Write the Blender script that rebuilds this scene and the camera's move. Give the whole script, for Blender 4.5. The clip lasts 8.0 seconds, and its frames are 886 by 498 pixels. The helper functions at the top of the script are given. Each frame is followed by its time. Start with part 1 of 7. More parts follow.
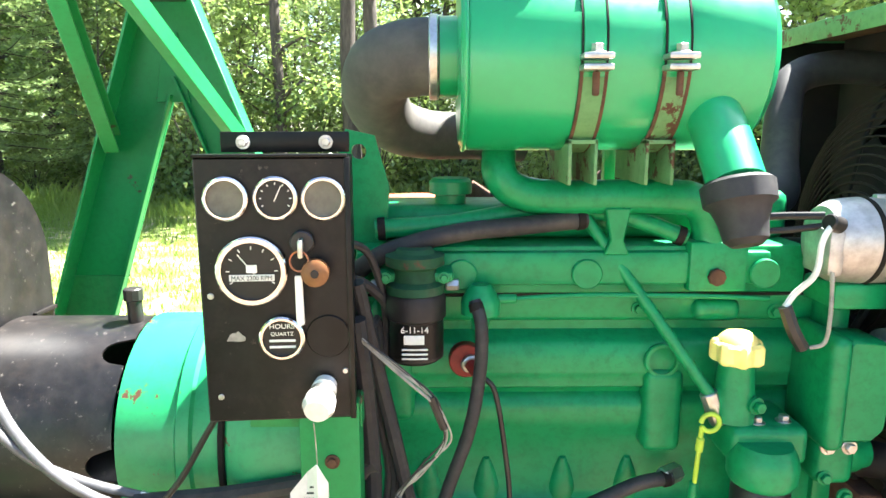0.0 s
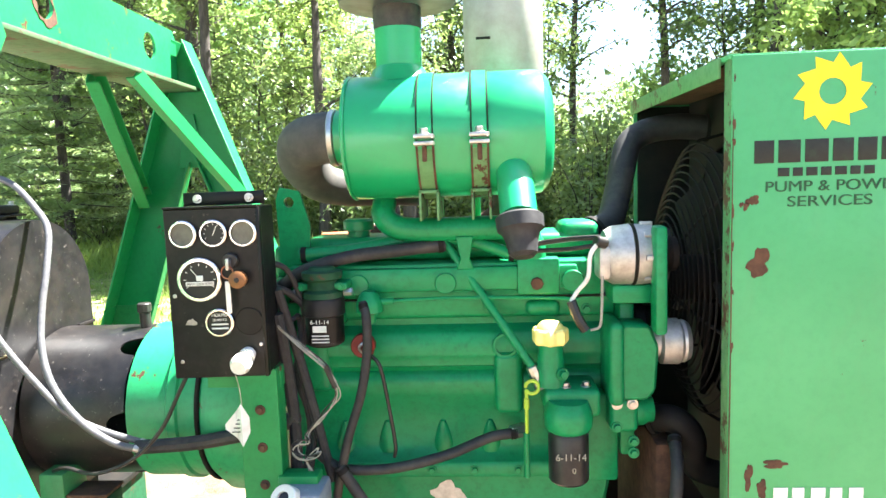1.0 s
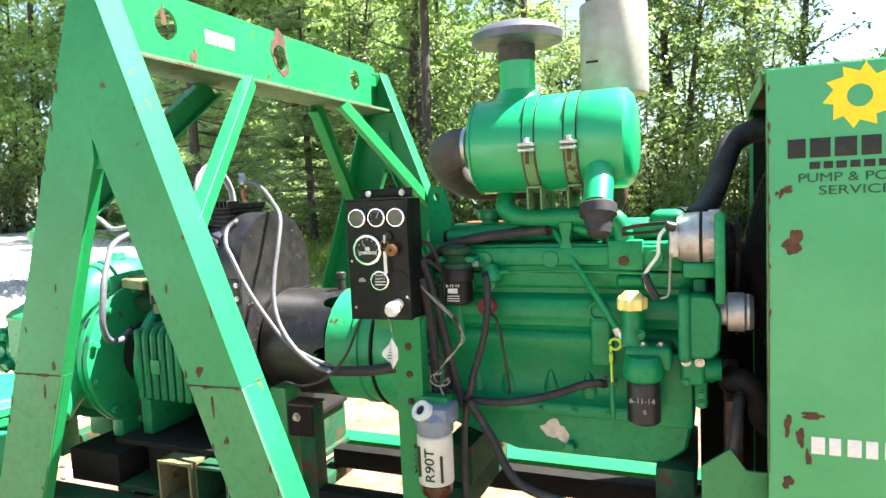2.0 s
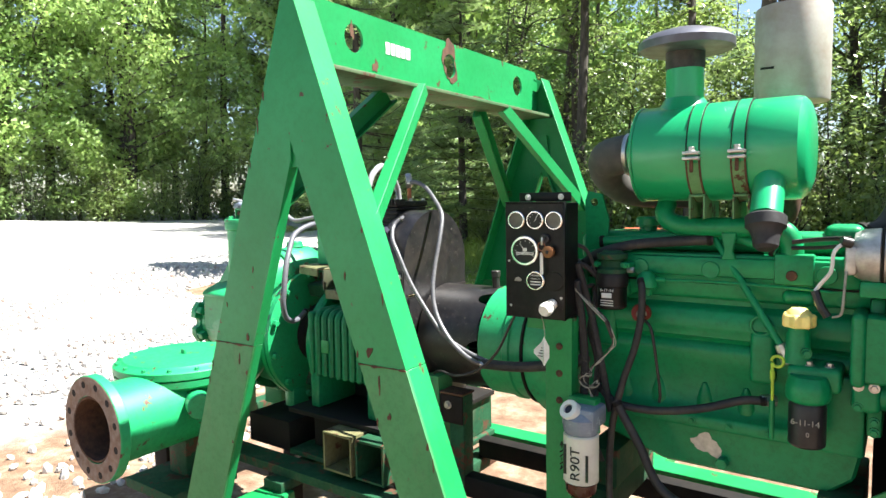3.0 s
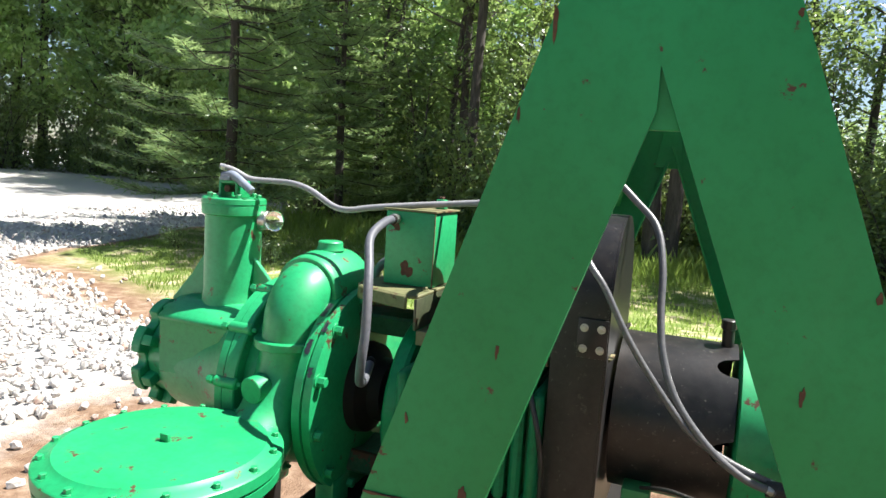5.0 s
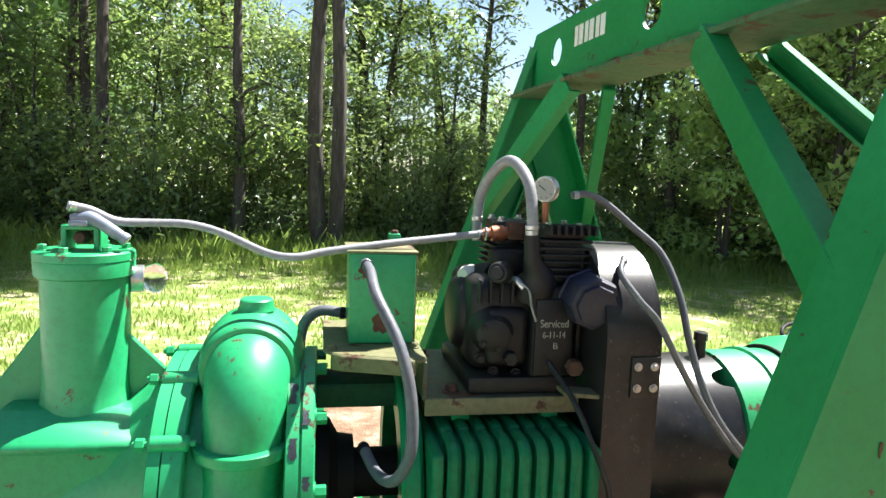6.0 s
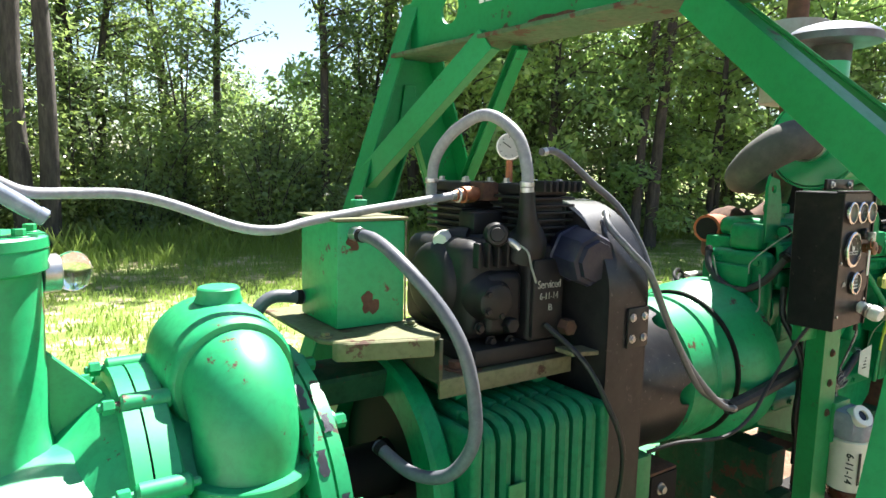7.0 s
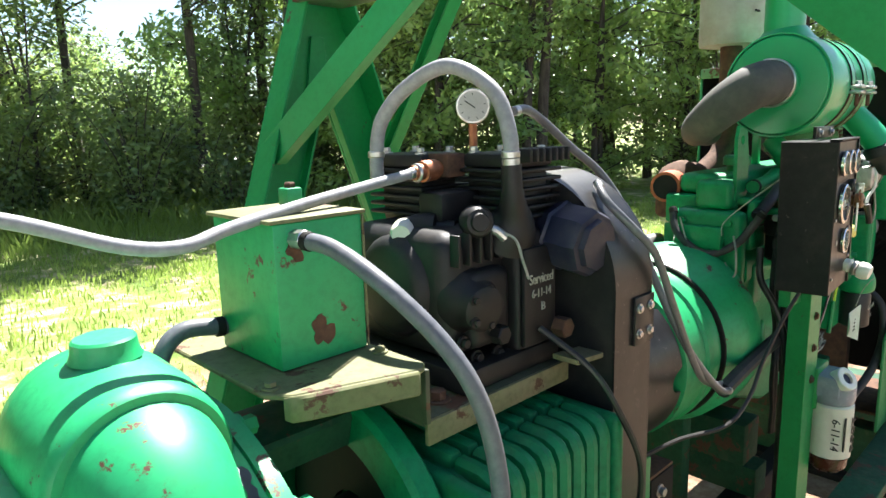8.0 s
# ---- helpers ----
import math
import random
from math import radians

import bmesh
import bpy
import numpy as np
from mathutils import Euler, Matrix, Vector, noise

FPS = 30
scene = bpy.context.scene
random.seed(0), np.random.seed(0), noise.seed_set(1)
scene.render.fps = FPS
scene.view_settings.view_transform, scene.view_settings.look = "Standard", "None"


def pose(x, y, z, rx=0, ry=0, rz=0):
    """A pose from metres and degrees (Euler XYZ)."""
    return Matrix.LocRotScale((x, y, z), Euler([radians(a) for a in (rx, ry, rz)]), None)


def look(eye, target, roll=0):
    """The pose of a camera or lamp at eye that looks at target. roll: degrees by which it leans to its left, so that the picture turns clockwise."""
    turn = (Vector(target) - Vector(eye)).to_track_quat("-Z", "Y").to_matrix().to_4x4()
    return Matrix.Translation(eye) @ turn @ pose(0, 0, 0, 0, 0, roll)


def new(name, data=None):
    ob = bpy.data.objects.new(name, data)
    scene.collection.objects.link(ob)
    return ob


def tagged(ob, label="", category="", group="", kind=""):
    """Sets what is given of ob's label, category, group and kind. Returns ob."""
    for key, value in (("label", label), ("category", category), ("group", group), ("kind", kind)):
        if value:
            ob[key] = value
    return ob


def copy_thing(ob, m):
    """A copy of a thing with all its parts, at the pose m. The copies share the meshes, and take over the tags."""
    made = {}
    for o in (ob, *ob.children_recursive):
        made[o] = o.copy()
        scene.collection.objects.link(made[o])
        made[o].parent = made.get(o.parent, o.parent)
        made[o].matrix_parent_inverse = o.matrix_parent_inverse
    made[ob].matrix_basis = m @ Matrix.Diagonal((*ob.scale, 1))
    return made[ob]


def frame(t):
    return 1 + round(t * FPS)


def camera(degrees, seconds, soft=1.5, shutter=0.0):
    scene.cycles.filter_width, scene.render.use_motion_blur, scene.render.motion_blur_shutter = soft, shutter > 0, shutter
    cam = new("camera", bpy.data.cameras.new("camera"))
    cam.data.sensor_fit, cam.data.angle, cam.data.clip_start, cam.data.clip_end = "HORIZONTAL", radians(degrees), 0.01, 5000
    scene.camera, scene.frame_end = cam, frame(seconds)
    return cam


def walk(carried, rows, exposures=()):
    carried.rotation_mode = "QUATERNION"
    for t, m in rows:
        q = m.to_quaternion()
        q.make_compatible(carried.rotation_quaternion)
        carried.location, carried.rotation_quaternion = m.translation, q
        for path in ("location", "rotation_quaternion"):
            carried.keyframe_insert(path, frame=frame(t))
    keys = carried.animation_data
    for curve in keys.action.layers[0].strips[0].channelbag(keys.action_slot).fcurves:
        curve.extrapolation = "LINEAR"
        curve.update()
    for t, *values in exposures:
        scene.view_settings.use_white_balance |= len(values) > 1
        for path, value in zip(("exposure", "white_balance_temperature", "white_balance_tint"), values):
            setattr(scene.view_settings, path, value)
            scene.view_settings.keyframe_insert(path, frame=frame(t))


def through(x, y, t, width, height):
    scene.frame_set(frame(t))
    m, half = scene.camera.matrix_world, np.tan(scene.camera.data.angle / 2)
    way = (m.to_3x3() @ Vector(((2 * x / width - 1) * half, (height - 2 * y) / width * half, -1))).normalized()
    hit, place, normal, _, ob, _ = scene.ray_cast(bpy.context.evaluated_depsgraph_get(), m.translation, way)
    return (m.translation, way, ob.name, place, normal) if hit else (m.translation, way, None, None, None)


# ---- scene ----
cam = camera(67.8, 8.0)

PATH = [
    (0, (-0.024, -0.993, 1.511), (-0.004, 0.974, 1.15), -0.1),
    (0.5, (0.126, -1.22, 1.517), (0.235, 0.763, 1.282), -0.8),
    (1, (0.307, -1.429, 1.522), (0.169, 0.554, 1.303), -2.0),
    (1.5, (0.442, -1.655, 1.505), (0.104, 0.306, 1.303), -2.6),
    (2, (0.64, -1.8, 1.495), (-0.127, 0.039, 1.317), -2.8),
    (2.2, (0.72, -1.851, 1.481), (-0.192, -0.079, 1.313), -1.9),
    (3.3, (0.543, -1.888, 1.504), (-0.651, -0.29, 1.355), -0.3),
    (3.5, (0.421, -1.858, 1.5), (-0.801, -0.281, 1.357), 0.5),
    (4, (0.083, -1.661, 1.473), (-1.139, -0.089, 1.28), 1.2),
    (4.2, (-0.061, -1.583, 1.49), (-1.236, 0.022, 1.288), 1.6),
    (5.3, (-0.875, -1.399, 1.554), (-1.387, 0.516, 1.281), 3.3),
    (5.5, (-1.032, -1.337, 1.618), (-1.389, 0.604, 1.292), 2.6),
    (6, (-1.507, -1.281, 1.588), (-1.134, 0.671, 1.364), 2.3),
    (6.5, (-1.807, -1.136, 1.558), (-1.091, 0.719, 1.343), 1.9),
    (7, (-1.944, -0.95, 1.517), (-0.821, 0.687, 1.268), 1.3),
    (7.5, (-1.954, -0.797, 1.522), (-0.618, 0.652, 1.184), 0.4),
    (8, (-1.859, -0.62, 1.533), (-0.489, 0.789, 1.163), -1.6),
]
walk(cam, [(t, look(eye, target, roll)) for t, eye, target, roll in PATH],
     exposures=[(0, 3.45), (0.6, 3.45), (1.2, 3.25), (2.0, 2.9), (3.5, 1.8), (4.2, 1.45), (5.3, 1.8), (6.5, 2.25), (8, 2.4)])

# ---- sky and sun: sun behind the machine, high, from the engine end ----
SUN_AZ, SUN_EL = 27.0, 58.5
world = bpy.data.worlds.new("sky")
scene.world = world
world.use_nodes = True
wn = world.node_tree
bg = wn.nodes["Background"]
sky = wn.nodes.new("ShaderNodeTexSky")
sky.sky_type = "NISHITA"
sky.sun_disc = False
sky.sun_elevation = radians(SUN_EL)
sky.sun_rotation = radians(90 - SUN_AZ)
sky.air_density, sky.dust_density, sky.ozone_density = 1.0, 0.6, 1.4
wn.links.new(sky.outputs[0], bg.inputs[0])
bg.inputs[1].default_value = 0.05
sun_data = bpy.data.lights.new("sun", "SUN")
sun_data.energy, sun_data.angle, sun_data.color = 5.0, radians(0.55), (1.0, 0.97, 0.92)
sun = new("sun", sun_data)
sun.matrix_world = look((0, 0, 0), (-math.cos(radians(SUN_EL)) * math.cos(radians(SUN_AZ)),
                                   -math.cos(radians(SUN_EL)) * math.sin(radians(SUN_AZ)), -math.sin(radians(SUN_EL))))


# ---- materials ----
class Mat:
    """A small node builder round one Principled surface."""

    def __init__(self, name):
        self.m = bpy.data.materials.new(name)
        self.m.use_nodes = True
        self.t = self.m.node_tree
        self.p = self.t.nodes["Principled BSDF"]
        self.coord = self.t.nodes.new("ShaderNodeTexCoord").outputs["Object"]

    def add(self, kind, **kw):
        n = self.t.nodes.new(kind)
        for k, v in kw.items():
            n.inputs[k].default_value = v
        return n

    def link(self, a, b):
        self.t.links.new(a, b)

    def noise(self, scale, detail=4.0, rough=0.6, stretch=None):
        n = self.add("ShaderNodeTexNoise", Scale=scale, Detail=detail, Roughness=rough)
        if stretch:
            mp = self.add("ShaderNodeMapping")
            mp.inputs["Scale"].default_value = stretch
            self.link(self.coord, mp.inputs[0])
            self.link(mp.outputs[0], n.inputs["Vector"])
        else:
            self.link(self.coord, n.inputs["Vector"])
        return n.outputs["Fac"]

    def ramp(self, fac, stops):
        r = self.add("ShaderNodeValToRGB")
        el = r.color_ramp.elements
        while len(el) < len(stops):
            el.new(0.5)
        for e, (pos, col) in zip(el, stops):
            e.position = pos
            e.color = (*col, 1) if len(col) == 3 else col
        self.link(fac, r.inputs[0])
        return r.outputs[0]

    def mask(self, fac, lo, hi):
        r = self.add("ShaderNodeMapRange")
        r.inputs["From Min"].default_value, r.inputs["From Max"].default_value = lo, hi
        self.link(fac, r.inputs["Value"])
        return r.outputs[0]

    def mix(self, fac, a, b):
        n = self.t.nodes.new("ShaderNodeMix")
        n.data_type = "RGBA"
        for src, slot in ((fac, n.inputs[0]), (a, n.inputs[6]), (b, n.inputs[7])):
            if hasattr(src, "is_output"):
                self.link(src, slot)
            else:
                slot.default_value = (*src, 1) if isinstance(src, tuple) else src
        return n.outputs[2]

    def value(self, fac, a, b):
        r = self.add("ShaderNodeMapRange")
        r.inputs["To Min"].default_value, r.inputs["To Max"].default_value = a, b
        self.link(fac, r.inputs["Value"])
        return r.outputs[0]

    def bump(self, fac, strength, distance=0.002):
        b = self.add("ShaderNodeBump", Strength=strength, Distance=distance)
        self.link(fac, b.inputs["Height"])
        old = self.p.inputs["Normal"]
        if old.is_linked:
            self.link(old.links[0].from_socket, b.inputs["Normal"])
        self.link(b.outputs[0], old)

    def color(self, c):
        if isinstance(c, tuple):
            self.p.inputs["Base Color"].default_value = (*c, 1)
        else:
            self.link(c, self.p.inputs["Base Color"])
        return self

    def set(self, **kw):
        for k, v in kw.items():
            slot = self.p.inputs[k.replace("_", " ")]
            if hasattr(v, "is_output"):
                self.link(v, slot)
            else:
                slot.default_value = v
        return self


RUST = (0.10, 0.047, 0.025)


def paint(name, base, faded, chips=0.66, rough=0.34, grime=0.5, coat=0.25, dust=0.4, gloss=0.15, spec=0.35):
    """Old machine enamel: fading, grime and chips that show rust."""
    m = Mat(name)
    big = m.noise(3.0, 3)
    col = m.mix(m.mask(big, 0.35, 0.7), base, faded)
    fine = m.noise(60.0, 5, 0.7)
    col = m.mix(m.value(m.mask(fine, 0.45, 0.75), 0.0, grime), col, tuple(c * 0.45 for c in base))
    dirt = m.noise(9.0, 6, 0.75, (1, 1, 0.45))
    col = m.mix(m.value(m.mask(dirt, 0.52, 0.78), 0, dust), col, (0.14, 0.115, 0.075))
    chip = m.mask(m.noise(13.0, 8, 0.72), chips, chips + 0.025)
    rustcol = m.mix(m.noise(90, 3), RUST, (0.05, 0.018, 0.01))
    m.color(m.mix(chip, col, rustcol))
    m.set(Roughness=m.value(fine, rough - 0.08, rough + 0.16), Coat_Weight=coat, Coat_Roughness=gloss, Specular_IOR_Level=spec)
    m.bump(chip, -0.35, 0.001)
    m.bump(m.noise(140, 3), 0.06, 0.001)
    m.bump(m.noise(6, 2), 0.08, 0.01)
    return m.m


def plain(name, base, vary, rough=0.5, metal=0.0, scale=30.0, bumpy=0.1, dust=(0.2, 0.16, 0.11), dusty=0.25, spec=0.33):
    m = Mat(name)
    f = m.noise(scale, 5, 0.65)
    col = m.mix(m.mask(f, 0.35, 0.7), base, vary)
    d = m.noise(5.0, 6, 0.7)
    col = m.mix(m.value(m.mask(d, 0.5, 0.75), 0, dusty), col, dust)
    m.color(col).set(Roughness=m.value(f, max(rough - 0.1, 0.03), min(rough + 0.15, 1)), Metallic=metal, Specular_IOR_Level=0.5 if metal > 0.2 else spec)
    m.bump(f, bumpy, 0.002)
    return m.m


G1, G2 = (0.008, 0.262, 0.088), (0.018, 0.325, 0.122)
M_ENGINE = paint("engine_green", (0.003, 0.190, 0.064), (0.006, 0.255, 0.090), 0.70, 0.36, 0.55, 0.10, 0.07, 0.2, 0.24)
M_GREEN = paint("green_enamel", G1, G2, 0.605, 0.42, 0.4, 0.12, 0.08, 0.25, 0.48)
M_FRAME = paint("frame_green", (0.004, 0.195, 0.049), (0.010, 0.245, 0.074), 0.635, 0.45, 0.3, 0.2, 0.05, 0.4, 0.3)
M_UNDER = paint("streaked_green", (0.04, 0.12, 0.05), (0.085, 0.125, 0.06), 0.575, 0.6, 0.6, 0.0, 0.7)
# gear case green with the shade on its fins mixed into the colour
M_GEAR = paint("shaded_gear_green", (0.004, 0.142, 0.053), (0.008, 0.205, 0.078), 0.68, 0.42, 0.6, 0.05, 0.12, 0.2, 0.24)
M_FADED = paint("faded_green", (0.024, 0.20, 0.062), (0.045, 0.235, 0.08), 0.64, 0.5, 0.4, 0.08, 0.25)
M_SHEET = paint("sheet_green", (0.055, 0.315, 0.118), (0.075, 0.355, 0.142), 0.685, 0.42, 0.12, 0.12, 0.12)
M_EDGE = paint("rusty_edge", (0.08, 0.24, 0.095), (0.13, 0.26, 0.11), 0.545, 0.6, 0.5, 0.0, 0.6)
M_CAN = paint("cleaner_green", (0.006, 0.275, 0.098), (0.010, 0.325, 0.125), 0.73, 0.30, 0.10, 0.6, 0.05, 0.24)
# grimy green, darkened further to carry the shade low on the machine
M_GRIMY_SHADED = paint("grimy_shaded_green", (0.005, 0.045, 0.018), (0.009, 0.085, 0.034), 0.56, 0.7, 0.6, 0.0, 0.55)
M_OLIVE = paint("worn_plate", (0.12, 0.13, 0.055), (0.20, 0.165, 0.09), 0.585, 0.6, 0.6, 0.0, 0.5)
# darker copy of the worn plate, for bracket plates lying in shade
M_SHADED_PLATE = paint("shaded_plate", (0.04, 0.055, 0.027), (0.085, 0.08, 0.05), 0.56, 0.5, 0.6, 0.1, 0.4)
M_BLACK = plain("black_enamel", (0.012, 0.012, 0.013), (0.03, 0.028, 0.026), 0.33, 0.0, 24, 0.12, (0.09, 0.07, 0.055), 0.22)
M_PANEL = plain("panel_black", (0.004, 0.004, 0.0042), (0.009, 0.0085, 0.008), 0.34, 0.0, 40, 0.10, (0.05, 0.036, 0.026), 0.18, 0.2)
M_SOOT = plain("compressor_black", (0.007, 0.0065, 0.0075), (0.017, 0.0145, 0.0135), 0.5, 0.0, 40, 0.4, (0.06, 0.042, 0.033), 0.28)
M_RUBBER = plain("black_rubber", (0.018, 0.018, 0.02), (0.035, 0.035, 0.035), 0.6, 0.0, 60, 0.15, (0.16, 0.14, 0.11), 0.45)
M_DUSTY = plain("dusty_rubber", (0.055, 0.053, 0.05), (0.09, 0.085, 0.076), 0.75, 0.0, 30, 0.15, (0.2, 0.18, 0.14), 0.5)
M_HOSE = plain("grey_hose", (0.20, 0.20, 0.215), (0.27, 0.27, 0.28), 0.45, 0.0, 90, 0.1, (0.16, 0.15, 0.13), 0.3)
M_BLACKHOSE = plain("weathered_black_hose", (0.085, 0.086, 0.092), (0.125, 0.125, 0.13), 0.34, 0.0, 90, 0.1, (0.14, 0.13, 0.115), 0.3, 0.5)
M_DARKHOSE = plain("dark_grey_hose", (0.075, 0.08, 0.095), (0.11, 0.115, 0.13), 0.45, 0.0, 90, 0.1)
M_STEEL = plain("zinc_steel", (0.55, 0.55, 0.54), (0.38, 0.36, 0.33), 0.32, 0.9, 60, 0.08, (0.2, 0.12, 0.07), 0.35)
M_ALU = plain("cast_aluminium", (0.52, 0.51, 0.49), (0.36, 0.35, 0.33), 0.48, 0.75, 50, 0.3, (0.12, 0.10, 0.08), 0.4)
M_GALV = plain("galvanised_cap", (0.12, 0.125, 0.15), (0.08, 0.08, 0.10), 0.45, 0.6, 20, 0.1)
M_MUFFLER = plain("muffler_steel", (0.40, 0.38, 0.34), (0.30, 0.27, 0.23), 0.55, 0.35, 14, 0.12, (0.24, 0.14, 0.08), 0.45)
M_RUST = plain("rust", (0.105, 0.052, 0.030), (0.045, 0.025, 0.018), 0.9, 0.0, 45, 0.6, (0.18, 0.105, 0.06), 0.4)
M_BRASS = plain("tarnished_copper", (0.42, 0.16, 0.08), (0.25, 0.09, 0.05), 0.45, 0.7, 60, 0.15)
# black of greasy iron; also stands in for shade in openings and underneath
M_DARK = plain("greasy_shaded_iron", (0.007, 0.0066, 0.0062), (0.015, 0.0125, 0.0105), 0.7, 0.0, 20, 0.3, (0.035, 0.023, 0.016), 0.25, 0.2)
M_FLANGE = plain("weathered_iron", (0.24, 0.19, 0.16), (0.14, 0.08, 0.05), 0.8, 0.0, 30, 0.4, (0.30, 0.16, 0.09), 0.5)
M_WHITE = plain("white_plastic", (0.72, 0.71, 0.68), (0.62, 0.60, 0.56), 0.4, 0.0, 40, 0.05, (0.3, 0.25, 0.2), 0.3)
M_CREAM = plain("cream_filter_shell", (0.62, 0.60, 0.52), (0.55, 0.53, 0.45), 0.42, 0.0, 20, 0.04, (0.25, 0.2, 0.14), 0.3)
M_YELLOW = plain("yellow_plastic", (0.86, 0.74, 0.26), (0.80, 0.66, 0.20), 0.36, 0.0, 30, 0.05, (0.3, 0.25, 0.12), 0.3)
M_DECAL = plain("yellow_decal", (0.85, 0.62, 0.02), (0.80, 0.57, 0.02), 0.5, 0.0, 20, 0.02, (0.4, 0.4, 0.1), 0.2)
M_INK = plain("black_decal", (0.012, 0.014, 0.012), (0.02, 0.025, 0.02), 0.55, 0.0, 60, 0.02, (0.04, 0.16, 0.07), 0.45)
M_INKG = plain("dark_green_decal", (0.012, 0.055, 0.025), (0.02, 0.09, 0.04), 0.55, 0.0, 60, 0.02, (0.04, 0.16, 0.07), 0.4)
M_WINK = plain("white_decal", (0.75, 0.75, 0.72), (0.6, 0.62, 0.58), 0.55, 0.0, 90, 0.02, (0.2, 0.35, 0.22), 0.5)
M_CHALK = plain("dull_chalk", (0.36, 0.34, 0.29), (0.20, 0.19, 0.165), 0.8, 0.0, 90, 0.02)
M_CHROME = plain("chrome_bezel", (0.72, 0.71, 0.69), (0.55, 0.52, 0.47), 0.18, 1.0, 60, 0.04, (0.3, 0.2, 0.12), 0.25)
M_DIAL = plain("black_dial", (0.008, 0.008, 0.009), (0.014, 0.013, 0.012), 0.35, 0.0, 50, 0.02)
M_GREYDIAL = plain("dulled_dial", (0.34, 0.34, 0.32), (0.28, 0.275, 0.25), 0.25, 0.0, 60, 0.02)
M_FOGDIAL = plain("fogged_dial", (0.13, 0.125, 0.10), (0.09, 0.085, 0.07), 0.3, 0.0, 60, 0.03)
M_BROWN = plain("brown_bakelite", (0.20, 0.085, 0.03), (0.12, 0.05, 0.02), 0.35, 0.0, 50, 0.1)
M_RED = plain("red_cap", (0.22, 0.02, 0.015), (0.13, 0.015, 0.01), 0.5, 0.0, 50, 0.1)
M_ORANGE = plain("orange_oxide", (0.40, 0.10, 0.04), (0.28, 0.07, 0.03), 0.7, 0.0, 40, 0.3)
M_BLUE = plain("blue_grey_cast", (0.010, 0.012, 0.030), (0.018, 0.020, 0.040), 0.45, 0.1, 30, 0.25)
M_SMOKE = plain("clouded_bowl", (0.16, 0.19, 0.24), (0.22, 0.25, 0.30), 0.22, 0.0, 30, 0.05)
M_AMBER = plain("dark_red_bowl", (0.07, 0.018, 0.012), (0.05, 0.012, 0.01), 0.25, 0.0, 30, 0.05)
M_LIME = plain("lime_wire", (0.42, 0.62, 0.05), (0.35, 0.5, 0.05), 0.5, 0.0, 50, 0.05)
M_WIRE = plain("pale_wire", (0.34, 0.33, 0.28), (0.16, 0.16, 0.14), 0.55, 0.0, 50, 0.05)
M_PAPER = plain("paper_tag", (0.70, 0.70, 0.66), (0.6, 0.6, 0.55), 0.8, 0.0, 60, 0.1)
fk = Mat("flecked_black")
ff_ = fk.noise(26.0, 5, 0.65)
fcol = fk.mix(fk.mask(ff_, 0.35, 0.7), (0.007, 0.007, 0.008), (0.018, 0.0175, 0.018))
fcol = fk.mix(fk.value(fk.mask(fk.noise(34.0, 6, 0.7), 0.63, 0.70), 0, 0.30), fcol, (0.16, 0.14, 0.12))
fcol = fk.mix(fk.value(fk.mask(fk.noise(85.0, 4, 0.6), 0.645, 0.72), 0, 0.40), fcol, (0.22, 0.20, 0.18))
fcol = fk.mix(fk.value(fk.mask(fk.noise(6.0, 7, 0.75), 0.48, 0.70), 0, 0.40), fcol, (0.055, 0.042, 0.034))
fk.color(fcol).set(Roughness=0.36, Specular_IOR_Level=0.4)
fk.bump(ff_, 0.15, 0.002)
M_FLECK = fk.m
pk = Mat("smudged_panel_black")
pf = pk.noise(40.0, 5, 0.65)
pcol = pk.mix(pk.mask(pf, 0.35, 0.7), (0.004, 0.004, 0.0044), (0.009, 0.0088, 0.009))
pcol = pk.mix(pk.value(pk.mask(pk.noise(11.0, 7, 0.72), 0.50, 0.72), 0, 0.55), pcol, (0.034, 0.026, 0.021))
pcol = pk.mix(pk.value(pk.mask(pk.noise(70.0, 5, 0.7), 0.645, 0.70), 0, 0.45), pcol, (0.13, 0.11, 0.09))
pk.color(pcol).set(Roughness=pk.value(pk.noise(14.0, 5, 0.7), 0.22, 0.55), Specular_IOR_Level=0.22)
pk.bump(pf, 0.10, 0.002)
M_CASE = pk.m
gl = Mat("clear_glass")
gl.color((0.95, 0.97, 0.96)).set(Roughness=0.03, Transmission_Weight=1.0, IOR=1.45)
M_GLASS = gl.m


def bark_material(name, a, b):
    m = Mat(name)
    f = m.noise(18, 6, 0.7, (1, 1, 0.18))
    m.color(m.mix(m.mask(f, 0.35, 0.65), a, b)).set(Roughness=0.9)
    m.bump(f, 0.8, 0.02)
    return m.m


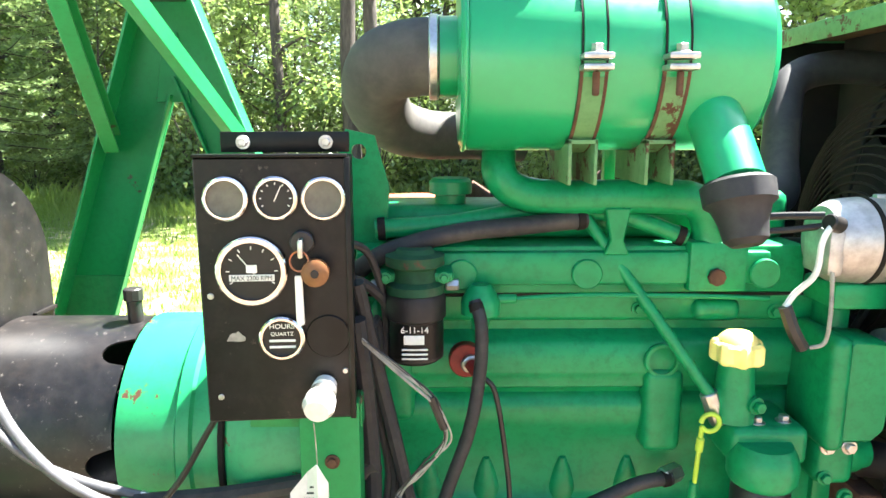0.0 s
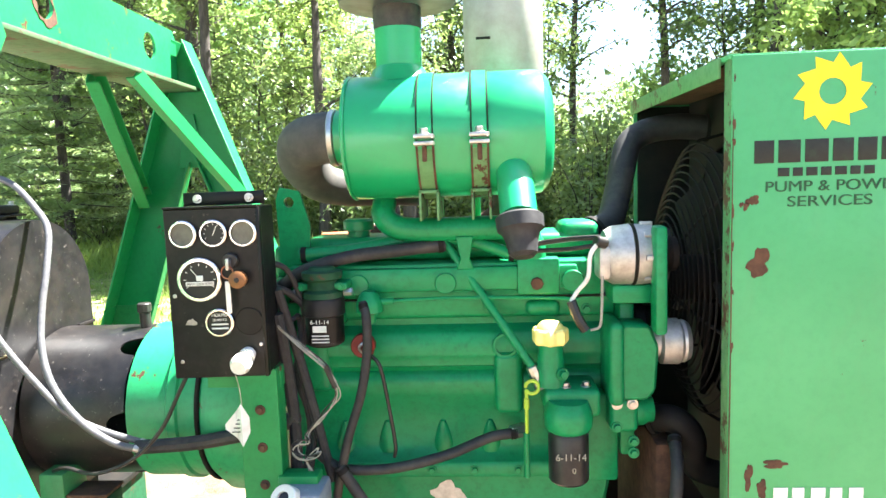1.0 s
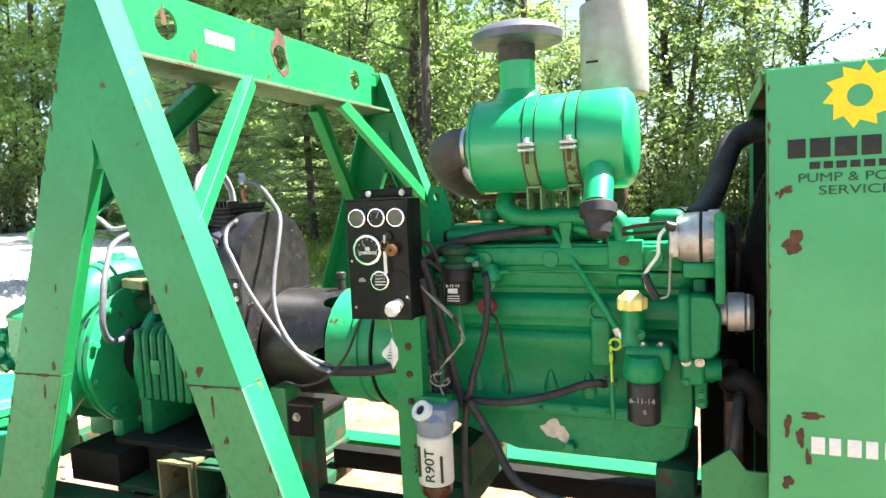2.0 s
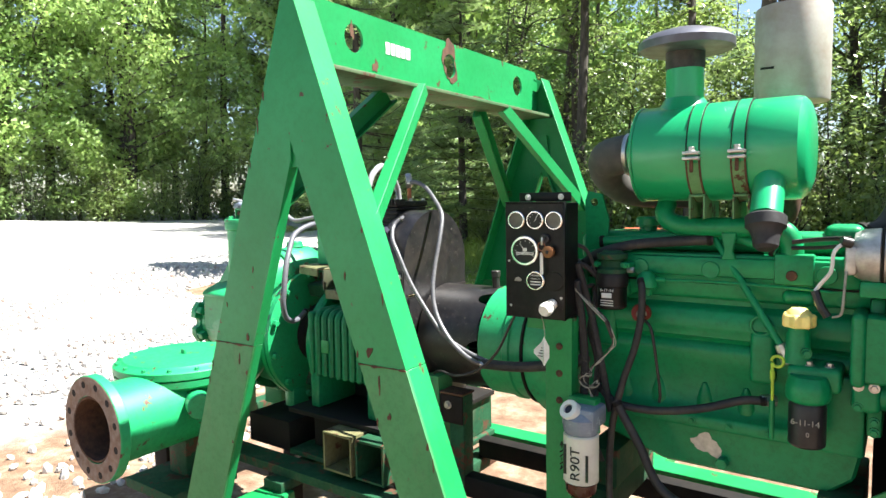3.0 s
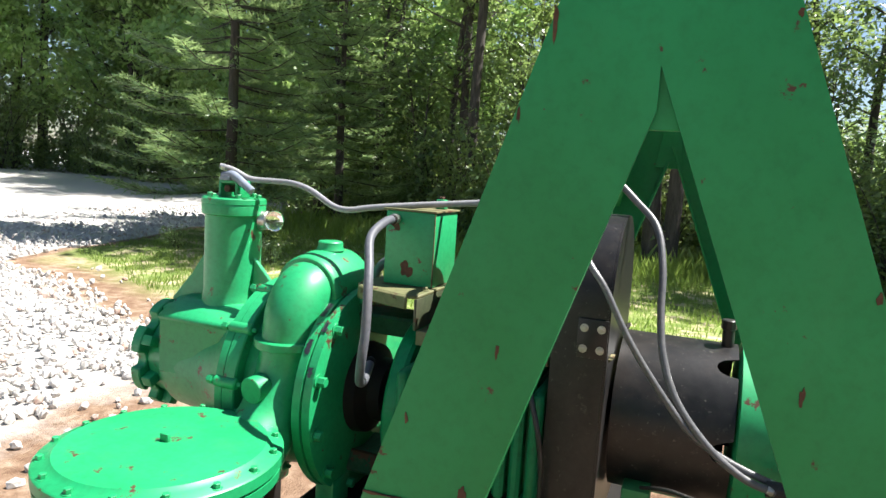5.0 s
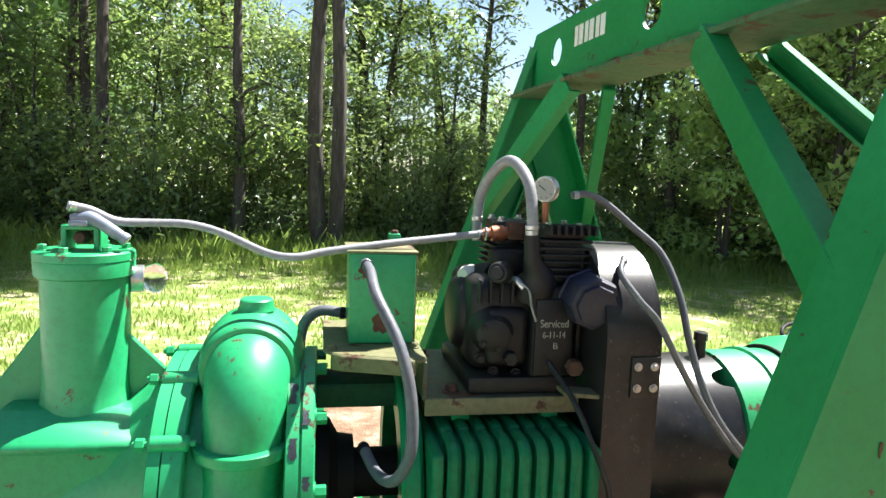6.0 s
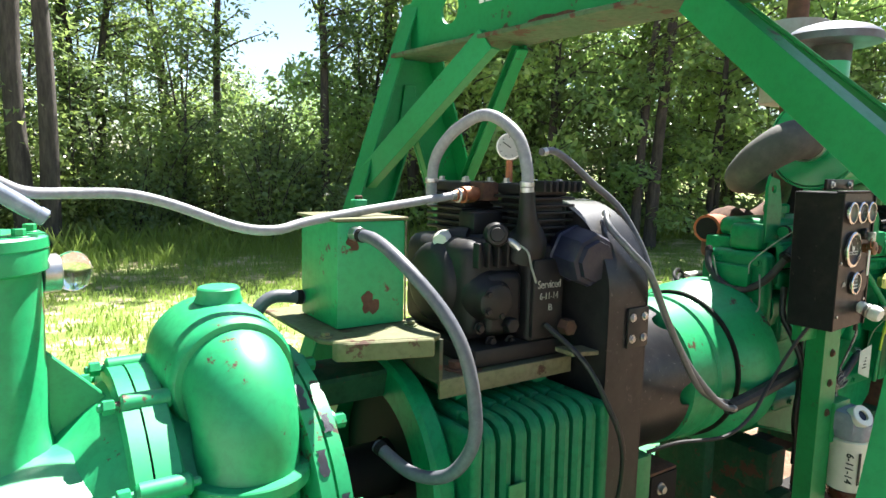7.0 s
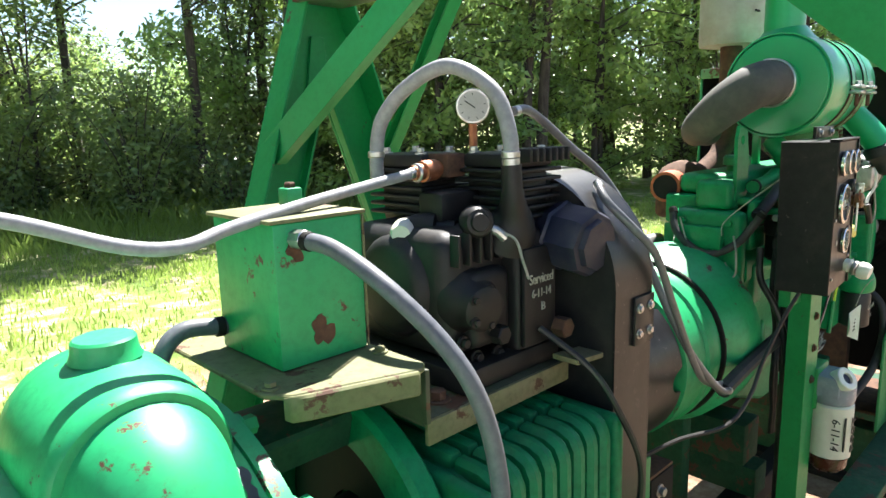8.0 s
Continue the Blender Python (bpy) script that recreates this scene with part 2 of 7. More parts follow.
def leaf_material(name, a, b, glow, through=0.46):
    """Thin leaves that let some sun through, varied leaf by leaf and tree by tree."""
    m = Mat(name)
    geo = m.t.nodes.new("ShaderNodeNewGeometry")
    obi = m.t.nodes.new("ShaderNodeObjectInfo")
    col = m.mix(geo.outputs["Random Per Island"], a, b)
    tone = m.ramp(obi.outputs["Random"], [(0.0, tuple(c * f for c, f in zip(a, (0.8, 0.95, 1.3)))), (0.35, a), (0.65, b), (1.0, tuple(c * f for c, f in zip(b, (1.25, 1.1, 0.7))))])
    col = m.mix(0.5, col, tone)
    m.color(col).set(Roughness=0.36, Specular_IOR_Level=0.55)
    tr = m.add("ShaderNodeBsdfTranslucent")
    m.link(m.mix(0.6, col, glow), tr.inputs[0])
    mx = m.add("ShaderNodeMixShader")
    mx.inputs[0].default_value = through
    out = m.t.nodes["Material Output"]
    m.link(m.p.outputs[0], mx.inputs[1])
    m.link(tr.outputs[0], mx.inputs[2])
    m.link(mx.outputs[0], out.inputs[0])
    return m.m


M_BARK = bark_material("grey_bark", (0.03, 0.025, 0.02), (0.085, 0.072, 0.06))
M_LEAF = leaf_material("broad_leaves", (0.066, 0.124, 0.032), (0.142, 0.215, 0.065), (0.48, 0.63, 0.15), 0.42)
M_LEAF2 = leaf_material("shrub_leaves", (0.050, 0.10, 0.034), (0.118, 0.18, 0.07), (0.42, 0.57, 0.17), 0.42)
M_SHRUB = leaf_material("undergrowth_leaves", (0.065, 0.12, 0.04), (0.15, 0.22, 0.085), (0.50, 0.64, 0.17), 0.4)
# brighter leaf copy: the sun on these trees is partly in the base colour
M_LEAF3 = leaf_material("sun_brightened_leaves", (0.145, 0.26, 0.075), (0.26, 0.385, 0.13), (0.52, 0.72, 0.20), 0.42)
M_NEEDLE = leaf_material("pine_needles", (0.11, 0.195, 0.08), (0.19, 0.28, 0.115), (0.50, 0.64, 0.24), 0.4)
M_GRASS = leaf_material("meadow_grass", (0.095, 0.18, 0.03), (0.20, 0.27, 0.07), (0.42, 0.58, 0.12))
stone_mat = Mat("limestone_gravel")
sg = stone_mat.t.nodes.new("ShaderNodeNewGeometry")
stone_mat.color(stone_mat.mix(stone_mat.mask(stone_mat.noise(40, 5), 0.4, 0.7),
                              stone_mat.ramp(sg.outputs["Random Per Island"], [(0.0, (0.42, 0.39, 0.37)), (0.3, (0.50, 0.485, 0.465)), (0.86, (0.60, 0.585, 0.565)), (0.975, (0.34, 0.22, 0.17))]),
                              (0.33, 0.29, 0.26))).set(Roughness=0.85)
stone_mat.bump(stone_mat.noise(120, 4), 0.4, 0.003)
M_STONE = stone_mat.m

# ground: pale gravel towards the pump end, red-brown soil round the skid, grass behind
gm = Mat("ground")
sep = gm.t.nodes.new("ShaderNodeSeparateXYZ")
gm.link(gm.coord, sep.inputs[0])


def arith(op, a, b):
    n = gm.t.nodes.new("ShaderNodeMath")
    n.operation = op
    for v, s in ((a, n.inputs[0]), (b, n.inputs[1])):
        if hasattr(v, "is_output"):
            gm.link(v, s)
        else:
            s.default_value = v
    return n.outputs[0]


wob = arith("MULTIPLY", arith("SUBTRACT", gm.noise(0.45, 5), 0.5), 1.6)
wob2 = arith("MULTIPLY", arith("SUBTRACT", gm.noise(1.7, 5), 0.5), 1.6)
line_near = arith("ADD", arith("MULTIPLY", sep.outputs[0], -0.38), 0.9)          # the gravel's edge beside the pump
line_far = arith("SUBTRACT", arith("MULTIPLY", sep.outputs[0], -4.0), 33.0)      # and beyond the pine
beyond = arith("SUBTRACT", arith("ADD", sep.outputs[1], wob), arith("MAXIMUM", line_near, line_far))
is_grass = arith("MULTIPLY", gm.mask(beyond, 0.6, 1.3), gm.mask(arith("ADD", sep.outputs[1], wob2), 3.0, 3.9))
is_gravel = gm.mask(arith("ADD", arith("SUBTRACT", arith("MULTIPLY", sep.outputs[0], -1.0), 3.75), wob2), 0.0, 0.7)
is_gravel = arith("MULTIPLY", is_gravel, gm.mask(beyond, 0.25, -0.25))
grav = gm.ramp(gm.noise(28, 6, 0.75), [(0.3, (0.28, 0.25, 0.22)), (0.45, (0.43, 0.41, 0.385)), (0.7, (0.55, 0.535, 0.51))])
soil = gm.ramp(gm.noise(5, 8, 0.7), [(0.3, (0.11, 0.06, 0.037)), (0.5, (0.21, 0.135, 0.088)), (0.68, (0.36, 0.28, 0.205))])
turf = gm.ramp(gm.noise(2.2, 8, 0.7), [(0.3, (0.09, 0.15, 0.03)), (0.5, (0.17, 0.22, 0.06)), (0.57, (0.36, 0.32, 0.18)), (0.68, (0.50, 0.42, 0.30))])
gm.color(gm.mix(is_grass, gm.mix(is_gravel, soil, grav), turf)).set(Roughness=0.95, Specular_IOR_Level=0.2)
gm.bump(gm.noise(30, 6, 0.7), 0.7, 0.03)
M_GROUND = gm.m


# ---- building helpers ----
ORIGIN = {}


def thing(name, loc, label, category, group="", kind=""):
    ob = new(name)
    ob.empty_display_size = 0.05
    ob.location = loc
    ORIGIN[ob.name] = Vector(loc)
    return tagged(ob, label, category, group, kind)


def finish(bm, material, name, angle=35):
    me = bpy.data.meshes.new(name)
    bm.normal_update()
    bm.to_mesh(me)
    bm.free()
    for p in me.polygons:
        p.use_smooth = True
    me.set_sharp_from_angle(angle=radians(angle))
    me.materials.append(material)
    return me


def part(name, bm, material, parent, label="", angle=35):
    """One mesh under a thing or part; the bmesh is in world places."""
    o = ORIGIN[parent.name]
    bmesh.ops.translate(bm, verts=bm.verts, vec=-o)
    ob = new(name, finish(bm, material, name, angle))
    ob.parent = parent
    ORIGIN[ob.name] = o
    return tagged(ob, label)


def single(name, bm, material, label, category, group="", kind="", loc=(0, 0, 0), angle=35):
    """A thing that is one mesh."""
    bmesh.ops.translate(bm, verts=bm.verts, vec=-Vector(loc))
    ob = new(name, finish(bm, material, name, angle))
    ob.location = loc
    ORIGIN[ob.name] = Vector(loc)
    return tagged(ob, label, category, group, kind)


def merge(bm, other, m=None):
    me = bpy.data.meshes.new("tmp")
    if m is not None:
        other.transform(m)
    other.to_mesh(me)
    other.free()
    bm.from_mesh(me)
    bpy.data.meshes.remove(me)
    return bm


def box(x0, x1, y0, y1, z0, z1, r=0.004, seg=2, m=None, bm=None):
    b = bmesh.new()
    bmesh.ops.create_cube(b, size=1)
    bmesh.ops.scale(b, vec=(x1 - x0, y1 - y0, z1 - z0), verts=b.verts)
    if r > 0:
        r = min(r, 0.45 * min(x1 - x0, y1 - y0, z1 - z0))
        bmesh.ops.bevel(b, geom=b.edges[:], offset=r, segments=seg, affect="EDGES", profile=0.5)
    t = Matrix.Translation(((x0 + x1) / 2, (y0 + y1) / 2, (z0 + z1) / 2))
    return merge(bm if bm is not None else bmesh.new(), b, (m @ t) if m is not None else t)


def aim(a, b):
    """A frame at a whose z runs to b."""
    d = Vector(b) - Vector(a)
    return Matrix.Translation(a) @ d.to_track_quat("Z", "Y").to_matrix().to_4x4()


def lathe(a, b, profile, seg=28, bm=None):
    """Turned solid: profile of (distance along a-b, radius); ends closed."""
    out = bmesh.new()
    rings = []
    for h, r in profile:
        rings.append([out.verts.new((r * math.cos(2 * math.pi * i / seg), r * math.sin(2 * math.pi * i / seg), h)) for i in range(seg)])
    for p, q in zip(rings, rings[1:]):
        for i in range(seg):
            j = (i + 1) % seg
            out.faces.new((p[i], p[j], q[j], q[i]))
    out.faces.new(rings[0][::-1])
    out.faces.new(rings[-1])
    return merge(bm if bm is not None else bmesh.new(), out, aim(a, b))


def cyl(a, b, r, r2=None, seg=24, bev=0.002, bm=None):
    n = (Vector(b) - Vector(a)).length
    r2 = r if r2 is None else r2
    e = min(bev, r * 0.4, r2 * 0.4, n * 0.4)
    return lathe(a, b, [(0, r - e), (e, r), (n - e, r2), (n, r2 - e)], seg, bm)


def pipe(a, b, ro, ri, seg=32, bm=None, bev=0.002):
    """Hollow turned ring or pipe."""
    n = (Vector(b) - Vector(a)).length
    out = bmesh.new()
    prof = [(0, ri), (0, ro - bev), (bev, ro), (n - bev, ro), (n, ro - bev), (n, ri)]
    rings = [[out.verts.new((r * math.cos(2 * math.pi * i / seg), r * math.sin(2 * math.pi * i / seg), h)) for i in range(seg)] for h, r in prof]
    for k in range(len(rings)):
        p, q = rings[k], rings[(k + 1) % len(rings)]
        for i in range(seg):
            j = (i + 1) % seg
            out.faces.new((p[i], p[j], q[j], q[i]))
    return merge(bm if bm is not None else bmesh.new(), out, aim(a, b))


def spline(pts, n=8):
    pts = [Vector(p) for p in pts]
    ext = [2 * pts[0] - pts[1]] + pts + [2 * pts[-1] - pts[-2]]
    out = []
    for i in range(1, len(ext) - 2):
        p0, p1, p2, p3 = ext[i - 1:i + 3]
        for k in range(n):
            t = k / n
            out.append(0.5 * (2 * p1 + (p2 - p0) * t + (2 * p0 - 5 * p1 + 4 * p2 - p3) * t * t + (3 * p1 - p0 - 3 * p2 + p3) * t ** 3))
    return out + [pts[-1]]


def hose(pts, r, n=8, seg=12, bm=None, radii=None):
    """A round hose or pipe swept along a smooth line; closed ends."""
    line = spline(pts, n) if n > 1 else [Vector(p) for p in pts]
    out = bmesh.new()
    t = (line[1] - line[0]).normalized()
    u = t.orthogonal().normalized()
    rings = []
    for i, p in enumerate(line):
        t2 = (line[min(i + 1, len(line) - 1)] - line[max(i - 1, 0)]).normalized()
        u = (t.rotation_difference(t2) @ u).normalized()
        t = t2
        v = t.cross(u)
        rr = r
        if radii:
            f = i / (len(line) - 1) * (len(radii) - 1)
            k = min(int(f), len(radii) - 2)
            rr = radii[k] + (radii[k + 1] - radii[k]) * (f - k)
        rings.append([out.verts.new(p + rr * (u * math.cos(2 * math.pi * k / seg) + v * math.sin(2 * math.pi * k / seg))) for k in range(seg)])
    for p, q in zip(rings, rings[1:]):
        for i in range(seg):
            j = (i + 1) % seg
            out.faces.new((p[i], p[j], q[j], q[i]))
    out.faces.new(rings[0][::-1])
    out.faces.new(rings[-1])
    return merge(bm if bm is not None else bmesh.new(), out)


def prism(outline, depth, m, r=0.0, bm=None):
    """A plate: 2D outline (counter-clockwise) in m's xy plane, depth along its z."""
    b = bmesh.new()
    f = b.faces.new([b.verts.new((x, y, 0)) for x, y in outline])
    g = bmesh.ops.extrude_face_region(b, geom=[f])
    bmesh.ops.translate(b, vec=(0, 0, depth), verts=[v for v in g["geom"] if isinstance(v, bmesh.types.BMVert)])
    if r > 0:
        bmesh.ops.bevel(b, geom=b.edges[:], offset=r, segments=1, affect="EDGES")
    b.transform(m)
    bmesh.ops.recalc_face_normals(b, faces=b.faces)
    return merge(bm if bm is not None else bmesh.new(), b)


def holed(outline, holes, depth, m, bm=None):
    """A plate with round or shaped holes cut through it."""
    b = bmesh.new()
    edges = []
    for loop in [outline] + holes:
        vs = [b.verts.new((x, y, 0)) for x, y in loop]
        edges += [b.edges.new((vs[i], vs[(i + 1) % len(vs)])) for i in range(len(vs))]
    bmesh.ops.triangle_fill(b, edges=edges, use_beauty=True)
    g = bmesh.ops.extrude_face_region(b, geom=b.faces[:])
    bmesh.ops.translate(b, vec=(0, 0, depth), verts=[v for v in g["geom"] if isinstance(v, bmesh.types.BMVert)])
    b.transform(m)
    bmesh.ops.recalc_face_normals(b, faces=b.faces)
    return merge(bm if bm is not None else bmesh.new(), b)


XZ = Matrix(((1, 0, 0, 0), (0, 0, 1, 0), (0, 1, 0, 0), (0, 0, 0, 1)))      # outline (x, z), depth along +y
YZ = Matrix(((0, 0, 1, 0), (1, 0, 0, 0), (0, 1, 0, 0), (0, 0, 0, 1)))      # outline (y, z), depth along +x


def at_y(y):
    return Matrix.Translation((0, y, 0)) @ XZ


def at_x(x):
    return Matrix.Translation((x, 0, 0)) @ YZ


def arc(cx, cy, r, a0, a1, n=10):
    return [(cx + r * math.cos(radians(a0 + (a1 - a0) * i / n)), cy + r * math.sin(radians(a0 + (a1 - a0) * i / n))) for i in range(n + 1)]


def bolt(p, d, r=0.008, h=0.007, bm=None):
    """A hexagon head with a washer, standing on p and pointing along d."""
    p, d = Vector(p), Vector(d).normalized()
    bm = cyl(p - d * 0.003, p + d * 0.002, r * 1.5, seg=14, bev=0.0005, bm=bm)
    return cyl(p + d * 0.002, p + d * h, r, seg=6, bev=0.001, bm=bm)


def lettering(text, size, m, material, parent, name="lettering", thick=0.0008, width=None, label=""):
    """Words in the built-in font as a thin mesh; m: its baseline centre."""
    cu = bpy.data.curves.new("text", "FONT")
    cu.body, cu.size, cu.extrude, cu.align_x = text, size, thick, "CENTER"
    tmp = bpy.data.objects.new("text", cu)
    scene.collection.objects.link(tmp)
    me = bpy.data.meshes.new_from_object(tmp.evaluated_get(bpy.context.evaluated_depsgraph_get()))
    bpy.data.objects.remove(tmp)
    bpy.data.curves.remove(cu)
    bm = bmesh.new()
    bm.from_mesh(me)
    bpy.data.meshes.remove(me)
    if width:
        xs = [v.co.x for v in bm.verts]
        bmesh.ops.scale(bm, vec=(width / (max(xs) - min(xs)), 1, 1), verts=bm.verts)
    bm.transform(m)
    return part(name, bm, material, parent, label)


FRONT = Matrix.Rotation(radians(90), 4, "X")      # writing that faces -y


def facing_front(x, y, z, tilt=0):
    return Matrix.Translation((x, y, z)) @ FRONT @ Matrix.Rotation(radians(tilt), 4, "Z")


def blotch(cx, cz, rx, rz, seed, n=26):
    """An uneven flaked outline."""
    rnd = random.Random(seed)
    p = [rnd.uniform(0, 6.28) for _ in range(4)]
    out = []
    for i in range(n):
        a = 2 * math.pi * i / n
        r = 0.78 + 0.16 * math.sin(2 * a + p[0]) + 0.13 * math.sin(3 * a + p[1]) + 0.10 * math.sin(5 * a + p[2]) + 0.06 * math.sin(8 * a + p[3]) + 0.05 * rnd.random()
        out.append((cx + rx * r * math.cos(a), cz + rz * r * math.sin(a)))
    return out


# ---- the ground ----
def rise(x):
    """The yard climbs gently beyond the pump end."""
    return 0.022 * min(max(-x - 9, 0), 60)


def gravel_line(x):
    """Where the gravel ends and the grass begins."""
    return max(0.9 - 0.38 * x, -33.0 - 4.0 * x)


def ground_sheet():
    bm = bmesh.new()
    n, half = 120, 260.0
    grid = []
    for i in range(n + 1):
        row = []
        for j in range(n + 1):
            u, v = i / n * 2 - 1, j / n * 2 - 1
            x, y = half * math.copysign(abs(u) ** 2.4, u), half * math.copysign(abs(v) ** 2.4, v)
            far = max(0.0, math.hypot(x + 0.5, y - 0.2) - 2.5)
            z = min(0.05 * min(far, 3) * (noise.noise((x * 0.5, y * 0.5, 3)) - 0.15), 0.07)
            row.append(bm.verts.new((x - 0.5, y, z + rise(x - 0.5))))
        grid.append(row)
    for i in range(n):
        for j in range(n):
            bm.faces.new((grid[i][j], grid[i + 1][j], grid[i + 1][j + 1], grid[i][j + 1]))
    return bm


single("ground", ground_sheet(), M_GROUND, "level yard of pale gravel, reddish soil and rough grass", "ground", kind="structure", angle=180)

MY, MZ = 0.18, 0.98            # the machine's long axis: its y and its height


# ---- skid ----
skid = thing("skid_frame", (-0.4, MY, 0.0), "green welded steel skid with rusty rails standing on the soil", "skid")
# near rail has its shade in a darker green; far rail keeps the frame green
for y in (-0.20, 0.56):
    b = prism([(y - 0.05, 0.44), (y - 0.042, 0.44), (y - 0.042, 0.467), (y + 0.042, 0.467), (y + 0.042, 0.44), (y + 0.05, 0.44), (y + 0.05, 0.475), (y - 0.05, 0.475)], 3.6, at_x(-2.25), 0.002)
    part("rail", b, M_FRAME if y > 0 else M_GRIMY_SHADED, skid)
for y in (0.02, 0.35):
    part("engine_beam", box(-0.75, 0.72, y - 0.03, y + 0.03, 0.441, 0.515, 0.004), M_DARK, skid, "black engine beam")
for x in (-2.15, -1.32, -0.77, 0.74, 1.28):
    part("crossmember", box(x - 0.045, x + 0.045, -0.145, 0.505, 0.39, 0.44, 0.006), M_GRIMY_SHADED, skid)
# added plate and sill: block the view to sunlit ground past the skid
part("end_plate", box(1.16, 1.17, -0.145, 0.505, 0.03, 0.438, 0.003), M_GRIMY_SHADED, skid, "dark plate added to hide bright ground under the radiator end")
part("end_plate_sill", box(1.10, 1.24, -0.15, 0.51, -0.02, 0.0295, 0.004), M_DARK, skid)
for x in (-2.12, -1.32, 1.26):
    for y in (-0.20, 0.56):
        part("stand_leg", box(x - 0.05, x + 0.05, y - 0.045, y + 0.045, 0.012, 0.4395, 0.006), M_DARK, skid, "dark stand leg")
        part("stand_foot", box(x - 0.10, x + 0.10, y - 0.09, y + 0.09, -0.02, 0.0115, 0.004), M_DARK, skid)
for y0, y1 in ((-0.68, -0.251), (0.611, 1.04)):
    for x in (-1.28, -0.21):
        part("outrigger", box(x - 0.07, x + 0.07, y0, y1, 0.34, 0.40, 0.006), M_FRAME, skid)
        part("outrigger_tie", box(x - 0.05, x + 0.05, min(y0, y1 - 0.13) if y0 > 0 else y1 - 0.05, (y0 + 0.05) if y0 > 0 else y1 + 0.07, 0.401, 0.4395, 0.004), M_GRIMY_SHADED, skid)
for x0, x1 in ((-1.09, -0.95), (-0.93, -0.80)):
    tube = holed([(x0, 0.50), (x1, 0.50), (x1, 0.645), (x0, 0.645)], [[(x0 + 0.008, 0.508), (x0 + 0.008, 0.637), (x1 - 0.008, 0.637), (x1 - 0.008, 0.508)]], 0.72, at_y(-0.215))
    part("pedestal_tube", tube, M_OLIVE, skid, "square steel tube with worn rusty rim") if x0 < -1 else part("pedestal_tube", tube, M_GRIMY_SHADED, skid)
# black plate and added block paint the shade below gear case and pump
part("pedestal_plate", box(-1.36, -0.78, -0.14, 0.5, 0.649, 0.668, 0.003), M_DARK, skid, "plate blackened for the shade under the gear case")
part("pump_cradle", box(-1.62, -1.37, -0.13, 0.49, 0.476, 0.60, 0.008), M_DARK, skid, "black block added for the shade below the pump")
part("cradle_web", box(-1.30, -1.12, -0.06, 0.45, 0.498, 0.648, 0.006), M_DARK, skid, "black web")
part("pedestal_foot", box(-1.36, -0.78, -0.14, 0.5, 0.476, 0.497, 0.003), M_GRIMY_SHADED, skid)
for x in (-0.10, 0.53):
    part("engine_stand", box(x - 0.04, x + 0.04, -0.03, 0.39, 0.516, 0.60, 0.004), M_GRIMY_SHADED, skid)
part("side_angle", box(-0.695, -0.60, -0.02, -0.012, 0.70, 0.80, 0.002), M_DARK, skid, "dark bolted angle under the coupling")
part("angle_top", box(-0.698, -0.60, -0.018, 0.06, 0.801, 0.809, 0.002), M_RUST, skid, "rusty lit edge of the angle")
part("angle_foot", box(-0.66, -0.60, -0.011, 0.05, 0.476, 0.80, 0.003), M_GRIMY_SHADED, skid)
part("upright_stub", box(-0.76, -0.70, -0.02, 0.07, 0.476, 0.86, 0.004), M_FADED, skid, "worn pale green stub with rust")
part("bolt", bolt((-0.66, -0.0205, 0.765), (0, -1, 0), 0.010, 0.012), M_STEEL, skid)


# ---- lifting frame: two A-frames with a holed beam across the top ----
lift = thing("lifting_frame", (-0.64, MY, 0.40), "green steel A-frame lifting bail with rust chips, standing on the skid", "lifting frame")
CX = -0.747


def ragged_band(xa, xb, z, seed):
    """A rough narrow strip from xa to xb about the height z."""
    rnd = random.Random(seed + int(1000 * abs(xa)))
    n = 12
    thick = [rnd.random() ** 2 for i in range(n + 1)]
    top = [(xa + (xb - xa) * i / n, z + 0.0006 + 0.002 * thick[i]) for i in range(n + 1)]
    low = [(xa + (xb - xa) * i / n, z - 0.0006 - 0.008 * thick[i] * rnd.random()) for i in range(n + 1)]
    return low + top[::-1]


def left_edge(z):
    return -0.773 - 0.337 * (2.01 - z)


def right_edge(z):
    return -0.714 + 0.362 * (2.01 - z)


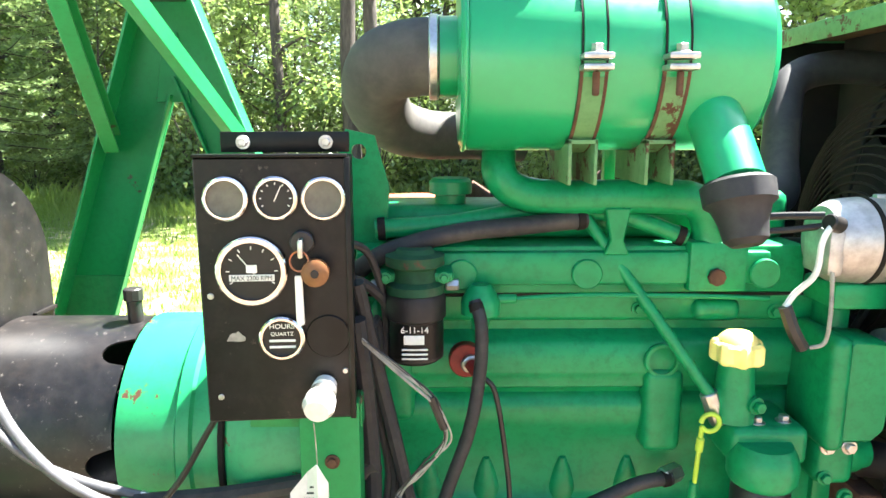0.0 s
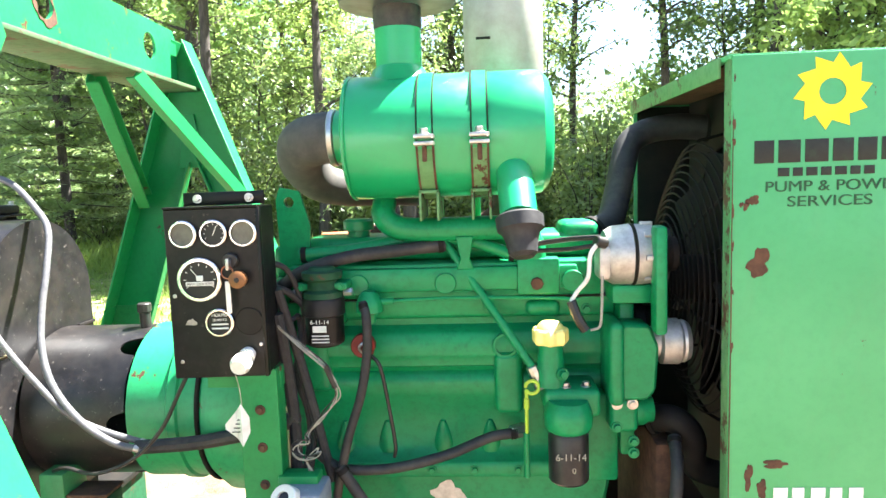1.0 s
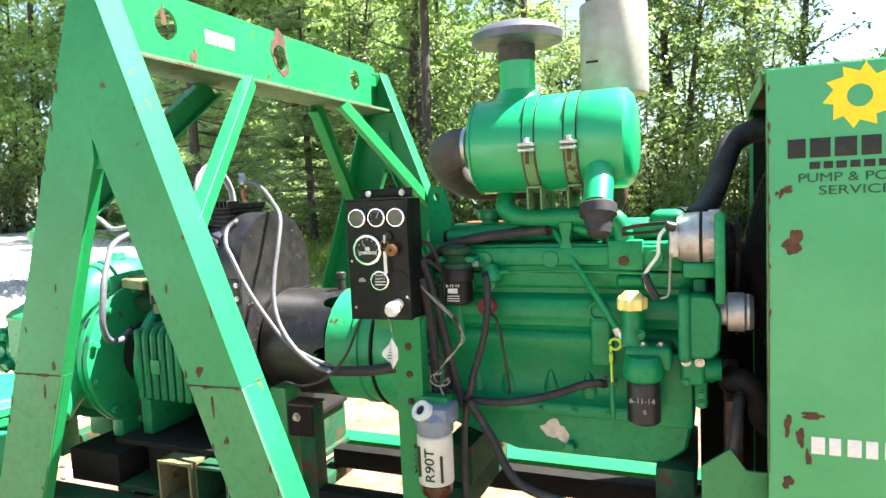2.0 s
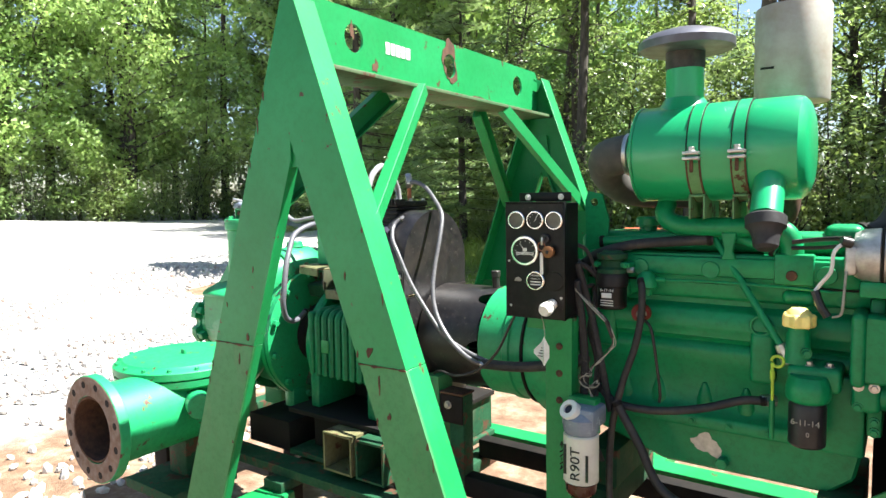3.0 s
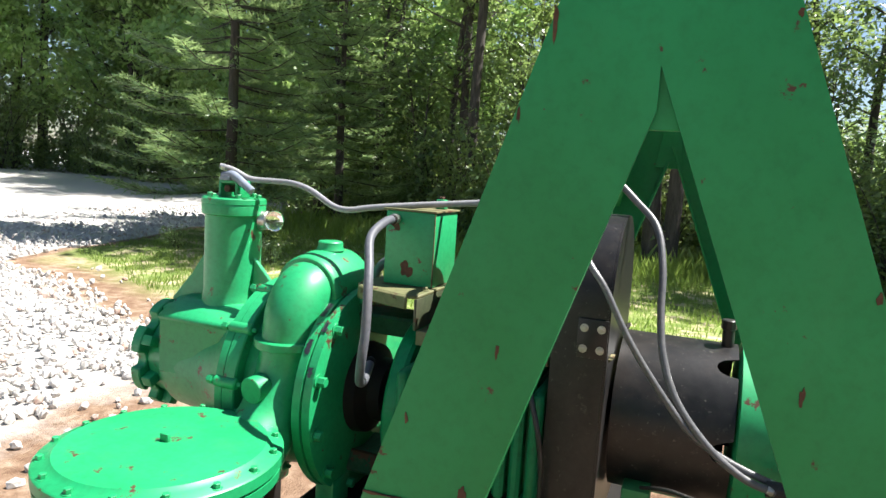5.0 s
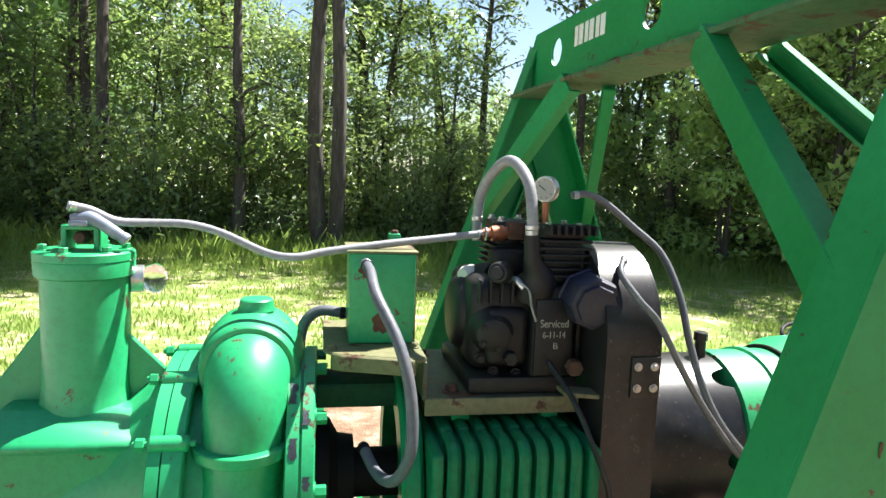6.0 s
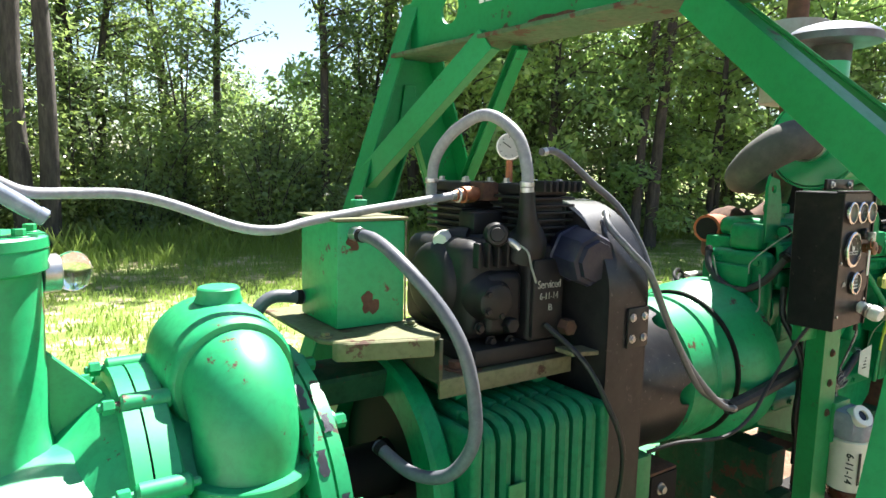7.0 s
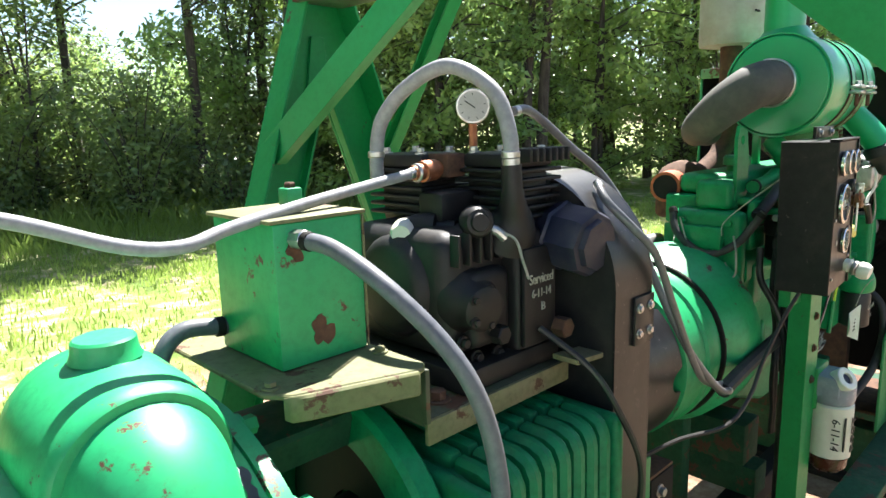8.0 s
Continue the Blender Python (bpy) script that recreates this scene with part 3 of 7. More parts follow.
for side in (-1, 1):
    y_web, fl = (-0.66, 0.085) if side < 0 else (0.985, -0.085)
    yw0, yw1 = sorted((y_web, y_web + math.copysign(0.008, fl)))
    yf0, yf1 = sorted((y_web + math.copysign(0.008, fl), y_web + fl))
    for outer, sg in ((left_edge, 1), (right_edge, -1)):
        W, zc = (0.165, 1.606) if sg > 0 else (0.15, 1.657)
        for z0, z1, mat, nm in ((0.40, 1.075, M_FADED, "leg_foot"), (1.076, 2.035, M_FRAME, "leg")):
            if z1 > 2:
                poly = [(outer(z0), z0), (outer(z0) + sg * W, z0), (CX, zc), (CX, z1), (outer(z1), z1)]
                inner = [(outer(z0) + sg * W, z0), (CX - sg * 0.002, zc)]
            else:
                poly = [(outer(z0), z0), (outer(z0) + sg * W, z0), (outer(z1) + sg * W, z1), (outer(z1), z1)]
                inner = [(outer(z0) + sg * W, z0), (outer(z1) + sg * W, z1)]
            b = prism(poly, yw1 - yw0, at_y(yw0), 0.0 if z1 > 2 else 0.0015)
            t = 0.008 * sg
            leg = part(nm, b, mat, lift, "sun-faded pale green lower leg" if z0 < 1 else "")
            part("flange", prism([(outer(z0), z0), (outer(z0) + t, z0), (outer(z1) + t, z1), (outer(z1), z1)], yf1 - yf0, at_y(yf0), 0.001), M_FRAME, leg)
            part("flange", prism([(inner[0][0] - t, z0), inner[0], inner[1], (inner[1][0] - t, inner[1][1])], 0.028, at_y(yf0 if side < 0 else yf1 - 0.028), 0.001), M_FRAME, leg)
            if z0 < 1:
                yr0 = yw0 - 0.003 if side < 0 else yw1 + 0.0005
                part("weld_seam", prism(ragged_band(outer(z1), outer(z1) + sg * W, z1, 7 + side), 0.0025, at_y(yr0)), M_RUST, leg, "rust-stained weld seam")
    y0, y1 = sorted((y_web + math.copysign(0.009, fl), y_web + math.copysign(0.018, fl)))
    part("gusset", prism([(CX - 0.05, 1.585), (CX + 0.045, 1.585), (CX + 0.02, 1.78), (CX - 0.02, 1.78)], y1 - y0, at_y(y0), 0.001), M_FRAME, lift)

ZB0, ZB1 = 1.868, 2.066
web = holed([(-0.61, ZB0), (0.935, ZB0), (0.935, ZB1 - 0.03), (0.91, ZB1), (-0.61, ZB1)],
            [arc(y, 1.981, 0.043, 0, 342, 19)[::-1] for y in (-0.37, 0.17, 0.73)], 0.009, at_x(-0.7695))
beam = part("beam", web, M_FRAME, lift)
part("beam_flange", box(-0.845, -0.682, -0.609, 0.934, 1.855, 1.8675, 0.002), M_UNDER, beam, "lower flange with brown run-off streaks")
part("rust_patch", holed(blotch(0.17, 1.999, 0.062, 0.085, 5), [arc(0.17, 1.981, 0.043, 0, 342, 19)[::-1]], 0.0015, at_x(-0.760)), M_RUST, beam, "rust round the middle hole")
for i in range(5):
    y = -0.215 + i * 0.028
    part("lettering", box(-0.7603, -0.759, y, y + 0.022, 1.961, 1.999, 0.0005), M_WINK, beam, "worn white painted mark")
for i in range(6):
    y = 0.40 + i * 0.034
    part("lettering", box(-0.771, -0.7697, y, y + 0.027 - 0.006 * (i % 2), 1.972, 2.028, 0.0004), M_WINK, beam, "worn white stencilled mark")


for y, z, ry, rz, seed in ((0.30, 1.875, 0.10, 0.016, 31), (-0.05, 1.866, 0.14, 0.010, 32), (0.62, 1.87, 0.05, 0.012, 33), (-0.36, 1.90, 0.035, 0.03, 34), (-0.47, 1.99, 0.02, 0.045, 35)):
    part("rust_patch", prism(blotch(y, z + 0.012, ry, rz, seed, 26), 0.0012, at_x(-0.7710)), M_RUST, beam, "rust streak along the lower edge")
    part("rust_patch", prism(blotch(y + 0.09, z + 0.012, ry * 0.5, rz * 0.7, seed + 9, 22), 0.0012, at_x(-0.7602)), M_RUST, beam, "rust streak along the lower edge")


def brace(a, b, w, d):
    """A channel stay whose broad face looks sideways."""
    a, b = Vector(a), Vector(b)
    t = (b - a).normalized()
    n = t.cross(Vector((0, 0, 1))).normalized()
    if n.x * (a.x - CX) < 0:
        n = -n
    u = n.cross(t)
    m = Matrix((u, n, t)).transposed().to_4x4()
    m.translation = a
    h, k = w / 2, 0.007
    return prism([(-h, -d), (-h + k, -d), (-h + k, -0.004), (h - k, -0.004), (h - k, -d), (h, -d), (h, 0.004), (-h, 0.004)], (b - a).length, m, 0.001)


for s in (0, 1):
    def my(y):
        return y if s == 0 else 2 * MY - y
    part("brace", brace((-0.672 - 0.02 * s, my(-0.12), 1.854), (-0.521, my(-0.578), 1.44), 0.044, 0.03), M_FRAME, lift)
    part("brace", brace((-0.835, my(-0.12), 1.854), (-0.938, my(-0.584), 1.47), 0.07, 0.035), M_FRAME, lift)


for x, z, rx, rz, seed in ((-0.945, 1.10, 0.006, 0.016, 51), (-0.49, 1.11, 0.012, 0.014, 52), (-0.46, 1.03, 0.004, 0.026, 53), (-0.912, 1.30, 0.003, 0.010, 54), (-0.565, 1.30, 0.003, 0.014, 55), (-0.985, 1.03, 0.004, 0.02, 56), (-0.43, 0.95, 0.007, 0.010, 57), (-1.03, 1.19, 0.003, 0.008, 58)):
    part("rust_chip", prism(blotch(x, z, rx, rz, seed), 0.0012, at_y(-0.6615)), M_RUST, lift, "small flake of rust")


leg_rng = random.Random(73)
for k in range(15):
    z = leg_rng.uniform(0.62, 1.98)
    edge, sg = ((left_edge, 1), (right_edge, -1))[k % 2]
    inner_x = edge(z) + sg * (0.165 if sg > 0 else 0.15)
    on_inner = z < 1.55 and leg_rng.random() < 0.45
    x = inner_x - sg * 0.005 if on_inner else edge(z) + sg * 0.005
    part("rust_chip", prism(blotch(x, z, leg_rng.uniform(0.002, 0.0045), leg_rng.uniform(0.006, 0.024), 600 + k, 12), 0.0010, at_y(-0.6612)), M_RUST, lift, "small flake of rust")


lift.rotation_euler.z = radians(2.3)


# ---- radiator housing ----
house = thing("radiator_housing", (0.93, MY, 0.476), "green sheet-metal radiator housing with black lettering and rust spots", "radiator housing")
HX0, HX1, HY0, HY1, HZ = 0.742, 1.10, -0.215, 0.575, 1.715
front = part("front_panel", box(HX0, HX1, HY0, HY0 + 0.006, 0.478, HZ, 0.002), M_SHEET, house, "flat green sheet with rusty edges")
part("fold", box(HX0, HX0 + 0.005, HY0 + 0.007, HY0 + 0.04, 0.478, HZ - 0.006, 0.001), M_EDGE, house, "faded fold with rusty edges")
part("fold", box(HX1 - 0.005, HX1, HY0 + 0.007, HY0 + 0.04, 0.478, HZ - 0.006, 0.001), M_EDGE, house, "faded fold with rusty edges")
edge_rng = random.Random(41)
for k in range(16):
    zc = edge_rng.uniform(0.5, 1.7)
    side_x = HX0 + 0.004 if k % 2 else HX1 - 0.005
    part("rust_spot", prism(blotch(side_x, zc, edge_rng.uniform(0.002, 0.0045), edge_rng.uniform(0.004, 0.016), 300 + k, 12), 0.0006, at_y(HY0 - 0.0012)), M_RUST, front, "flaking rust")
part("rear_panel", box(HX0, HX1, HY1 - 0.006, HY1, 0.478, HZ, 0.002), M_SHEET, house)
part("roof", box(HX0 - 0.005, HX1 + 0.004, HY0 + 0.007, HY1 - 0.007, HZ - 0.006, HZ + 0.003, 0.001), M_SHEET, house)
part("roof_lip", box(HX0 - 0.010, HX0 - 0.0055, HY0 + 0.042, HY1 - 0.007, HZ - 0.034, HZ + 0.003, 0.001), M_EDGE, house, "faded front lip with rusty edges")
part("shroud", holed([(HY0 + 0.045, 0.6), (HY1 - 0.045, 0.6), (HY1 - 0.045, HZ - 0.012), (HY0 + 0.045, HZ - 0.012)], [arc(MY, 1.26, 0.325, 0, 350, 35)[::-1]], 0.006, at_x(0.89)), M_DARK, house, "black fan shroud")
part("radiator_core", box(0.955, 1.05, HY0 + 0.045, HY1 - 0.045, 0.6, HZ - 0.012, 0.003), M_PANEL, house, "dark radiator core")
# black sheets over the green insides put the housing's shade into colour
part("rear_lining", box(HX0 + 0.01, HX1 - 0.01, HY1 - 0.012, HY1 - 0.0065, 0.495, HZ - 0.015, 0.001), M_DARK, house, "black inner lining that carries the shade inside the housing")
part("front_lining", box(HX0 + 0.012, HX1 - 0.012, HY0 + 0.0065, HY0 + 0.010, 0.495, HZ - 0.015, 0.001), M_DARK, house, "black inner lining that carries the shade inside the housing")
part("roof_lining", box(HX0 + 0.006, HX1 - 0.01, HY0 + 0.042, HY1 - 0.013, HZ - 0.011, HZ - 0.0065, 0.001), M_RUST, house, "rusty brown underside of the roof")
part("top_tank", box(0.90, 1.06, HY0 + 0.05, HY1 - 0.05, 1.58, 1.66, 0.02), M_DARK, house)
part("floor_pan", box(HX0, HX1, HY0 + 0.007, HY1 - 0.007, 0.478, 0.49, 0.001), M_RUST, house, "rusty floor pan")
part("inner_sheet", box(0.585, 0.741, 0.42, 0.426, 0.491, 1.24, 0.001), M_DARK, house, "dark sheet beside the fan")
part("mount_plate", prism([(0.60, 0.478), (0.745, 0.478), (0.745, 0.80), (0.70, 0.80), (0.665, 0.85), (0.60, 0.80)], 0.008, at_y(-0.15), 0.001), M_FADED, house, "faded green mounting plate")

fan = thing("fan_guard", (0.80, MY, 1.26), "black wire fan guard of concentric rings in front of the radiator", "fan guard")
for i in range(17):
    r = 0.055 + i * 0.0165
    x = 0.712 + 0.09 * (r / 0.32) ** 2
    pts = [(x, MY + r * math.cos(2 * math.pi * k / 40), 1.26 + r * math.sin(2 * math.pi * k / 40)) for k in range(41)]
    part("ring", hose(pts, 0.0024, 1, 5), M_DARK, fan)
for k in range(6):
    a = 2 * math.pi * k / 6 + 0.3
    pts = [(0.714 + 0.09 * (r / 0.32) ** 2 + 0.005, MY + r * math.cos(a), 1.26 + r * math.sin(a)) for r in (0.0, 0.1, 0.2, 0.32, 0.35)]
    pts[-1] = (0.889, pts[-1][1], pts[-1][2])
    part("spoke", hose(pts, 0.004, 3, 6), M_DARK, fan)
blades = thing("cooling_fan", (0.86, MY, 1.26), "black radiator fan behind its wire guard", "fan")
part("hub", cyl((0.60, MY, 1.26), (0.90, MY, 1.26), 0.055), M_DARK, blades)
for k in range(6):
    q = box(-0.008, 0.008, -0.055, 0.055, 0.05, 0.295, 0.004, m=Matrix.Translation((0.855, MY, 1.26)) @ Matrix.Rotation(radians(60 * k + 12), 4, "X") @ Matrix.Rotation(radians(32), 4, "Z"))
    part("blade", q, M_DARK, blades)

# signs on the front panel

def face_y(d=0.0005):
    return at_y(HY0 - d - 0.0008)


gear = []
for k in range(20):
    r = 0.067 if k % 2 == 0 else 0.049
    off = 9 if k % 2 == 0 else 0
    a = radians(18 * k + off)
    gear.append((0.912 + r * math.cos(a), 1.646 + r * math.sin(a)))
sunmark = holed(gear, [arc(0.912, 1.646, 0.023, 0, 345, 23)[::-1]], 0.0008, face_y())
part("emblem", sunmark, M_DECAL, front, "yellow toothed ring emblem")
x = 0.781
for w in (0.039, 0.043, 0.045, 0.040, 0.037, 0.034, 0.039):
    part("brand_mark", box(x, x + w - 0.005, HY0 - 0.0014, HY0 - 0.0004, 1.525, 1.565, 0.0003), M_INK, front, "plain black block")
    x += w + 0.0025
x = 0.822
for w in (0.024, 0.021, 0.023, 0.022, 0.024, 0.021, 0.022):
    part("brand_mark", box(x, x + w - 0.004, HY0 - 0.0014, HY0 - 0.0004, 1.501, 1.516, 0.0003), M_INK, front, "small plain black block")
    x += w + 0.002
lettering("PUMP & POWER", 0.027, facing_front(0.918, HY0 - 0.001, 1.474), M_INKG, front, width=0.235)
lettering("SERVICES", 0.027, facing_front(0.912, HY0 - 0.001, 1.447), M_INKG, front, width=0.145)
for i in range(5):
    part("number_bar", box(0.826 + i * 0.034, 0.852 + i * 0.034 - 0.004 * (i % 2), HY0 - 0.0014, HY0 - 0.0004, 0.884, 0.922, 0.0003), M_WINK, front, "worn white painted mark")
for i, (cx, cz, rx, rz) in enumerate(((0.802, 1.333, 0.024, 0.03), (0.79, 1.447, 0.012, 0.012), (0.778, 1.437, 0.006, 0.009), (0.79, 0.93, 0.009, 0.03), (0.815, 0.905, 0.012, 0.022), (1.09, 1.56, 0.022, 0.034),
                                      (0.838, 0.955, 0.03, 0.009), (1.093, 0.93, 0.014, 0.03), (0.77, 1.44, 0.004, 0.006), (0.83, 0.86, 0.008, 0.02), (1.08, 1.33, 0.008, 0.006), (1.095, 1.10, 0.008, 0.02), (0.79, 0.80, 0.012, 0.02))):
    part("rust_patch", prism(blotch(cx - 0.010, cz + 0.013, rx, rz, 20 + i), 0.0008, face_y(0.0003)), M_RUST, front, "flaking rust patch")
part("rust_patch", prism(blotch(HX0 + 0.0022, 1.2, 0.0018, 0.42, 77, 30), 0.0008, face_y(0.0003)), M_RUST, front, "rusty edge")


# ---- diesel engine ----
eng = thing("diesel_engine", (0.2, MY, 0.60), "green four-cylinder diesel engine with oil-dulled paint on the skid", "engine")
YB = 0.02                      # side face of the block
side_line = [(0.245, 0.836), (YB - 0.004, 0.836), (YB - 0.006, 0.840), (YB - 0.006, 0.866), (YB - 0.001, 0.872), (YB + 0.020, 0.880), (YB + 0.028, 0.900), (YB + 0.030, 0.950), (YB + 0.026, 0.990),
             (YB + 0.012, 1.022), (YB + 0.004, 1.045), (YB + 0.003, 1.062), (YB + 0.012, 1.074), (YB + 0.020, 1.080), (YB + 0.016, 1.088), (YB + 0.003, 1.096), (YB + 0.001, 1.114), (YB - 0.003, 1.119), (YB - 0.004, 1.126),
             (YB - 0.003, 1.166), (YB + 0.004, 1.174), (YB + 0.020, 1.180), (YB + 0.030, 1.186), (YB + 0.030, 1.200), (YB + 0.014, 1.206), (YB + 0.008, 1.212), (YB + 0.008, 1.246), (0.245, 1.250)]
b = prism(side_line, 0.74, at_x(-0.16))
block = part("block", b, M_ENGINE, eng, angle=50)
for i in range(8):
    x = -0.13 + i * 0.098
    part("bolt", bolt((x, YB - 0.006, 0.853), (0, -1, 0), 0.0075, 0.008), M_ENGINE, block)
for x in (-0.04, 0.06, 0.19, 0.30):          # cast drop-shaped bosses low on the side
    part("cast_boss", lathe((x, YB + 0.047, 0.892), (x, YB + 0.026, 0.962), [(0, 0.030), (0.02, 0.026), (0.05, 0.014), (0.07, 0.005)], 16), M_ENGINE, block)
b = box(-0.15, 0.56, YB, 0.25, 1.252, 1.330, 0.007)
box(-0.15, 0.50, YB - 0.012, 0.06, 1.268, 1.322, 0.008, bm=b)
head = part("cylinder_head", b, M_ENGINE, eng)
for x in (0.015, 0.21, 0.488):
    q = cyl((x, YB - 0.011, 1.287), (x, YB - 0.018, 1.287), 0.024, seg=28)
    part("core_plug", q, M_ENGINE, head)
b = box(0.368, 0.460, YB - 0.018, YB + 0.02, 1.258, 1.338, 0.006)
pad = part("manifold_pad", b, M_ENGINE, head)
part("plug", cyl((0.410, YB - 0.018, 1.283), (0.410, YB - 0.027, 1.283), 0.014, seg=8), M_RUST, pad, "rusty threaded plug")
part("valve_cover", box(-0.13, 0.53, 0.075, 0.225, 1.331, 1.387, 0.02, 3), M_ENGINE, eng)
part("gasket_line", box(-0.15, 0.57, YB + 0.0075, YB + 0.03, 1.2468, 1.2518, 0.001), M_DARK, eng, "dark gasket seam")
part("oil_cap", lathe((0.0, 0.12, 1.383), (0.0, 0.12, 1.43), [(0, 0.026), (0.018, 0.026), (0.02, 0.036), (0.04, 0.036), (0.046, 0.03)], 20), M_ENGINE, eng)
# sump
b = prism([(-0.155, 0.835), (-0.155, 0.79), (-0.06, 0.76), (0.08, 0.712), (0.50, 0.712), (0.56, 0.76), (0.575, 0.835)], 0.30, at_y(YB + 0.02), 0.008)
pan = part("oil_pan", b, M_ENGINE, eng)
part("drain_boss", cyl((0.245, YB + 0.022, 0.742), (0.245, YB - 0.010, 0.742), 0.017, seg=6), M_ENGINE, pan)
part("paint_scar", prism(blotch(0.20, 0.782, 0.045, 0.038, 11), 0.001, at_y(YB + 0.018)), M_ALU, pan, "bare metal scar in the paint")
for x in (-0.10, 0.53):
    part("engine_mount", box(x - 0.05, x + 0.05, 0.0, 0.36, 0.602, 0.72, 0.006), M_GRIMY_SHADED, eng)
# raised details on the side face
for x0, x1, z0, z1, d in ((0.312, 0.376, 0.985, 1.128, 0.022), (-0.13, -0.06, 1.04, 1.16, 0.018), (0.385, 0.462, 1.205, 1.243, 0.015), (-0.13, -0.02, 1.19, 1.244, 0.012)):
    part("side_pad", box(x0, x1, YB + 0.008 - d, YB + 0.04, z0, z1, 0.016, 4), M_ENGINE, block)
for x, z in ((0.30, 1.225), (0.40, 1.222), (0.447, 1.222), (0.52, 1.22), (0.05, 1.225)):
    part("bolt", bolt((x, YB + 0.007, z), (0, -1, 0), 0.008, 0.010), M_ENGINE, block)
ring = pipe((0.338, YB - 0.012, 1.143), (0.338, YB - 0.004, 1.143), 0.029, 0.022, 24)
part("cam_plug", ring, M_ENGINE, block)
# timing cover and front end
b = box(0.582, 0.615, YB - 0.04, 0.36, 0.90, 1.24, 0.008, 2)
cover = part("timing_cover", b, M_ENGINE, eng)
b = prism([(0.562, 1.046), (0.625, 1.046), (0.644, 1.066), (0.650, 1.16), (0.632, 1.205), (0.580, 1.208), (0.562, 1.18)], 0.07, at_y(-0.085), 0.006)
part("gear_housing", b, M_ENGINE, cover)
part("end_plate", box(0.548, 0.580, -0.095, 0.03, 1.035, 1.212, 0.03, 5), M_ENGINE, cover)
part("water_pump", lathe((0.64, -0.03, 1.158), (0.722, -0.03, 1.158), [(0, 0.030), (0.012, 0.034), (0.020, 0.034), (0.024, 0.048), (0.060, 0.049), (0.066, 0.044), (0.072, 0.046), (0.082, 0.040)], 30), M_ALU, cover, "bare aluminium pulley end")
b = lathe((0.65, MY, 1.13), (0.73, MY, 1.13), [(0, 0.07), (0.02, 0.075), (0.03, 0.062), (0.05, 0.062), (0.06, 0.075), (0.08, 0.07)])
part("crank_pulley", b, M_DARK, cover)
belt = [(0.69, 0.11, 1.13), (0.69, 0.0, 1.32), (0.69, -0.005, 1.36), (0.69, 0.03, 1.38), (0.69, 0.22, 1.20), (0.69, 0.25, 1.12), (0.69, 0.18, 1.06), (0.69, 0.11, 1.13)]
part("belt", hose(belt, 0.007, 6, 6), M_RUBBER, cover, "black drive belt")
# injection pump and lower auxiliaries
part("fuel_pump_body", box(0.552, 0.612, -0.075, 0.02, 0.972, 1.048, 0.014, 3), M_ENGINE, eng)
part("pump_nose", lathe((0.605, -0.032, 1.010), (0.648, -0.032, 1.010), [(0, 0.036), (0.022, 0.034), (0.032, 0.029), (0.043, 0.027)], 24), M_ENGINE, eng)
for x, z in ((0.566, 1.036), (0.566, 0.986), (0.598, 1.036), (0.60, 0.93), (0.60, 0.955)):
    part("bolt", bolt((x, -0.074, z), (0, -1, 0), 0.008, 0.009), M_STEEL if z > 1.0 else M_ENGINE, eng)
part("lower_case", box(0.47, 0.58, -0.02, 0.03, 0.84, 1.04, 0.01, 2), M_ENGINE, eng)
# oil filter with its head
b = lathe((0.463, -0.085, 0.986), (0.463, -0.085, 1.050), [(0, 0.040), (0.004, 0.046), (0.012, 0.050), (0.034, 0.051), (0.050, 0.047), (0.064, 0.040)])
box(0.415, 0.532, -0.085, 0.03, 1.010, 1.070, 0.012, 3, bm=b)
fh = part("filter_head", b, M_ENGINE, eng)
for x, y in ((0.462, -0.060), (0.505, -0.055)):
    part("bolt", bolt((x, y, 1.070), (0, 0, 1), 0.008, 0.010), M_STEEL, fh)
b = lathe((0.463, -0.085, 0.876), (0.463, -0.085, 0.985), [(0, 0.036), (0.006, 0.042), (0.100, 0.042), (0.109, 0.038)])
can = part("oil_filter", b, M_BLACK, eng, "black spin-on oil filter with handwritten date")
lettering("6-11-14", 0.020, facing_front(0.463, -0.1285, 0.937), M_CHALK, can)
lettering("0", 0.016, facing_front(0.469, -0.1285, 0.910), M_CHALK, can)
# dipstick tube, dipstick and yellow filler cap
part("filler_tube", hose([(0.195, 0.055, 1.394), (0.212, 0.040, 1.372), (0.30, 0.0, 1.245), (0.388, -0.040, 1.118), (0.396, -0.043, 1.106)], 0.0095, 8, 12), M_ENGINE, eng)
part("tube_fitting", cyl((0.392, -0.042, 1.112), (0.412, -0.043, 1.062), 0.014, seg=10), M_STEEL, eng)
b = lathe((0.433, -0.04, 1.070), (0.433, -0.04, 1.160), [(0, 0.034), (0.030, 0.030), (0.086, 0.026), (0.090, 0.026)])
neck = part("filler_neck", b, M_ENGINE, eng)
part("bolt", bolt((0.455, -0.068, 1.10), (0.3, -1, 0), 0.009, 0.012), M_ENGINE, neck)
b = bmesh.new()
lobes = [((0.040 if k % 4 < 2 else 0.034) * math.cos(2 * math.pi * k / 28), (0.040 if k % 4 < 2 else 0.034) * math.sin(2 * math.pi * k / 28)) for k in range(28)]
prism(lobes, 0.034, Matrix.Translation((0.433, -0.04, 1.160)), 0.005, b)
lathe((0.433, -0.04, 1.192), (0.433, -0.04, 1.208), [(0, 0.030), (0.008, 0.026), (0.015, 0.018), (0.016, 0.005)], 24, b)
part("filler_cap", b, M_YELLOW, neck, "yellow lobed plastic filler cap")
loop = [(0.391 + 0.014 * math.cos(radians(a)), -0.060, 1.070 + 0.014 * math.sin(radians(a))) for a in range(-150, 181, 30)]
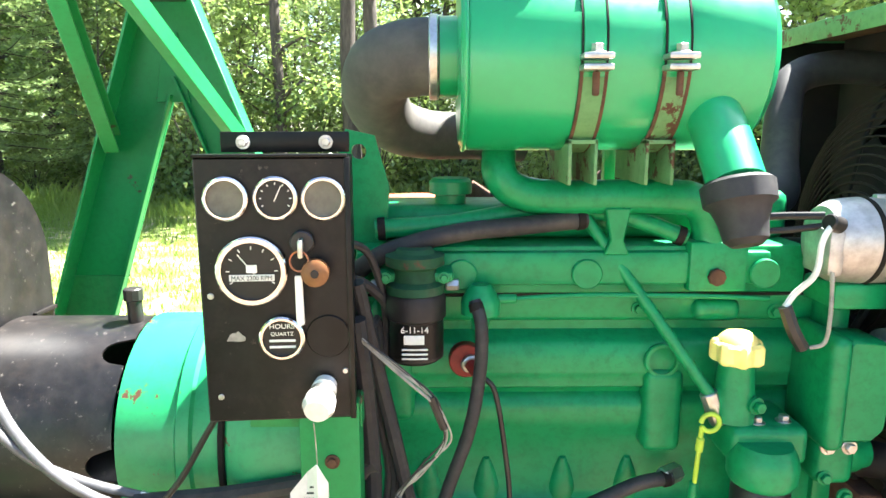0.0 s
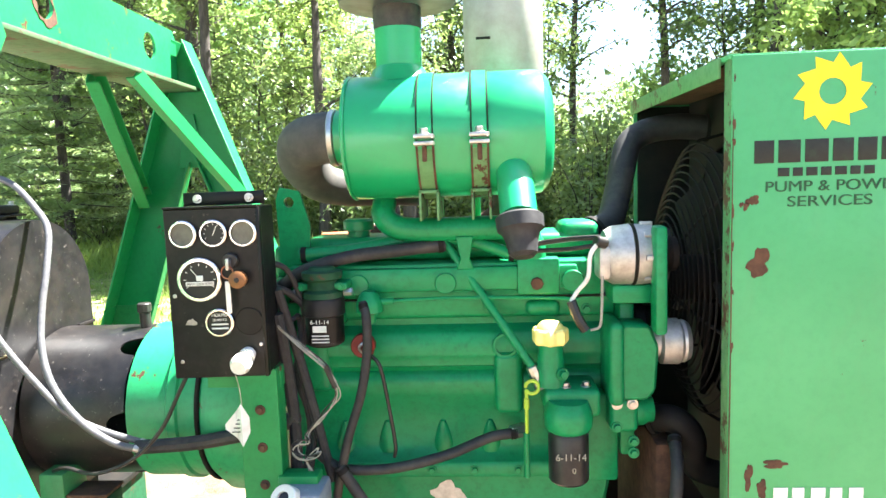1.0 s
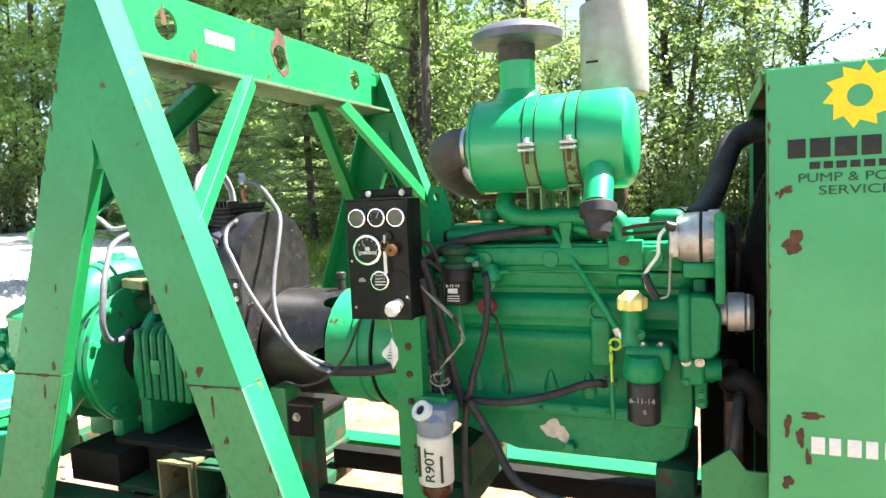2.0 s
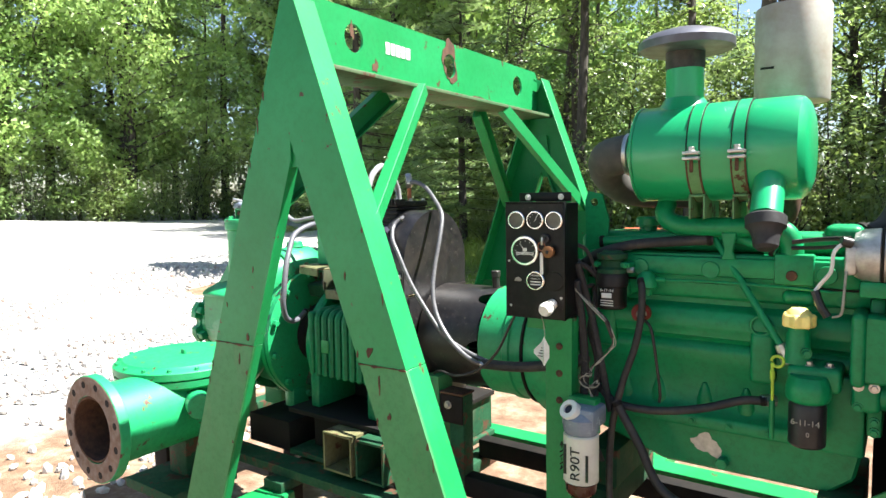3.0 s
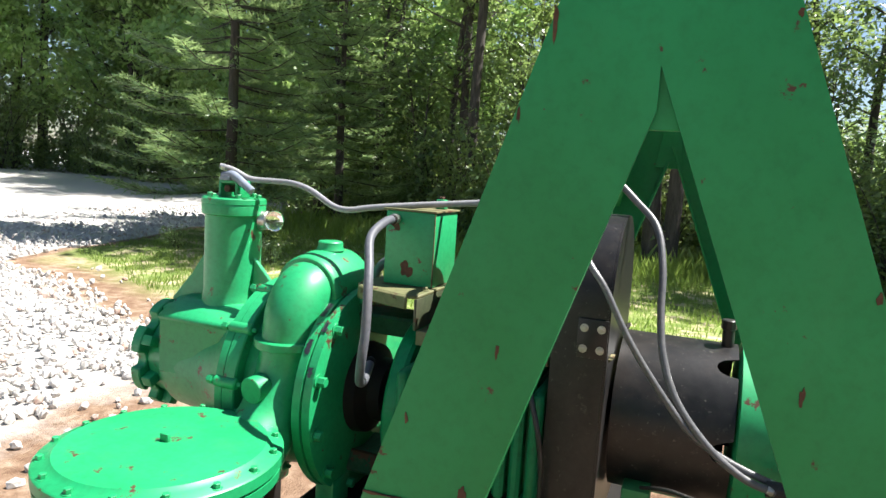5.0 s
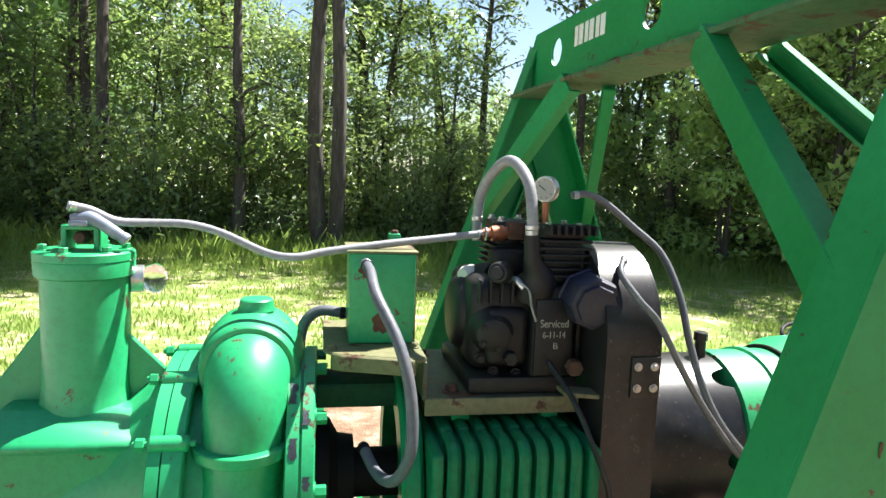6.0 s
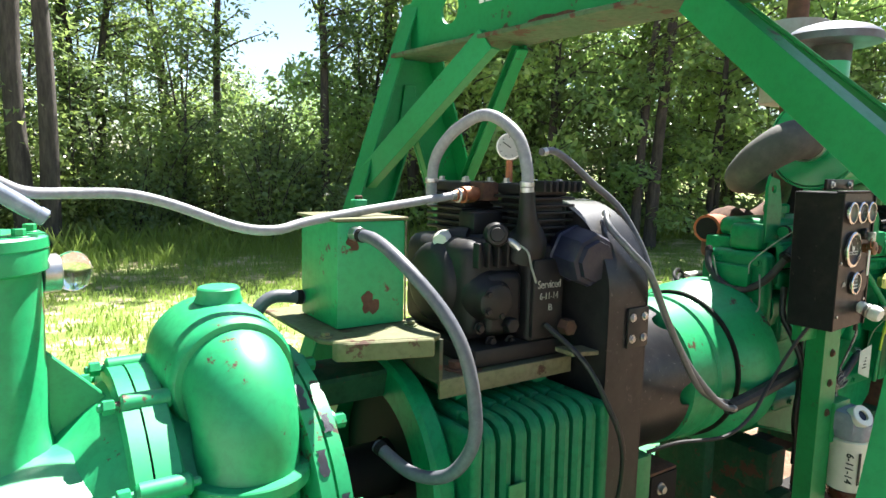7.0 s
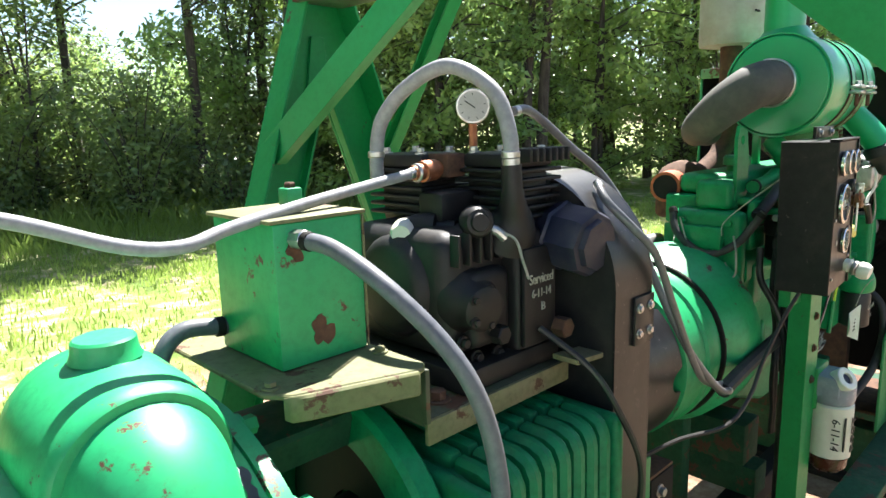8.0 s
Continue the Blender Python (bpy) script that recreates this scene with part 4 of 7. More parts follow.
stick = [(0.378, -0.046, 0.93), (0.379, -0.050, 0.99), (0.379, -0.058, 1.05), *loop]
part("dipstick", hose(stick, 0.0038, 3, 8), M_LIME, eng, "lime yellow dipstick with a ring handle")
part("dipstick_grip", cyl((0.379, -0.054, 1.02), (0.379, -0.058, 1.045), 0.006, seg=10), M_LIME, eng)
part("dipstick_tube", cyl((0.378, -0.04, 0.86), (0.378, -0.046, 0.965), 0.007), M_ENGINE, eng)
# air pipe under the cleaner and its stays
part("intake_pipe", hose([(0.075, 0.06, 1.47), (0.075, 0.035, 1.44), (0.10, 0.03, 1.415), (0.16, 0.03, 1.405), (0.34, 0.03, 1.405), (0.385, 0.03, 1.395), (0.405, 0.03, 1.36), (0.405, 0.03, 1.32)], 0.027, 8, 16), M_ENGINE, eng)
b = prism([(0.235, 1.39), (0.275, 1.39), (0.265, 1.34), (0.275, 1.317), (0.235, 1.317), (0.245, 1.34)], 0.02, at_y(0.005), 0.002)
part("stay", b, M_ENGINE, eng)
part("front_support", box(0.655, 0.70, -0.03, 0.40, 0.516, 0.93, 0.012, 2), M_RUST, eng, "rust-brown engine front support")
part("thermostat_housing", box(0.47, 0.56, 0.08, 0.2, 1.327, 1.41, 0.02, 3), M_ENGINE, eng)
part("lift_eye", holed([(-0.17, 1.325), (-0.105, 1.325), (-0.098, 1.42), (-0.12, 1.50), (-0.165, 1.51), (-0.175, 1.48)], [arc(-0.145, 1.475, 0.012, 0, 340, 17)[::-1]], 0.009, at_y(0.05)), M_ENGINE, eng, "green lifting eye plate")
# turbo and exhaust side seen from the pump end
b = lathe((-0.02, 0.30, 1.34), (0.12, 0.30, 1.34), [(0, 0.04), (0.03, 0.065), (0.07, 0.07), (0.10, 0.05), (0.14, 0.06)], 22)
part("turbocharger", b, M_RUST, eng, "rusty turbocharger")
part("exhaust_manifold", box(-0.05, 0.5, 0.2505, 0.34, 1.245, 1.32, 0.02, 3), M_RUST, eng, "rusty exhaust manifold")
b = hose([(-0.125, 0.265, 1.345), (-0.10, 0.27, 1.345), (-0.05, 0.285, 1.345), (0.0, 0.30, 1.34)], 0.042, 5, 28)
breather = part("breather_pipe", b, M_ORANGE, eng, "red-oxide pipe end")
part("pipe_mouth", cyl((-0.1262, 0.2648, 1.345), (-0.122, 0.2655, 1.345), 0.034, seg=24, bev=0.0005), M_DARK, breather, "dark open mouth")
part("rear_cover", box(-0.20, -0.15, 0.02, 0.205, 1.00, 1.30, 0.02, 3), M_ENGINE, eng)
part("rear_cap", box(-0.19, -0.12, 0.055, 0.15, 1.30, 1.375, 0.015, 3), M_ENGINE, eng)
part("rear_bracket", box(-0.225, -0.20, 0.06, 0.18, 1.20, 1.26, 0.008), M_ENGINE, eng)
for y, z in ((0.05, 1.04), (0.17, 1.04), (0.05, 1.27), (0.17, 1.27)):
    part("bolt", bolt((-0.20, y, z), (-1, 0, 0), 0.008, 0.008), M_ENGINE, eng)

starter = thing("starter_motor", (-0.09, 0.32, 1.10), "bright steel starter solenoid with black cables behind the bell housing", "starter motor")
part("solenoid", lathe((-0.165, 0.305, 1.178), (-0.045, 0.315, 1.174), [(0, 0.012), (0.002, 0.026), (0.02, 0.028), (0.10, 0.028), (0.104, 0.022), (0.12, 0.02)], 24), M_STEEL, starter, "bright steel solenoid")
part("motor_body", cyl((-0.17, 0.335, 1.115), (0.06, 0.345, 1.11), 0.04, seg=24), M_BLACK, starter)
for y, z in ((0.292, 1.186), (0.312, 1.166)):
    part("terminal", cyl((-0.162, y, z), (-0.182, y, z), 0.005, seg=6), M_BRASS, starter)
for k, (dy, dz) in enumerate(((0.0, 0.0), (0.02, -0.02), (0.008, 0.014))):
    part("cable", hose([(-0.178, 0.292 + dy, 1.186 + dz), (-0.215, 0.285 + dy, 1.205 + dz), (-0.255 - 0.01 * k, 0.26, 1.195 + dz), (-0.275, 0.235 - dy, 1.165), (-0.255, 0.20, 1.125)], 0.0055, 6, 8), M_BLACK, starter)

# bell housing, coupling guard and belt guard
bell = thing("bell_housing", (-0.38, MY, 0.80), "pale green round bell housing bolted to the engine", "bell housing")
b = lathe((-0.545, MY, MZ), (-0.21, MY, MZ), [(0, 0.178), (0.006, 0.193), (0.10, 0.193), (0.105, 0.200), (0.125, 0.200), (0.13, 0.194), (0.18, 0.196), (0.22, 0.225), (0.325, 0.232), (0.335, 0.225)], 48)
part("drum", b, M_GREEN, bell)
part("seam", pipe((-0.372, MY, MZ), (-0.362, MY, MZ), 0.206, 0.19, 48), M_DARK, bell, "dark joint groove")
part("saddle", box(-0.30, -0.25, 0.10, 0.26, 0.476, 0.80, 0.01), M_GRIMY_SHADED, bell)
part("pin", cyl((-0.57, MY - 0.01, 1.15), (-0.572, MY - 0.01, 1.21), 0.0135), M_BLACK, bell, "black vertical pin")
part("pin_cap", cyl((-0.572, MY - 0.01, 1.205), (-0.572, MY - 0.01, 1.228), 0.017, seg=10), M_BLACK, bell)
guard = thing("coupling_guard", (-0.68, MY, 0.8), "black sheet-steel coupling guard, scuffed and flecked", "guard")
out = bmesh.new()
SEG = 240
rings = []
for r in (0.187, 0.183):
    for end in (0, 1):
        loop = []
        for k in range(SEG):
            d = abs((k * 360 / SEG) % 60 - 28) / 8.5          # six round notches at the bell end
            xx = (-0.547 - (0.044 * math.sqrt(1 - d * d) if d < 1 else 0)) if end else -0.80
            a = 2 * math.pi * k / SEG
            loop.append(out.verts.new((xx, MY + r * math.sin(a), MZ + r * math.cos(a))))
        rings.append(loop)
for k in range(SEG):
    n2 = (k + 1) % SEG
    for p, q in ((0, 1), (1, 3), (3, 2), (2, 0)):
        out.faces.new((rings[p][k], rings[p][n2], rings[q][n2], rings[q][k]))
bmesh.ops.recalc_face_normals(out, faces=out.faces)
part("shell", out, M_FLECK, guard)
part("shaft", cyl((-0.82, MY, MZ), (-0.5, MY, MZ), 0.05), M_DARK, guard)
bg_thing = thing("belt_guard", (-0.86, MY, 0.72), "black round-topped sheet-metal belt guard with scuffs", "belt guard")
GR, GY, GZ = 0.197, 0.13, 1.253            # radius and centre of the rounded top


def guard_outline(r, z0=0.72):
    return [(GY - r, z0), (GY + r, z0)] + arc(GY, GZ, r, 0, 180, 26)


b = prism(guard_outline(GR), 0.004, at_x(-0.814))
part("side_plate", b, M_FLECK, bg_thing)
out = bmesh.new()
ol, il = guard_outline(GR), guard_outline(GR - 0.004)
x0, x1 = -0.93, -0.8145
va = [[out.verts.new((xx, y, z)) for y, z in loop] for loop in (ol, il) for xx in (x0, x1)]
n = len(ol)
for i in range(1, n):
    j = (i + 1) % n
    for p, q in ((0, 1), (1, 3), (3, 2), (2, 0)):
        out.faces.new((va[p][i], va[p][j], va[q][j], va[q][i]))
bmesh.ops.recalc_face_normals(out, faces=out.faces)
part("rim", out, M_FLECK, bg_thing)
part("back_plate", prism(guard_outline(GR - 0.0045), 0.003, at_x(-0.929)), M_BLACK, bg_thing)
b = box(-0.875, -0.812, GY - GR - 0.006, GY - GR - 0.001, 1.15, 1.235, 0.001)
lug = part("joint_strap", b, M_BLACK, bg_thing)
for z in (1.17, 1.215):
    for x in (-0.862, -0.826):
        part("bolt", bolt((x, GY - GR - 0.006, z), (0, -1, 0), 0.006, 0.006), M_STEEL, lug)
part("foot", box(-0.92, -0.82, GY - 0.17, GY + 0.17, 0.60, 0.72, 0.004), M_DARK, bg_thing)
part("joint_line", box(-0.8098, -0.802, 0.255, 0.325, 1.150, 1.158, 0.001), M_DARK, bg_thing, "dark joint line")

# ---- air cleaner ----
ac = thing("air_cleaner", (0.23, 0.05, 1.47), "glossy green canister air cleaner with rusty clamp straps", "air cleaner")
AY, AZ, AR = 0.035, 1.61, 0.133
b = lathe((0.008, AY, AZ), (0.448, AY, AZ), [(0, 0.10), (0.002, 0.124), (0.012, 0.131), (0.018, AR), (0.30, AR), (0.303, 0.1315), (0.306, AR), (0.40, AR), (0.418, 0.130), (0.432, 0.115), (0.44, 0.09)], 64)
canister = part("canister", b, M_CAN, ac)
part("seam", pipe((0.013, AY, AZ), (0.020, AY, AZ), AR + 0.0022, AR - 0.003, 64), M_CAN, canister)


def band(x0, x1, r0, r1, a0, a1, n=14):
    """A curved strip round the front of the canister, from a0 to a1 degrees below level."""
    out = bmesh.new()
    rows = []
    for k in range(n + 1):
        a = radians(a0 + (a1 - a0) * k / n)
        rows.append([out.verts.new((x, AY - r * math.cos(a), AZ - r * math.sin(a))) for x, r in ((x0, r0), (x0, r1), (x1, r1), (x1, r0))])
    for u, v in zip(rows, rows[1:]):
        for i in range(4):
            out.faces.new((u[i], u[(i + 1) % 4], v[(i + 1) % 4], v[i]))
    out.faces.new(rows[0])
    out.faces.new(rows[-1][::-1])
    bmesh.ops.recalc_face_normals(out, faces=out.faces)
    return out


for cx in (0.185, 0.295):
    b = pipe((cx - 0.016, AY, AZ), (cx + 0.016, AY, AZ), AR + 0.0032, AR - 0.001, 64)
    strap = part("strap", b, M_CAN, ac, "green strap with rusty edges")
    for e in (-0.0165, 0.0165):
        part("strap_edge", pipe((cx + e - 0.0008, AY, AZ), (cx + e + 0.0008, AY, AZ), AR + 0.0036, AR - 0.001, 64), M_DARK, strap, "dark thin edge")
        part("strap_edge", band(cx + e - 0.0022, cx + e + 0.0022, AR - 0.001, AR + 0.0042, 8, 92), M_RUST, strap, "rusty edge")
    part("strap_face", band(cx - 0.0140, cx + 0.0140, AR, AR + 0.0038, 14, 92), M_EDGE, strap, "faded, rust-streaked lower stretch")
    q = box(cx - 0.02, cx + 0.02, AY - AR - 0.028, AY - AR + 0.012, AZ - 0.012, AZ - 0.004, 0.002)
    box(cx - 0.02, cx + 0.02, AY - AR - 0.028, AY - AR + 0.012, AZ - 0.026, AZ - 0.018, 0.002, bm=q)
    part("latch", q, M_STEEL, strap, "bright clamp latch")
    part("latch_bolt", bolt((cx, AY - AR - 0.014, AZ - 0.004), (0, 0, 1), 0.008, 0.012), M_STEEL, strap)
    part("latch_spring", cyl((cx, AY - AR - 0.012, AZ - 0.058), (cx, AY - AR - 0.012, AZ - 0.026), 0.005, seg=8), M_RUST, strap, "rusty clamp screw")
    b = box(cx - 0.021, cx - 0.016, -0.05, 0.11, 1.43, 1.495, 0.001)
    box(cx + 0.016, cx + 0.021, -0.05, 0.11, 1.43, 1.495, 0.001, bm=b)
    box(cx - 0.021, cx + 0.021, -0.05, 0.11, 1.488, 1.494, 0.001, bm=b)
    part("saddle", b, M_EDGE, ac, "faded bracket with rust")
b = lathe((0.012, AY, AZ + 0.005), (-0.018, AY, AZ + 0.005), [(0, 0.06), (0.03, 0.06)])
part("outlet", b, M_CAN, ac)
# dust spout with its rubber valve
spout = part("dust_spout", hose([(0.362, AY - 0.06, AZ - 0.05), (0.365, AY - 0.125, AZ - 0.115), (0.368, AY - 0.172, AZ - 0.172)], 0.037, 5, 28), M_CAN, ac)
d0, d1 = Vector((0.368, AY - 0.170, AZ - 0.168)), Vector((0.374, AY - 0.200, AZ - 0.248))
b = lathe(d0, d1, [(0, 0.041), (0.005, 0.047), (0.03, 0.046), (0.036, 0.038), (0.056, 0.031), (0.078, 0.028), (0.086, 0.019)], 24)
part("dust_valve", b, M_RUBBER, spout, "black rubber dust valve")
# inlet stack with weather cap
b = cyl((0.120, 0.06, AZ + 0.09), (0.120, 0.06, 1.85), 0.051, seg=36)
stack = part("inlet_pipe", b, M_CAN, ac)
part("saddle_ring", lathe((0.120, 0.055, AZ + 0.108), (0.120, 0.06, AZ + 0.15), [(0, 0.085), (0.02, 0.068), (0.042, 0.056)], 36), M_CAN, stack)
part("collar", cyl((0.120, 0.06, 1.846), (0.120, 0.06, 1.90), 0.053, seg=36), M_RUBBER, stack, "black rubber collar")
b = lathe((0.122, 0.06, 1.892), (0.122, 0.06, 1.972), [(0, 0.06), (0.004, 0.118), (0.008, 0.128), (0.028, 0.130), (0.036, 0.122), (0.05, 0.10), (0.062, 0.06), (0.066, 0.02)], 48)
part("weather_cap", b, M_GALV, stack, "grey metal mushroom weather cap")
# outlet elbow hose
elbow = thing("intake_hose", (-0.05, 0.08, 1.5), "thick dusty black rubber intake elbow from the air cleaner", "hose")
part("elbow", hose([(-0.005, AY, AZ + 0.005), (-0.055, AY, AZ + 0.005), (-0.105, 0.055, AZ - 0.008), (-0.122, 0.11, 1.562), (-0.100, 0.17, 1.520), (-0.045, 0.215, 1.500), (0.04, 0.25, 1.496), (0.14, 0.27, 1.49)], 0.055, 8, 28, radii=[0.057, 0.057, 0.056, 0.053, 0.048, 0.044, 0.042, 0.042]), M_DUSTY, elbow)
part("hose_clamp", pipe((-0.02, AY, AZ + 0.005), (-0.034, AY, AZ + 0.005), 0.0625, 0.058, 40), M_STEEL, elbow, "bright steel band clamp")

# ---- muffler ----
muf = thing("muffler", (0.37, 0.30, 1.32), "weathered grey upright exhaust muffler above the engine", "muffler")
b = lathe((0.358, 0.30, 1.755), (0.358, 0.30, 2.03), [(0, 0.085), (0.002, 0.098), (0.008, 0.1), (0.267, 0.1), (0.273, 0.098), (0.275, 0.06)], 48)
body = part("body", b, M_MUFFLER, muf)
part("seam", box(0.29, 0.325, 0.2035, 0.2065, 1.846, 1.852, 0.0005), M_DARK, body)
part("tail_pipe", cyl((0.358, 0.30, 2.028), (0.358, 0.30, 2.20), 0.034), M_RUST, muf, "rusty tail pipe")
part("down_pipe", hose([(0.358, 0.30, 1.76), (0.358, 0.30, 1.55), (0.34, 0.31, 1.42), (0.20, 0.32, 1.35), (0.10, 0.30, 1.34)], 0.033, 8, 16), M_RUST, muf, "rusty exhaust pipe")
part("bracket", box(0.27, 0.40, 0.155, 0.20, 1.70, 1.712, 0.002), M_CAN, muf)
part("bracket_leg", box(0.27, 0.29, 0.165, 0.185, 1.386, 1.70, 0.002), M_CAN, muf)

# ---- alternator ----
alt = thing("alternator", (0.60, -0.03, 1.33), "bare aluminium alternator with wiring beside the fan belt", "alternator")
b = lathe((0.535, -0.03, 1.335), (0.648, -0.03, 1.335), [(0, 0.03), (0.003, 0.052), (0.02, 0.062), (0.055, 0.065), (0.058, 0.062), (0.062, 0.065), (0.10, 0.063), (0.108, 0.05), (0.113, 0.03)], 36)
part("body", b, M_ALU, alt)
part("band", pipe((0.592, -0.03, 1.335), (0.599, -0.03, 1.335), 0.0665, 0.062, 36), M_DARK, alt)
for k in range(8):
    a = 2 * math.pi * k / 8
    part("vent_rib", box(0.612, 0.638, -0.006, 0.006, 0.060, 0.069, 0.002, m=Matrix.Translation((0, -0.03, 1.335)) @ Matrix.Rotation(a, 4, "X")), M_ALU, alt)
part("regulator", box(0.520, 0.545, -0.085, -0.015, 1.29, 1.36, 0.008, 2), M_ALU, alt)
part("terminal", cyl((0.535, -0.08, 1.365), (0.512, -0.09, 1.372), 0.012), M_BLACK, alt)
part("pulley", lathe((0.65, -0.03, 1.335), (0.685, -0.03, 1.335), [(0, 0.036), (0.01, 0.036), (0.017, 0.028), (0.024, 0.036), (0.035, 0.036)], 28), M_DARK, alt)
part("bracket", box(0.625, 0.65, -0.115, -0.07, 1.18, 1.40, 0.008, 2), M_ENGINE, alt, "green cast bracket arm")
part("lower_mount", box(0.55, 0.64, -0.06, 0.03, 1.235, 1.275, 0.008), M_ENGINE, alt)
for pts, mt, r in (([(0.52, -0.088, 1.37), (0.50, -0.10, 1.345), (0.495, -0.10, 1.30), (0.475, -0.09, 1.27), (0.462, -0.09, 1.25)], M_WHITE, 0.0045), ([(0.462, -0.09, 1.25), (0.475, -0.095, 1.215), (0.49, -0.095, 1.19)], M_BLACK, 0.010),
                   ([(0.525, -0.09, 1.30), (0.522, -0.10, 1.24), (0.518, -0.10, 1.20), (0.50, -0.095, 1.19)], M_WIRE, 0.003), ([(0.53, -0.05, 1.375), (0.47, -0.02, 1.37), (0.40, 0.0, 1.36)], M_BLACK, 0.006), ([(0.53, -0.05, 1.36), (0.47, -0.03, 1.35), (0.40, -0.005, 1.345)], M_BLACK, 0.005)):
    part("wire", hose(pts, r, 6, 8), mt, alt)

alt.location += Vector((0.010, 0, 0.010))

# ---- hoses on the engine ----
def run(name, pts, r, mat, label, n=8, seg=12, cat="hose"):
    c = sum((Vector(p) for p in pts), Vector()) / len(pts)
    if cat != "hose":
        return single(name, hose(pts, r, n, seg), mat, label, cat, loc=tuple(c))
    ob = thing(name, tuple(c), label, cat)
    part("tube", hose(pts, r, n, seg), mat, ob)
    for a, b in ((pts[0], pts[1]), (pts[-1], pts[-2])):
        a, d = Vector(a), (Vector(b) - Vector(a)).normalized()
        part("ferrule", pipe(a + d * 0.004, a + d * 0.016, r * 1.14, r * 0.9, 20, bev=0.0008), M_STEEL if mat in (M_HOSE, M_BLACKHOSE) else M_DARK, ob)
    return ob


run("radiator_hose", [(0.55, 0.16, 1.375), (0.600, 0.20, 1.395), (0.632, 0.27, 1.45), (0.660, 0.325, 1.53), (0.685, 0.365, 1.59), (0.735, 0.385, 1.622), (0.81, 0.385, 1.632), (0.90, 0.38, 1.625)], 0.034, M_RUBBER, "fat black upper radiator hose", 8, 18)
run("lower_radiator_hose", [(0.66, 0.02, 0.97), (0.70, -0.02, 0.98), (0.735, -0.02, 0.94), (0.76, 0.0, 0.86), (0.96, 0.04, 0.80)], 0.03, M_DARK, "rusty dark lower radiator hose", 8, 16)
run("coolant_hose", [(-0.16, 0.0, 1.285), (-0.10, -0.01, 1.325), (0.0, 0.0, 1.352), (0.10, 0.01, 1.362), (0.21, 0.03, 1.37)], 0.0145, M_RUBBER, "dark rubber hose along the cylinder head", 8, 14)
run("coolant_hose", [(-0.12, 0.03, 1.355), (0.0, 0.04, 1.362), (0.10, 0.05, 1.378), (0.20, 0.06, 1.395)], 0.016, M_ENGINE, "overpainted green hose along the cylinder head", 8, 14)
run("coolant_hose", [(0.20, 0.05, 1.385), (0.28, 0.04, 1.372), (0.37, 0.03, 1.34)], 0.014, M_ENGINE, "overpainted green hose beneath the air pipe", 8, 12)
run("oil_hose", [(0.36, 0.0, 0.946), (0.30, -0.01, 0.940), (0.20, -0.025, 0.905), (0.08, -0.035, 0.88), (-0.03, -0.045, 0.885), (-0.09, -0.05, 0.93)], 0.0115, M_RUBBER, "black oil hose across the engine side")
single("hose_fitting", cyl((0.345, 0.0, 0.946), (0.378, 0.02, 0.946), 0.016, seg=6), M_STEEL, "plated hose fitting at the engine side", "fitting", loc=(0.37, 0.0, 0.946))
run("fuel_hose", [(0.033, -0.042, 1.258), (0.042, -0.058, 1.222), (0.040, -0.06, 1.15), (0.024, -0.065, 1.06), (-0.012, -0.065, 0.95), (-0.045, -0.06, 0.80), (-0.05, -0.06, 0.62), (-0.03, -0.06, 0.478)], 0.0100, M_RUBBER, "black fuel hose hanging down the engine")
run("drain_hose", [(-0.03, -0.07, 0.90), (0.04, -0.075, 0.79), (0.12, -0.075, 0.66), (0.30, -0.08, 0.62), (0.48, -0.09, 0.62), (0.60, -0.12, 0.70), (0.66, -0.13, 0.80), (0.68, -0.11, 0.90), (0.69, -0.05, 0.955)], 0.0130, M_RUBBER, "long black hose drooping below the engine")
run("cable", [(0.044, -0.04, 1.140), (0.066, -0.045, 1.11), (0.085, -0.045, 0.99), (0.09, -0.04, 0.93), (0.085, -0.03, 0.905)], 0.0042, M_BLACK, "thin black cable down the engine side", cat="cable")
run("cable", [(-0.232, 0.166, 1.28), (-0.240, 0.140, 1.215), (-0.245, 0.110, 1.160), (-0.246, 0.055, 1.146), (-0.242, 0.016, 1.146), (-0.236, 0.016, 1.200), (-0.215, 0.033, 1.241)], 0.0024, M_WIRE, "thin pale wire looping behind the engine", 7, 8, "cable")
run("cable", [(-0.185, -0.022, 1.214), (-0.195, -0.030, 1.140), (-0.192, -0.060, 1.085), (-0.185, -0.085, 1.02), (-0.185, -0.098, 0.93)], 0.0085, M_BLACK, "black cable loom dropping beside the panel post", 7, 10, "cable")
red = thing("sender_plug", (0.04, 0.0, 1.11), "dirty red round sender plug in the engine block", "plug")
part("disc", cyl((0.022, 0.008, 1.153), (0.022, -0.014, 1.153), 0.027), M_RED, red)
part("nozzle", hose([(0.026, -0.012, 1.152), (0.036, -0.035, 1.145), (0.046, -0.04, 1.140)], 0.010, 4, 10), M_RED, red)
part("collar", pipe((0.026, -0.014, 1.152), (0.029, -0.022, 1.150), 0.015, 0.010, 16), M_STEEL, red)

# fuel filter on the block
ff = thing("fuel_filter", (-0.045, 0.0, 1.13), "black spin-on fuel filter under a green cast head", "fuel filter")
b = lathe((-0.057, -0.03, 1.140), (-0.057, -0.03, 1.245), [(0, 0.034), (0.006, 0.042), (0.066, 0.042), (0.069, 0.046), (0.098, 0.046), (0.105, 0.043)], 32)
fcan = part("canister", b, M_SOOT, ff)
b = lathe((-0.057, -0.03, 1.246), (-0.057, -0.03, 1.312), [(0, 0.044), (0.012, 0.043), (0.018, 0.034), (0.036, 0.032), (0.042, 0.044), (0.056, 0.044), (0.060, 0.030), (0.066, 0.026)], 28)
fhead = part("head", b, M_GRIMY_SHADED, ff)
